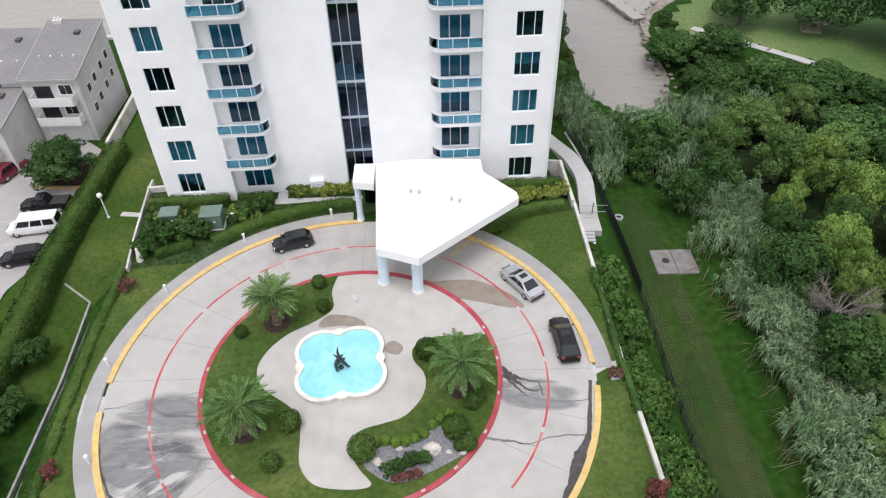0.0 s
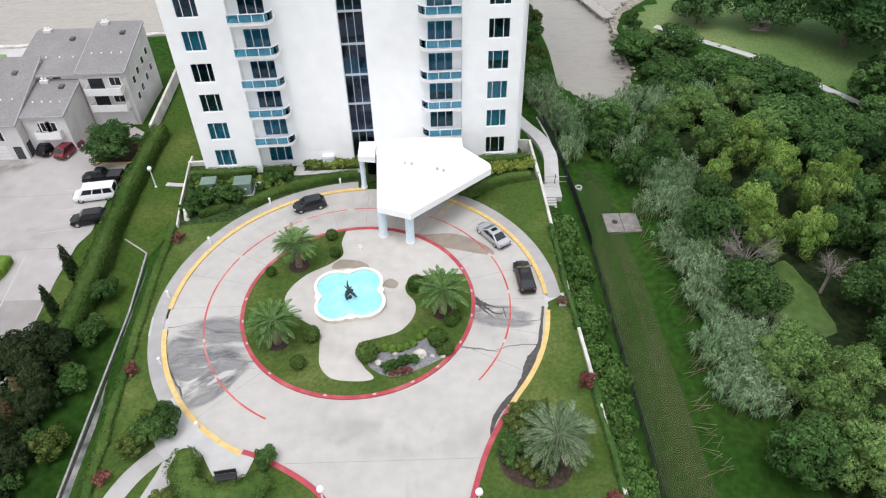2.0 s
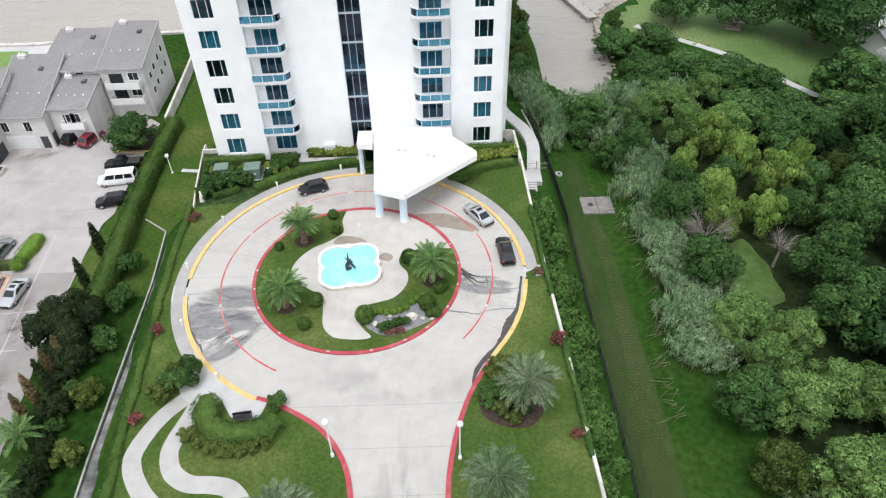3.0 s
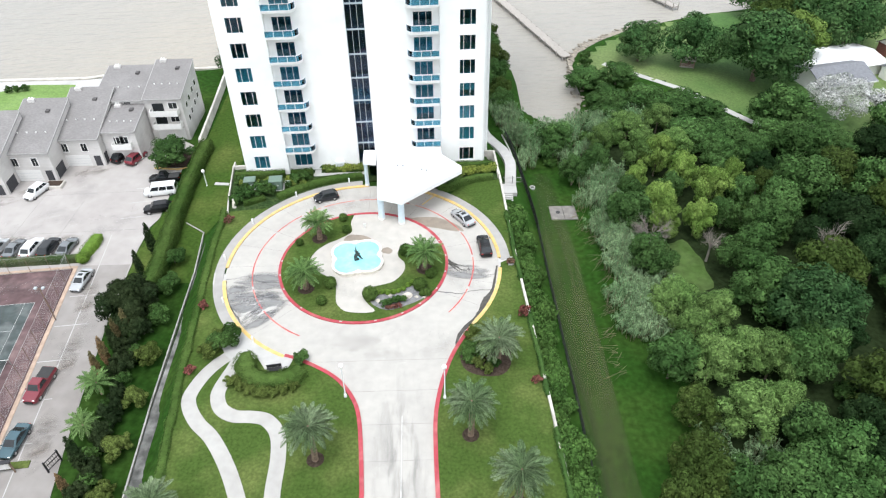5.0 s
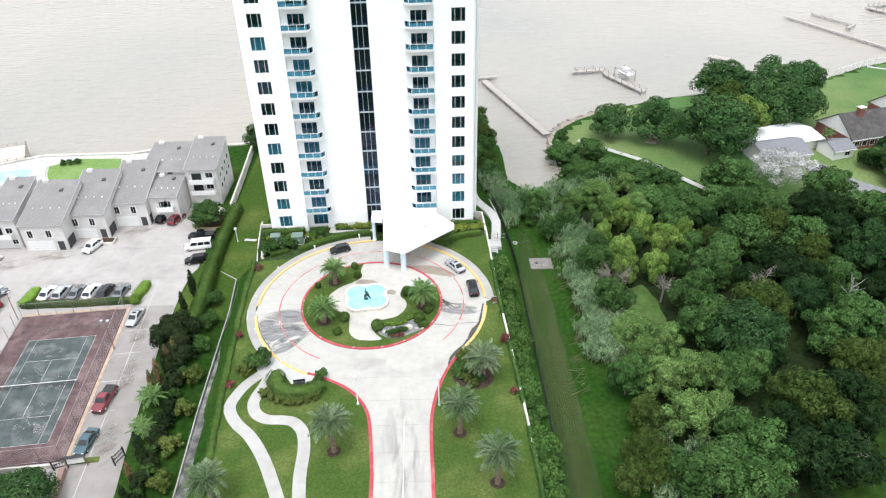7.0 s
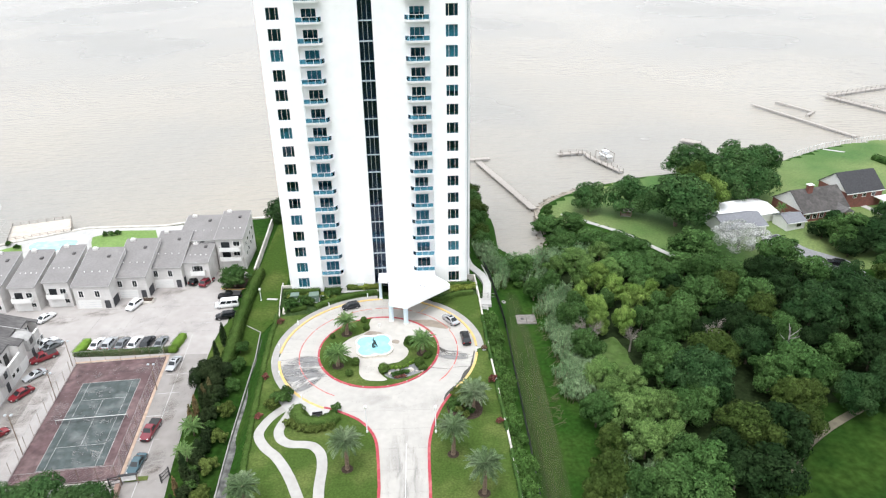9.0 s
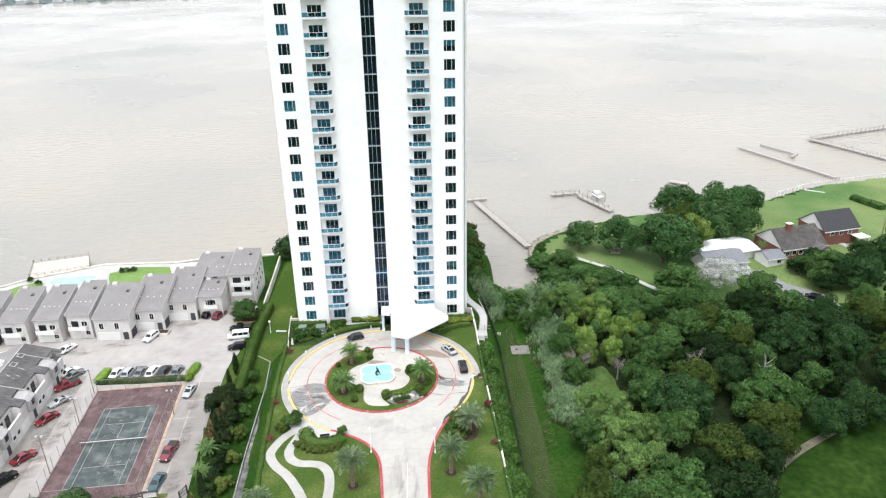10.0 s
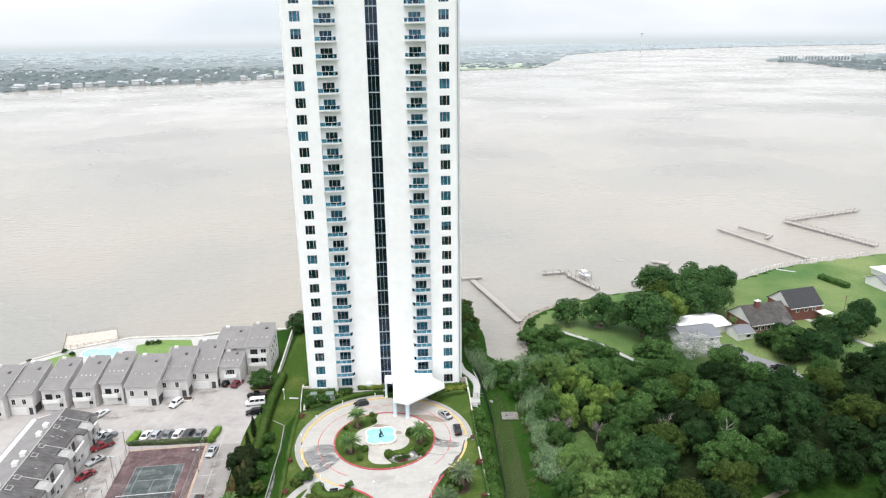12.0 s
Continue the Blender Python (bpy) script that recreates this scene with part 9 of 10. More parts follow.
structure("pool_deck", Geo().prism([(-109.5, 95.0), (-104.6, 86.0), (-86.9, 86.0), (-91.5, 95.5), (-92.5, 99.2), (-97.5, 102.4), (-100.5, 101.8)], -6, -3.15), walk_conc, "pale concrete terrace round a pool", "terrace")
structure("pavement_shore", Geo().prism([(-140, 78.0), (-60, 82.0), (-54.0, 97.0), (-56, 107.0), (-66, 106.6), (-74, 105.0), (-84, 105.0), (-95.9, 104.8), (-99.0, 103.4), (-113.8, 96.2), (-120.6, 90.2), (-123.8, 85.0), (-128.0, 82.6), (-140, 81.8)], -6.5, -3.3), walk_conc, "pale paving between the lawns and the seawall", "pavement")
pool = thing("swimming_pool", (-101.0, 94.2, -3.15), "kidney-shaped pale turquoise swimming pool", "swimming pool")
pl = smooth_line([(-6.5, 0.8), (-5.0, 2.6), (-1.0, 2.6), (2.6, 3.4), (5.6, 2.8), (6.2, -0.4), (3.4, -3.4), (-1.6, -3.4), (-5.6, -2.0)], 6, True)
part("coping", Geo().prism([(x * 1.06, y * 1.08) for x, y in pl][::-1], -0.3, 0.06), trim_white, pool)
part("water", Geo().prism(pl[::-1], -0.2, 0.075), turquoise, pool, "turquoise water")
structure("lake_deck", Geo().prism([(-115.1, 97.6), (-99.9, 103.4), (-104.2, 112.7), (-119.2, 108.0)], -7.5, -3.3), mat("sandy_deck", (0.5, 0.44, 0.38), 0.9, 0.15, 0.7), "sandy walled platform over the lake", "deck")
for a, b in (((-115.1, 97.6), (-99.9, 103.4)), ((-99.9, 103.4), (-104.2, 112.7)), ((-104.2, 112.7), (-119.2, 108.0)), ((-119.2, 108.0), (-115.1, 97.6))):
    fnc = thing("deck_fence", (0, 0, 0), "weathered timber railing round the lake platform", "fence")
    k = int(math.dist(a, b) / 2)
    for i in range(k + 1):
        x, y = a[0] + (b[0] - a[0]) * i / k, a[1] + (b[1] - a[1]) * i / k
        part("post", Geo().box(x - 0.07, y - 0.07, -3.3, x + 0.07, y + 0.07, -2.2), wood_grey, fnc)
    for z in (-2.3, -2.75):
        part("rail", Geo().tube([(*a, z), (*b, z)], 0.05, 5), wood_grey, fnc)
structure("seawall", Geo().strip([(-140, 82.2), (-128.0, 83.1), (-124.1, 85.4), (-121.0, 90.5), (-114.2, 96.6), (-99.2, 103.9), (-95.9, 105.3), (-84, 105.5), (-74, 105.5), (-66, 108.1), (-46, 109.6), (-36, 114.0)], 0.5, -7.5, -3.0), pebble_wall, "pale rubble seawall along the lake", "seawall")
for i, (x, y) in enumerate(((-88.6, 99.6), (-87.0, 99.9), (-85.4, 100.1), (-110.0, 92.6), (-120.8, 88.0), (-113.2, 95.0))):
    shrubs.put(i + 1, x, y, -3.2, 0.65, i * 40)


# ---- piers and boats ----
def pier(name, line, half, label, rails=False, top=WATER + 1.1):
    p = thing(name, (0, 0, 0), label, "pier")
    g = Geo().strip(line, half, top - 0.25, top)
    part("deck", g, wood_grey, p)
    pts = np.array(line, float)
    seg = np.linalg.norm(np.diff(pts, axis=0), axis=1)
    cum = np.concatenate([[0], np.cumsum(seg)])
    for d in np.arange(0, cum[-1], 3.2):
        x, y = np.interp(d, cum, pts[:, 0]), np.interp(d, cum, pts[:, 1])
        i = min(np.searchsorted(cum, d, side="right") - 1, len(seg) - 1)
        t = (pts[i + 1] - pts[i]) / seg[i]
        for s in (-1, 1):
            px_, py_ = x - s * t[1] * half * 0.95, y + s * t[0] * half * 0.95
            part("post", Geo().tube([(px_, py_, WATER - 2), (px_, py_, top + (1.1 if rails else 0.25))], 0.13, 6), wood_grey, p)
    if rails:
        for s in (-1, 1):
            o = offset(line, s * half * 0.95).tolist()
            part("rail", Geo().tube([(a, b, top + 1.0) for a, b in o], 0.06, 4), wood_grey, p)
    return p


pale_deck = [(36.2, 116.4), (22.2, 160.2)]
pier("pier", pale_deck, 1.15, "long pale concrete pier from the inlet mouth")
pier("pier", [(18.0, 162.6), (26.6, 164.0)], 1.0, "short pale cross head of a pier")
pier("pier", [(174.0, 179.0), (153.5, 229.0)], 0.9, "long thin grey pier")
pier("pier", [(170.0, 210.5), (174.6, 215.0), (166.4, 232.4)], 0.8, "thin grey finger pier")
pier("pier", [(215.0, 195.0), (194.0, 240.5)], 1.5, "wide grey railed pier", True)
pier("pier", [(196.0, 241.5), (246.0, 260.0)], 1.1, "dark grey breakwater pier with posts", True)
pier("pier", [(71.5, 147.0), (63.8, 163.0), (62.8, 168.2), (52.4, 166.6)], 1.0, "grey boat dock with piles", True)
pier("pier", [(110.0, 176.0), (104.0, 180.5)], 1.8, "low roofed boat shelter in the water")
hull_white = mat("white_gelcoat", (0.75, 0.76, 0.77), 0.25, 0.03, 2)
boat = thing("motor_boat", (69.2, 161.8, WATER + 1.2, 0, 0, 112), "white motor boat on a lift beside the dock", "boat")
hl = [(-3.2, 1.15), (-1.0, 1.3), (1.2, 1.15), (2.6, 0.65), (3.5, 0.0)]
full = hl + [(x, -y) for x, y in hl[:-1][::-1]]
nb = len(full)
part("hull", Geo().add([(x * 0.9, y * 0.55, 0.0) for x, y in full] + [(x, y, 1.0) for x, y in full], [tuple(range(nb)), tuple(range(2 * nb - 1, nb - 1, -1))] + [(i, nb + i, nb + (i + 1) % nb, (i + 1) % nb) for i in range(nb)]), hull_white, boat)
part("cabin", Geo().soft_box(-1.2, -0.8, 1.0, 1.4, 0.8, 1.75, 0.15), hull_white, boat)
part("windscreen", Geo().box(1.3, -0.7, 1.35, 1.42, 0.7, 1.85), car_glass, boat, "dark glass")
part("top", Geo().soft_box(-1.6, -0.95, 2.5, 1.0, 0.95, 2.6, 0.04), hull_white, boat)
for x in (-1.4, 0.8):
    for y in (-0.8, 0.8):
        part("post", Geo().box(x - 0.03, y - 0.03, 1.0, x + 0.03, y + 0.03, 2.5), metal_white, boat)
lift = thing("boat_lift", (69.2, 161.8, WATER, 0, 0, 112), "timber boat lift frame in the water", "boat lift")
for x in (-3, 3):
    for y in (-1.9, 1.9):
        part("post", Geo().tube([(x, y, -2), (x, y, 3.4)], 0.14, 6), wood_grey, lift)
for y in (-1.9, 1.9):
    part("beam", Geo().box(-3.2, y - 0.12, 3.2, 3.2, y + 0.12, 3.5), wood_grey, lift)
for x in (-2.0, 1.6):
    part("cradle", Geo().box(x - 0.12, -1.9, 0.95, x + 0.12, 1.9, 1.2), wood_grey, lift)

# ---- park and houses east of the inlet ----
park_grass = mat("park_lawn", (0.048, 0.115, 0.019), 0.9, 0.25, 2.0, bump=0.5, second=(0.15, 0.196, 0.062), second_at=(0.4, 0.66), second_scale=0.03)
sheet = Geo()
px0 = np.linspace(38, 215, 60)
py0 = np.linspace(68, 200, 48)
for y in py0:
    for x in px0:
        sheet.v.append((float(x), float(y), ground_at(x, y) + 0.05 + 0.35 * min(max((x - 140) / 40, 0), 1)))
ok = inland(np.array([v[0] for v in sheet.v]), np.array([v[1] for v in sheet.v])) > 1.2
diag = np.array([v[1] > np.interp(v[0], [38, 49, 69, 85, 110, 215], [101, 104, 83, 74, 72, 66]) for v in sheet.v])
use = ok & diag
for j in range(47):
    for i in range(59):
        q = (j * 60 + i, j * 60 + i + 1, (j + 1) * 60 + i + 1, (j + 1) * 60 + i)
        if all(use[k] for k in q):
            sheet.f.append(q)
structure("lawn_park", sheet, park_grass, "wide bright green lawn by the lake", "lawn", smooth=True)
g = Geo()
for a, b in zip(smooth_line([(44.0, 111.5), (49.3, 106.2), (60.8, 94.3), (69.3, 82.4), (74.0, 75.0)], 5)[:-1], smooth_line([(44.0, 111.5), (49.3, 106.2), (60.8, 94.3), (69.3, 82.4), (74.0, 75.0)], 5)[1:]):
    g.strip([a, b], 0.75, -6.5, max(ground_at(*a), -5.6) + 0.12)
structure("pavement_park_path", g, walk_conc, "pale concrete path across the park lawn", "pavement")
structure("rubble_bank", Geo().strip([(36.8, 110), (37.2, 117), (43, 124.5), (52, 131.5), (62, 136.5)], 0.9, -7.5, WATER + 0.6), mat("broken_rubble", (0.25, 0.22, 0.18), 0.95, 0.4, 1.5, bump=0.8), "broken concrete rubble along the bank", "bank")
rb = random.Random(3)
g = Geo()
for i in range(260):
    f = i / 260
    x, y = np.interp(f, [0, 0.2, 0.45, 0.75, 1], [35.0, 36.6, 42.5, 52, 62]), np.interp(f, [0, 0.2, 0.45, 0.75, 1], [88, 117, 125, 132, 137])
    s = rb.uniform(0.2, 0.5)
    g.blob((x + rb.uniform(-1.2, 1.2), y + rb.uniform(-1.2, 1.2), WATER + rb.uniform(0.1, 0.7)), (s, s * 0.8, s * 0.5), 6, 4, 0.25, i)
tagged(part("rubble", g, bpy.data.materials["broken_rubble"]), "loose pale rubble blocks along the water", "rubble", kind="stuff")
shelter = thing("picnic_shelter", (62.9, 108.6, PARK, 0, 0, -20), "small brown timber shelter with slatted sides under the oaks", "shelter")
for x in (-1.5, 1.5):
    for y in (-1.0, 1.0):
        part("post", Geo().box(x - 0.09, y - 0.09, -0.2, x + 0.09, y + 0.09, 1.9), rust_pole, shelter)
part("roof", Geo().soft_box(-1.9, -1.4, 1.9, 1.9, 1.4, 2.05, 0.03), wood_grey, shelter)
part("floor_deck", Geo().soft_box(-1.6, -1.1, 0.1, 1.6, 1.1, 0.25, 0.02), wood_grey, shelter)
for z in (0.55, 0.8, 1.05):
    part("slat", Geo().box(-1.5, -1.06, z, 1.5, -1.0, z + 0.14), rust_pole, shelter)
    part("slat", Geo().box(-1.56, -0.95, z, -1.5, 0.95, z + 0.14), rust_pole, shelter)


def gable_house(name, x, y, z, turn, length, half, eave, ridge, wall_mat, roof_mat, gable_mat, label):
    """Walls, a ridge roof along its length and gable ends."""
    h = thing(name, (x, y, z, 0, 0, turn), label, "house")
    l = length / 2
    part("wall", Geo().box(-l, -half, -0.4, l, half, eave), wall_mat, h)
    for s in (-1, 1):
        part("gable", Geo().add([(s * l, -half, eave), (s * l, half, eave), (s * l, 0, ridge - 0.1), (s * (l - 0.25), -half, eave), (s * (l - 0.25), half, eave), (s * (l - 0.25), 0, ridge - 0.1)], [(0, 1, 2), (3, 5, 4), (0, 3, 4, 1), (1, 4, 5, 2), (2, 5, 3, 0)]), gable_mat, h, "pale gable end")
        o, k = 0.5, (ridge - eave) / half
        part("roof", Geo().add([(-l - 0.3, s * (half + o), eave - o * k), (l + 0.3, s * (half + o), eave - o * k), (l + 0.3, 0, ridge), (-l - 0.3, 0, ridge), (-l - 0.3, s * (half + o), eave - o * k + 0.2), (l + 0.3, s * (half + o), eave - o * k + 0.2), (l + 0.3, 0, ridge + 0.2), (-l - 0.3, 0, ridge + 0.2)],
                               [(3, 2, 1, 0), (4, 5, 6, 7), (0, 1, 5, 4), (1, 2, 6, 5), (3, 0, 4, 7)]), roof_mat, h)
        part("fascia", Geo().box(-l - 0.3, min(s * (half + o), s * (half + o + 0.06)), eave - o * k - 0.05, l + 0.3, max(s * (half + o), s * (half + o + 0.06)), eave - o * k + 0.22), trim_white, h)
    return h


bA = gable_house("brick_house", 118.4, 108.6, PARK, 14, 16.0, 6.4, 3.2, 7.6, brick_red, mat("brown_shingle", (0.062, 0.057, 0.054), 0.95, 0.25, 1.2, bump=0.5, second=(0.09, 0.083, 0.078), second_scale=0.4), trim_white, "red brick house with a dark shingled roof")
for x in (-6, -3.6, -1.2, 1.2):
    house_window(bA, x, -6.4, 1.7, 1.3, 1.4)
part("porch_roof", Geo().add([(3.0, -9.6, 3.0), (7.4, -9.6, 3.0), (5.2, -9.6, 4.2), (3.0, -6.0, 3.0), (7.4, -6.0, 3.0), (5.2, -4.6, 4.4)], [(0, 1, 2), (0, 2, 5, 3), (1, 4, 5, 2), (0, 3, 4, 1)]), dark_shingle, bA)
for x in (3.3, 7.1):
    part("porch_post", Geo().box(x - 0.16, -9.4, 0, x + 0.16, -9.1, 3.0), trim_white, bA)
ch = part("chimney", Geo().box(-3.2, -1.6, 5.0, -1.6, -0.4, 9.2), brick_red, bA, "red brick chimney")
part("cap", Geo().box(-3.35, -1.75, 9.2, -1.45, -0.25, 9.4), trim_white, ch)
bB = gable_house("brick_house", 134.8, 116.6, PARK, 14, 13.5, 5.6, 5.2, 9.6, brick_red, mat("black_shingle", (0.04, 0.04, 0.043), 0.95, 0.2, 2), trim_white, "two-storey brick house wing with a black roof")
for x in (-3.4, 0, 3.4):
    house_window(bB, x, -5.6, 4.0, 1.2, 1.3)
part("porch_roof", Geo().box(4.0, -9.4, 2.7, 8.4, -5.6, 2.95), trim_white, bB)
for x in (4.3, 8.1):
    part("porch_post", Geo().box(x - 0.14, -9.2, 0, x + 0.14, -8.9, 2.7), trim_white, bB)
metal_roof = mat("white_metal_roof", (0.76, 0.76, 0.76), 0.5, 0.04, 1, streak=(4, 1, 1))
wh = thing("white_house", (96.0, 105.5, PARK, 0, 0, 14), "low white house with a white metal roof", "house")
part("wall", Geo().box(-8.5, -5.0, -0.4, 8.5, 5.0, 2.9), trim_white, wh)
part("roof", Geo().add([(-9.2, -5.8, 2.8), (9.2, -5.8, 2.8), (9.2, 5.8, 2.8), (-9.2, 5.8, 2.8), (-9.2, 0, 3.7), (9.2, 0, 3.7)], [(0, 1, 5, 4), (4, 5, 2, 3), (0, 4, 3), (1, 2, 5)]), metal_roof, wh)
gr = gable_house("white_house", 91.6, 98.0, PARK, 12, 13.0, 5.0, 2.6, 4.4, trim_white, mat("grey_roof", (0.17, 0.175, 0.19), 0.9, 0.15, 2), trim_white, "low white house with a grey shingled roof")
house_window(gr, 3.4, -5.0, 1.5, 1.3, 1.2)
gw = gable_house("garden_house", 107.6, 99.0, PARK, 14, 6.0, 3.0, 2.5, 3.8, trim_white, bpy.data.materials["grey_roof"], trim_white, "small white outbuilding with a grey roof")
house_window(gw, 1.0, -3.0, 1.4, 1.4, 1.0)
gable_house("grey_house", 186.0, 141.0, PARK, 10, 14, 5, 3, 5.2, trim_white, bpy.data.materials["grey_roof"], trim_white, "pale house with a grey roof by the far lawn")
wh2 = thing("white_house", (194.0, 152.5, PARK, 0, 0, 10), "low white house with a white roof by the far lawn", "house")
part("wall", Geo().box(-6, -4, -0.4, 6, 4, 2.8), trim_white, wh2)
part("roof", Geo().soft_box(-6.6, -4.6, 2.8, 6.6, 4.6, 3.2, 0.1), metal_roof, wh2)
structure("drive", Geo().prism([(97.0, 92.0), (100.0, 80.0), (106.0, 72.0), (114.0, 70.0), (113.0, 77.0), (106.0, 84.0), (102.0, 93.5)], -6.5, PARK + 0.12), mat("grey_asphalt", (0.2, 0.2, 0.21), 0.9, 0.15, 1), "grey asphalt drive before the houses", "drive")
car("suv", "black", 99.4, 89.0, PARK + 0.12, 20, "black car on the asphalt drive")
car("sedan", "white", 99.0, 86.0, PARK + 0.12, 200, "white car on the asphalt drive")
car("suv", "black", 108.6, 74.6, PARK + 0.12, 150, "black car on the asphalt drive")
structure("pavement_far_path", Geo().strip([(134.5, 112.8), (137.0, 111.6), (140.0, 103.4), (144.5, 93.0), (148.5, 85.3), (156.0, 72.0)], 1.0, -6.5, PARK + 0.1), walk_conc, "pale path from the brick house", "pavement")
structure("pavement_far_path", Geo().strip([(152.0, 164.0), (158.2, 159.9), (161.2, 147.7)], 0.6, -6.5, PARK + 0.1), walk_conc, "pale path on the far lawn", "pavement")
pole = thing("utility_pole", (150.7, 112.6, PARK), "tall thin timber utility pole", "utility pole")
part("pole", Geo().tube([(0, 0, -0.2), (0, 0, 8.5)], [0.15, 0.1], 8), rust_pole, pole)
part("crossarm", Geo().box(-0.9, -0.06, 7.6, 0.9, 0.06, 7.75), rust_pole, pole)
sh = thing("lake_fence", (0, 0, 0), "white railing along the lake shore", "fence")
fpts2 = [(139, 159.5), (155, 168.5), (175, 174.5), (200, 181)]
for (ax, ay), (bx, by) in zip(fpts2[:-1], fpts2[1:]):
    part("rail", Geo().tube([(ax, ay, PARK + 0.9), (bx, by, PARK + 0.9)], 0.05, 5), trim_white, sh)
    for i in range(8):
        x, y = ax + (bx - ax) * i / 8, ay + (by - ay) * i / 8
        part("post", Geo().box(x - 0.07, y - 0.07, PARK - 2.2, x + 0.07, y + 0.07, PARK + 0.95), trim_white, sh)
palm(105.5, 100.5, PARK, 5.0, 2.2, 26, green_fronds, "tall garden palm beside the white house", 240, 0.2)

# clearing path inside the wood
structure("dirt_track", Geo().strip(smooth_line([(63.5, 3.5), (67.0, 9.0), (74.0, 14.5), (85.2, 20.7)], 5), 0.8, -6.6, STRIP + 0.36), mat("dry_dirt", (0.13, 0.115, 0.08), 0.95, 0.2, 1), "worn dirt track through a clearing", "track")


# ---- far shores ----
# base colours carry painted air haze, paler the farther the land lies
hazed_shore_wood = mat("distant_woodland", (0.118, 0.142, 0.144), 0.95, 0.12, 0.03, second=(0.145, 0.171, 0.173), second_at=(0.4, 0.65), second_scale=0.012, per_island=0.1, spec=0.05)
hazed_land = mat("distant_suburb", (0.185, 0.215, 0.222), 0.95, 0.14, 0.03, second=(0.215, 0.246, 0.252), second_at=(0.4, 0.65), second_scale=0.006, per_island=0.08)
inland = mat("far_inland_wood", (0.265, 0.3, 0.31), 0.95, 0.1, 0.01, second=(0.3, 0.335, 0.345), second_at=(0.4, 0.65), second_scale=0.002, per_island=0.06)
hazy_field = mat("distant_field", (0.3, 0.36, 0.27), 0.95, 0.15, 0.02, second=(0.36, 0.39, 0.32), second_scale=0.01)
hazy_wall = mat("distant_pale_walls", (0.44, 0.43, 0.425), 0.9, 0.15, 0.1, per_object=0.3)
hazy_white = mat("distant_roofs", (0.34, 0.36, 0.37), 0.9, 0.2, 0.1, per_island=0.4)


def inside_line(outline, x, y):
    c = False
    for (x0, y0), (x1, y1) in zip(outline, outline[1:] + outline[:1]):
        if (y0 > y) != (y1 > y) and x < (x1 - x0) * (y - y0) / (y1 - y0) + x0:
            c = not c
    return c


def dome(geo, x, y, a, b, h, r):
    """A low uneven tree clump, open below."""
    v = [(x, y, WATER + 1 + h)]
    for out, up in ((0.6, 0.72), (1.0, 0.0)):
        for k in range(7):
            q = out * r.uniform(0.75, 1.2)
            v.append((x + a * q * math.cos(0.8976 * k), y + b * q * math.sin(0.8976 * k), WATER + 1 + h * up))
    f = [(0, 1 + k, 1 + (k + 1) % 7) for k in range(7)] + [(1 + k, 8 + k, 8 + (k + 1) % 7, 1 + (k + 1) % 7) for k in range(7)]
    geo.add(v, f)


def far_land(name, outline, seed, trees, houses, deep, label):
    """Low land across the lake: a slab with joined tree clumps and small houses on it, thinning inland."""
    r = random.Random(seed)
    structure(name, Geo().prism(outline, WATER - 2, WATER + 1.0), hazed_land, label, "far shore")
    poly = np.array(outline, float)
    lo, hi = poly.min(0), np.minimum(poly.max(0), (2600, deep))
    near, far, last, h = Geo(), Geo(), Geo(), Geo()
    k = 0
    while k < trees:
        y = lo[1] + (hi[1] - lo[1]) * r.random() ** 1.5
        x = r.uniform(max(lo[0], -0.8 * y), min(hi[0], 0.8 * y))
        if inside_line(outline, x, y):
            s = r.uniform(1.8, 6.4) if y < 2000 else r.uniform(5.0, 13.0)
            # farther clumps take paler materials, haze painted by distance
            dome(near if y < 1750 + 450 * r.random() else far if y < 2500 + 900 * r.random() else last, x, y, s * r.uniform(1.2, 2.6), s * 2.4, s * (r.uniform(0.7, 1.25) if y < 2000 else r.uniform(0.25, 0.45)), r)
            k += 1
    k = 0
    while k < houses:
        y = lo[1] + (hi[1] - lo[1]) * r.random() ** 3.4
        x = r.uniform(max(lo[0], -0.8 * y), min(hi[0], 0.8 * y))
        if inside_line(outline, x, y):
            w, d, t = r.uniform(2, 5), r.uniform(3, 5), r.uniform(2.5, 5)
            h.box(x - w, y - d, WATER, x + w, y + d, WATER + t)
            h.add([(x - w, y - d, WATER + t), (x + w, y - d, WATER + t), (x + w, y, WATER + t * 1.5), (x - w, y, WATER + t * 1.5), (x + w, y + d, WATER + t), (x - w, y + d, WATER + t)], [(0, 1, 2, 3), (3, 2, 4, 5)])
            k += 1
    tagged(part("far_trees", near, hazed_shore_wood, smooth=True), "hazy belt of distant trees across the lake", "distant trees", kind="stuff")
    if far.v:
        tagged(part("far_trees", far, hazed_land, smooth=True), "pale hazy woodland far inland", "distant trees", kind="stuff")
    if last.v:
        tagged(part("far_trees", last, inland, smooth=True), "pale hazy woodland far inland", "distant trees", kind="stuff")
    tagged(part("far_houses", h, hazy_white), "pale distant lakeside houses", "distant houses", kind="stuff")


far_land("far_shore", [(-2600, 1050), (-1500, 1150), (-804, 1252), (-683, 1335), (-528, 1380), (-325, 1505), (-180, 1560), (-60, 1650), (96, 1725), (200, 1790), (306, 1810), (330, 1900), (430, 2200), (552, 2670), (700, 2900), (894, 3110), (1300, 3300), (1602, 3420), (2200, 3500), (4500, 3600), (4500, 4700), (-4500, 4700), (-4500, 1000)],
         5, 6500, 330, 4300, "hazy wooded shore across the lake")
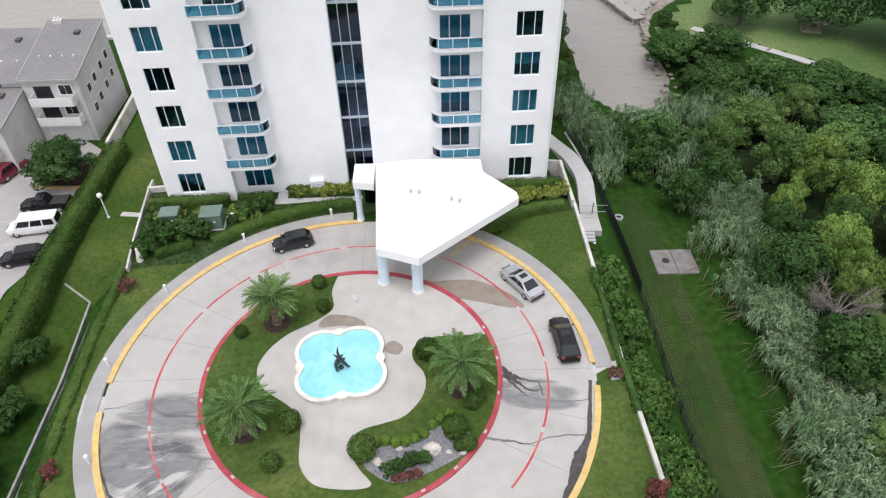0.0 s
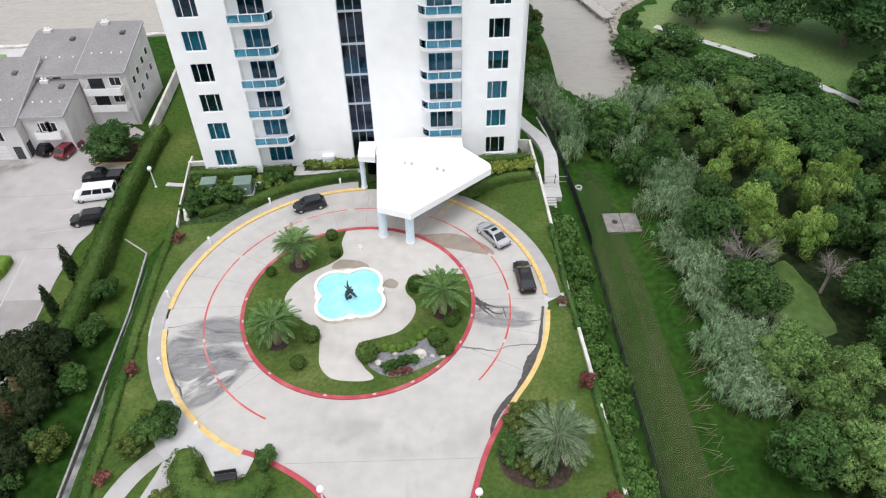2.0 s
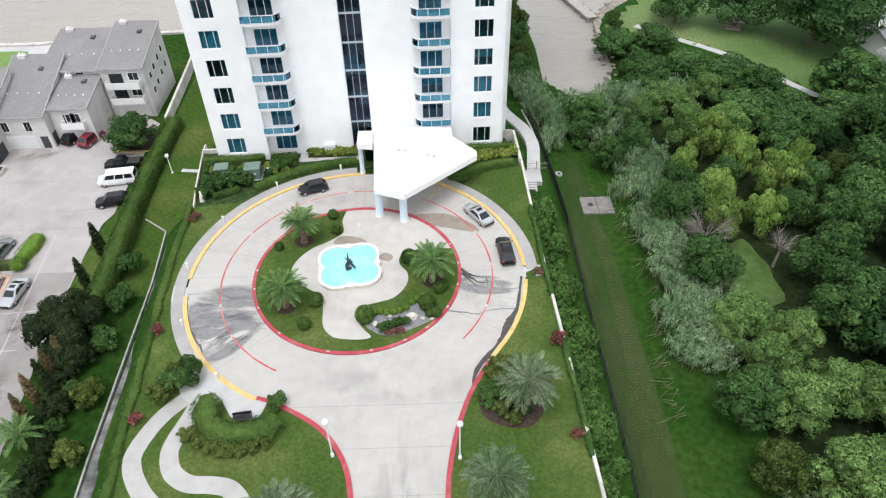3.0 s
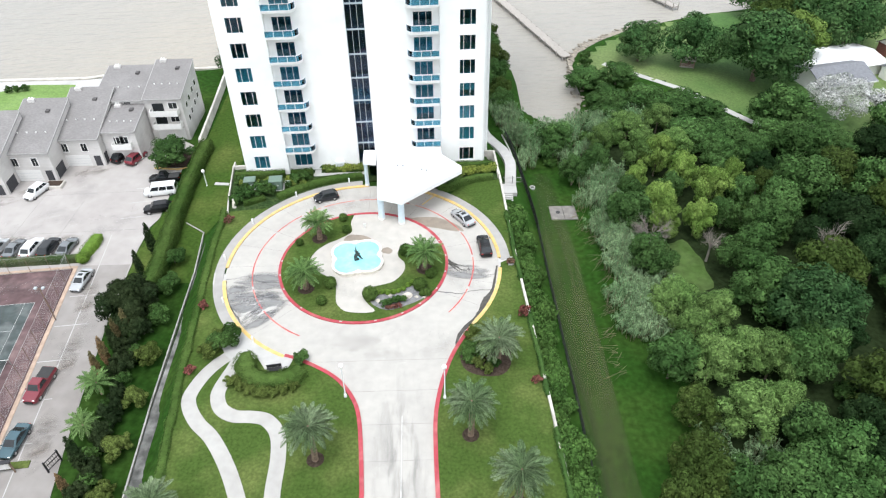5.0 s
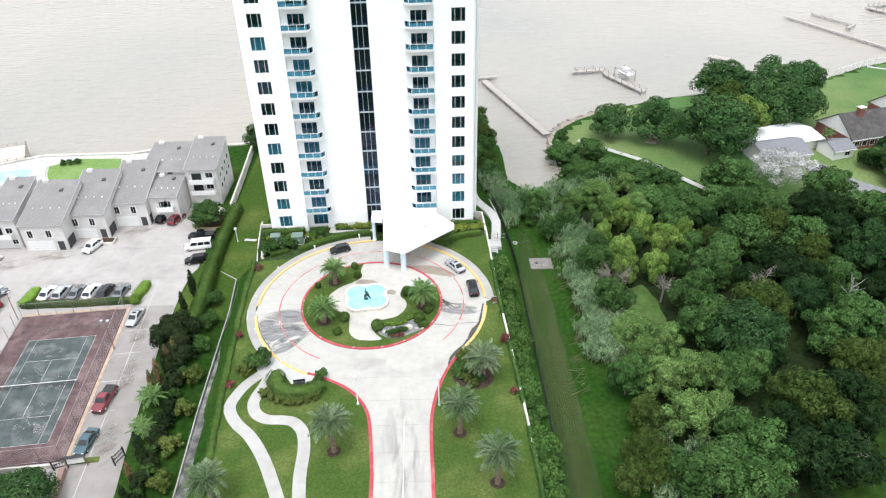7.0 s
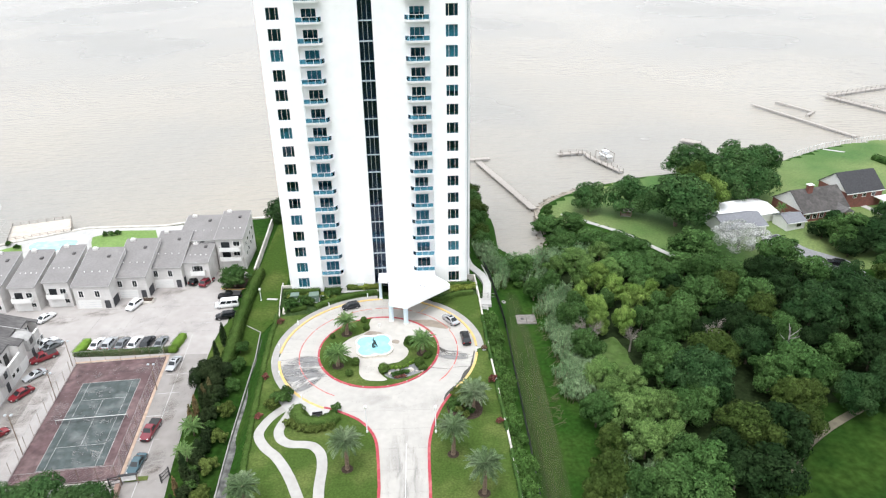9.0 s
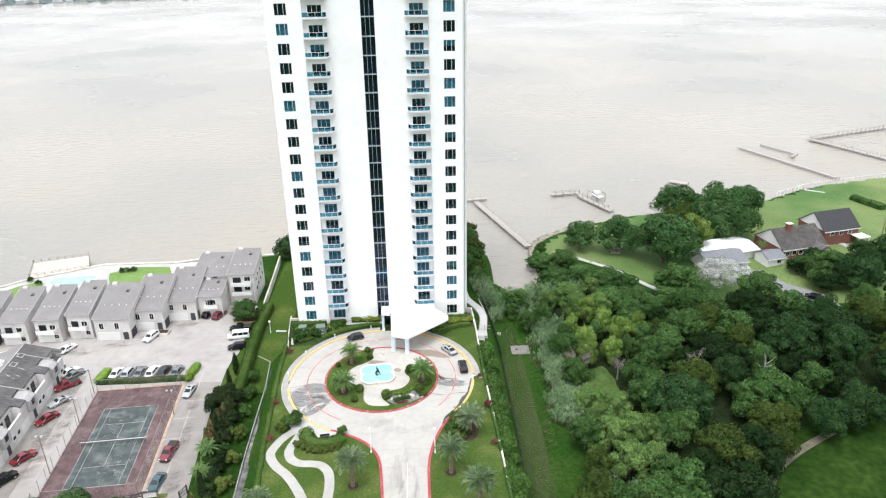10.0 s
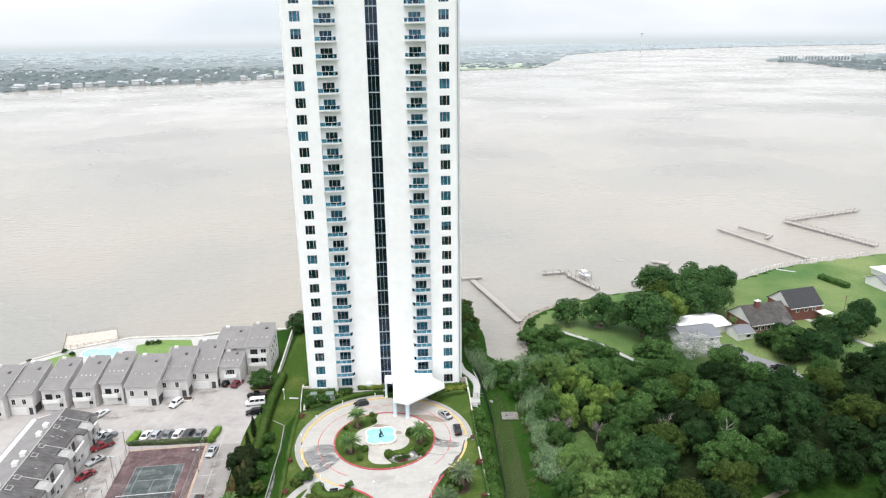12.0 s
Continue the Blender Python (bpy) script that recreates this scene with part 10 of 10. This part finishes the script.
# two overlays step the painted haze from darker shore to pale inland
structure("far_wood", Geo().prism([(-2600, 1060), (-1500, 1160), (-804, 1262), (-683, 1345), (-528, 1390), (-325, 1515), (-180, 1570), (-60, 1660), (96, 1735), (200, 1800), (300, 1820), (330, 1950), (-400, 1980), (-2600, 1900)], WATER, WATER + 1.3), hazed_shore_wood, "hazy wooded land along the far shore", "far shore")
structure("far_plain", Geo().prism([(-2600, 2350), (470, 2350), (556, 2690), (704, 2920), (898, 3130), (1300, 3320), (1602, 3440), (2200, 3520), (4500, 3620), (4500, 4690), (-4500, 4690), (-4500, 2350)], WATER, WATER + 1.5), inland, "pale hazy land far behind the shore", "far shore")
for i, (ax, ay, bx, by, n) in enumerate(((-804, 1252, -683, 1335, 9), (-683, 1335, -528, 1380, 14), (-528, 1380, -325, 1505, 12), (-325, 1505, -60, 1650, 9))):
    r = random.Random(40 + i)
    for k in range(n):
        f, back_off = r.random(), r.uniform(10, 34)
        w, d, t = r.uniform(4, 9), r.uniform(4, 6), r.uniform(4.5, 8)
        hs = thing("lakeside_house", (ax + (bx - ax) * f, ay + (by - ay) * f + back_off, WATER + 1.0, 0, 0, r.uniform(-12, 25)), "pale hazy house on the far shore", "house", "houses on the far shore")
        part("wall", Geo().box(-w, -d, 0, w, d, t), hazy_wall, hs)
        part("roof", Geo().add([(-w, -d - 0.6, t), (w, -d - 0.6, t), (w, d + 0.6, t), (-w, d + 0.6, t), (-w, 0, t * 1.45), (w, 0, t * 1.45)], [(0, 1, 5, 4), (4, 5, 2, 3), (0, 4, 3), (1, 2, 5)]), hazy_white, hs)
structure("far_field", Geo().prism([(100, 1732), (296, 1812), (330, 1905), (290, 2120), (70, 2050)], WATER, WATER + 1.8), hazy_field, "pale green field on the far shore", "far shore")
structure("far_field", Geo().prism([(-380, 1560), (-300, 1600), (-180, 1640), (-200, 1900), (-420, 1850)], WATER, WATER + 1.7), hazy_field, "pale green field on the far shore", "far shore")
far_land("far_point", [(1037, 2013), (1010, 1960), (1060, 1840), (1040, 1700), (1010, 1500), (1100, 1440), (1900, 1380), (2400, 1500), (2400, 2300), (1624, 2368), (1200, 2080)], 9, 700, 60, 2300, "hazy wooded point across the lake")

# glowing backdrop behind the shore: haze painted as a ramp that thins into the sky
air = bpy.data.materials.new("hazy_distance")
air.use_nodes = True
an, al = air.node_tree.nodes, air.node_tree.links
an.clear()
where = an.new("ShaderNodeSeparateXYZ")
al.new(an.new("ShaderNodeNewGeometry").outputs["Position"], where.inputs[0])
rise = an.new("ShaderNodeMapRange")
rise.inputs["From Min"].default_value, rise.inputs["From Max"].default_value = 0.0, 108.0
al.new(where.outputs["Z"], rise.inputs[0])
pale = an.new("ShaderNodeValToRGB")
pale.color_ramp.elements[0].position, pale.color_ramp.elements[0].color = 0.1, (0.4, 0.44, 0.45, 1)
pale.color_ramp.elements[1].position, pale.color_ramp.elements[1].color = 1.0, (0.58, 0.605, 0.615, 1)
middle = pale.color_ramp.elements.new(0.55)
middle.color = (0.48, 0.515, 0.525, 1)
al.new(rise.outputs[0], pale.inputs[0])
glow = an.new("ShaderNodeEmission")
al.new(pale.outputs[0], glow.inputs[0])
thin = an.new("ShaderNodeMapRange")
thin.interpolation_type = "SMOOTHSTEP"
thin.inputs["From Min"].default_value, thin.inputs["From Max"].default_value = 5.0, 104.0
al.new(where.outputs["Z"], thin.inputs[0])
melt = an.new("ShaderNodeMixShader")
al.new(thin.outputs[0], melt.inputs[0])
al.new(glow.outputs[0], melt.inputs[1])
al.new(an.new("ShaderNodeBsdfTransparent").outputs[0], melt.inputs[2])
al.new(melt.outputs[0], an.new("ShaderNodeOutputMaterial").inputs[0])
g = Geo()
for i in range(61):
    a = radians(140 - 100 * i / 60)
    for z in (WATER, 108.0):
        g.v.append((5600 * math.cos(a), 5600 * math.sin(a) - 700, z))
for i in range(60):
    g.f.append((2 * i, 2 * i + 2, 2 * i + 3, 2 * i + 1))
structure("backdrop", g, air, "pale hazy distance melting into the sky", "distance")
flats_white = mat("distant_white_walls", (0.6, 0.6, 0.6), 0.9, 0.08, 0.1)
tw = Geo().tube([(1038, 3300, WATER), (1038, 3300, 66)], 3.2, 8).blob((1038, 3300, 68), (7, 7, 6), 10, 6, 0.0)
tagged(part("water_tower", tw, flats_white), "pale distant water tower above the trees", "water tower")
for i in range(3):
    block = thing("far_flats", (1075 + 62 * i, 1975 - 28 * i, WATER, 0, 0, -18), "pale distant block of lakeside flats", "apartment house")
    part("wall", Geo().box(-26, -9, 0, 26, 9, 16), flats_white, block)
    for k in range(6):
        part("window", Geo().box(-23 + 8 * k, -9.3, 3, -18 + 8 * k, -9, 13), hazed_land, block)

# the patterns take their own places last
for k, m in pending:
    k.matrix_basis = m
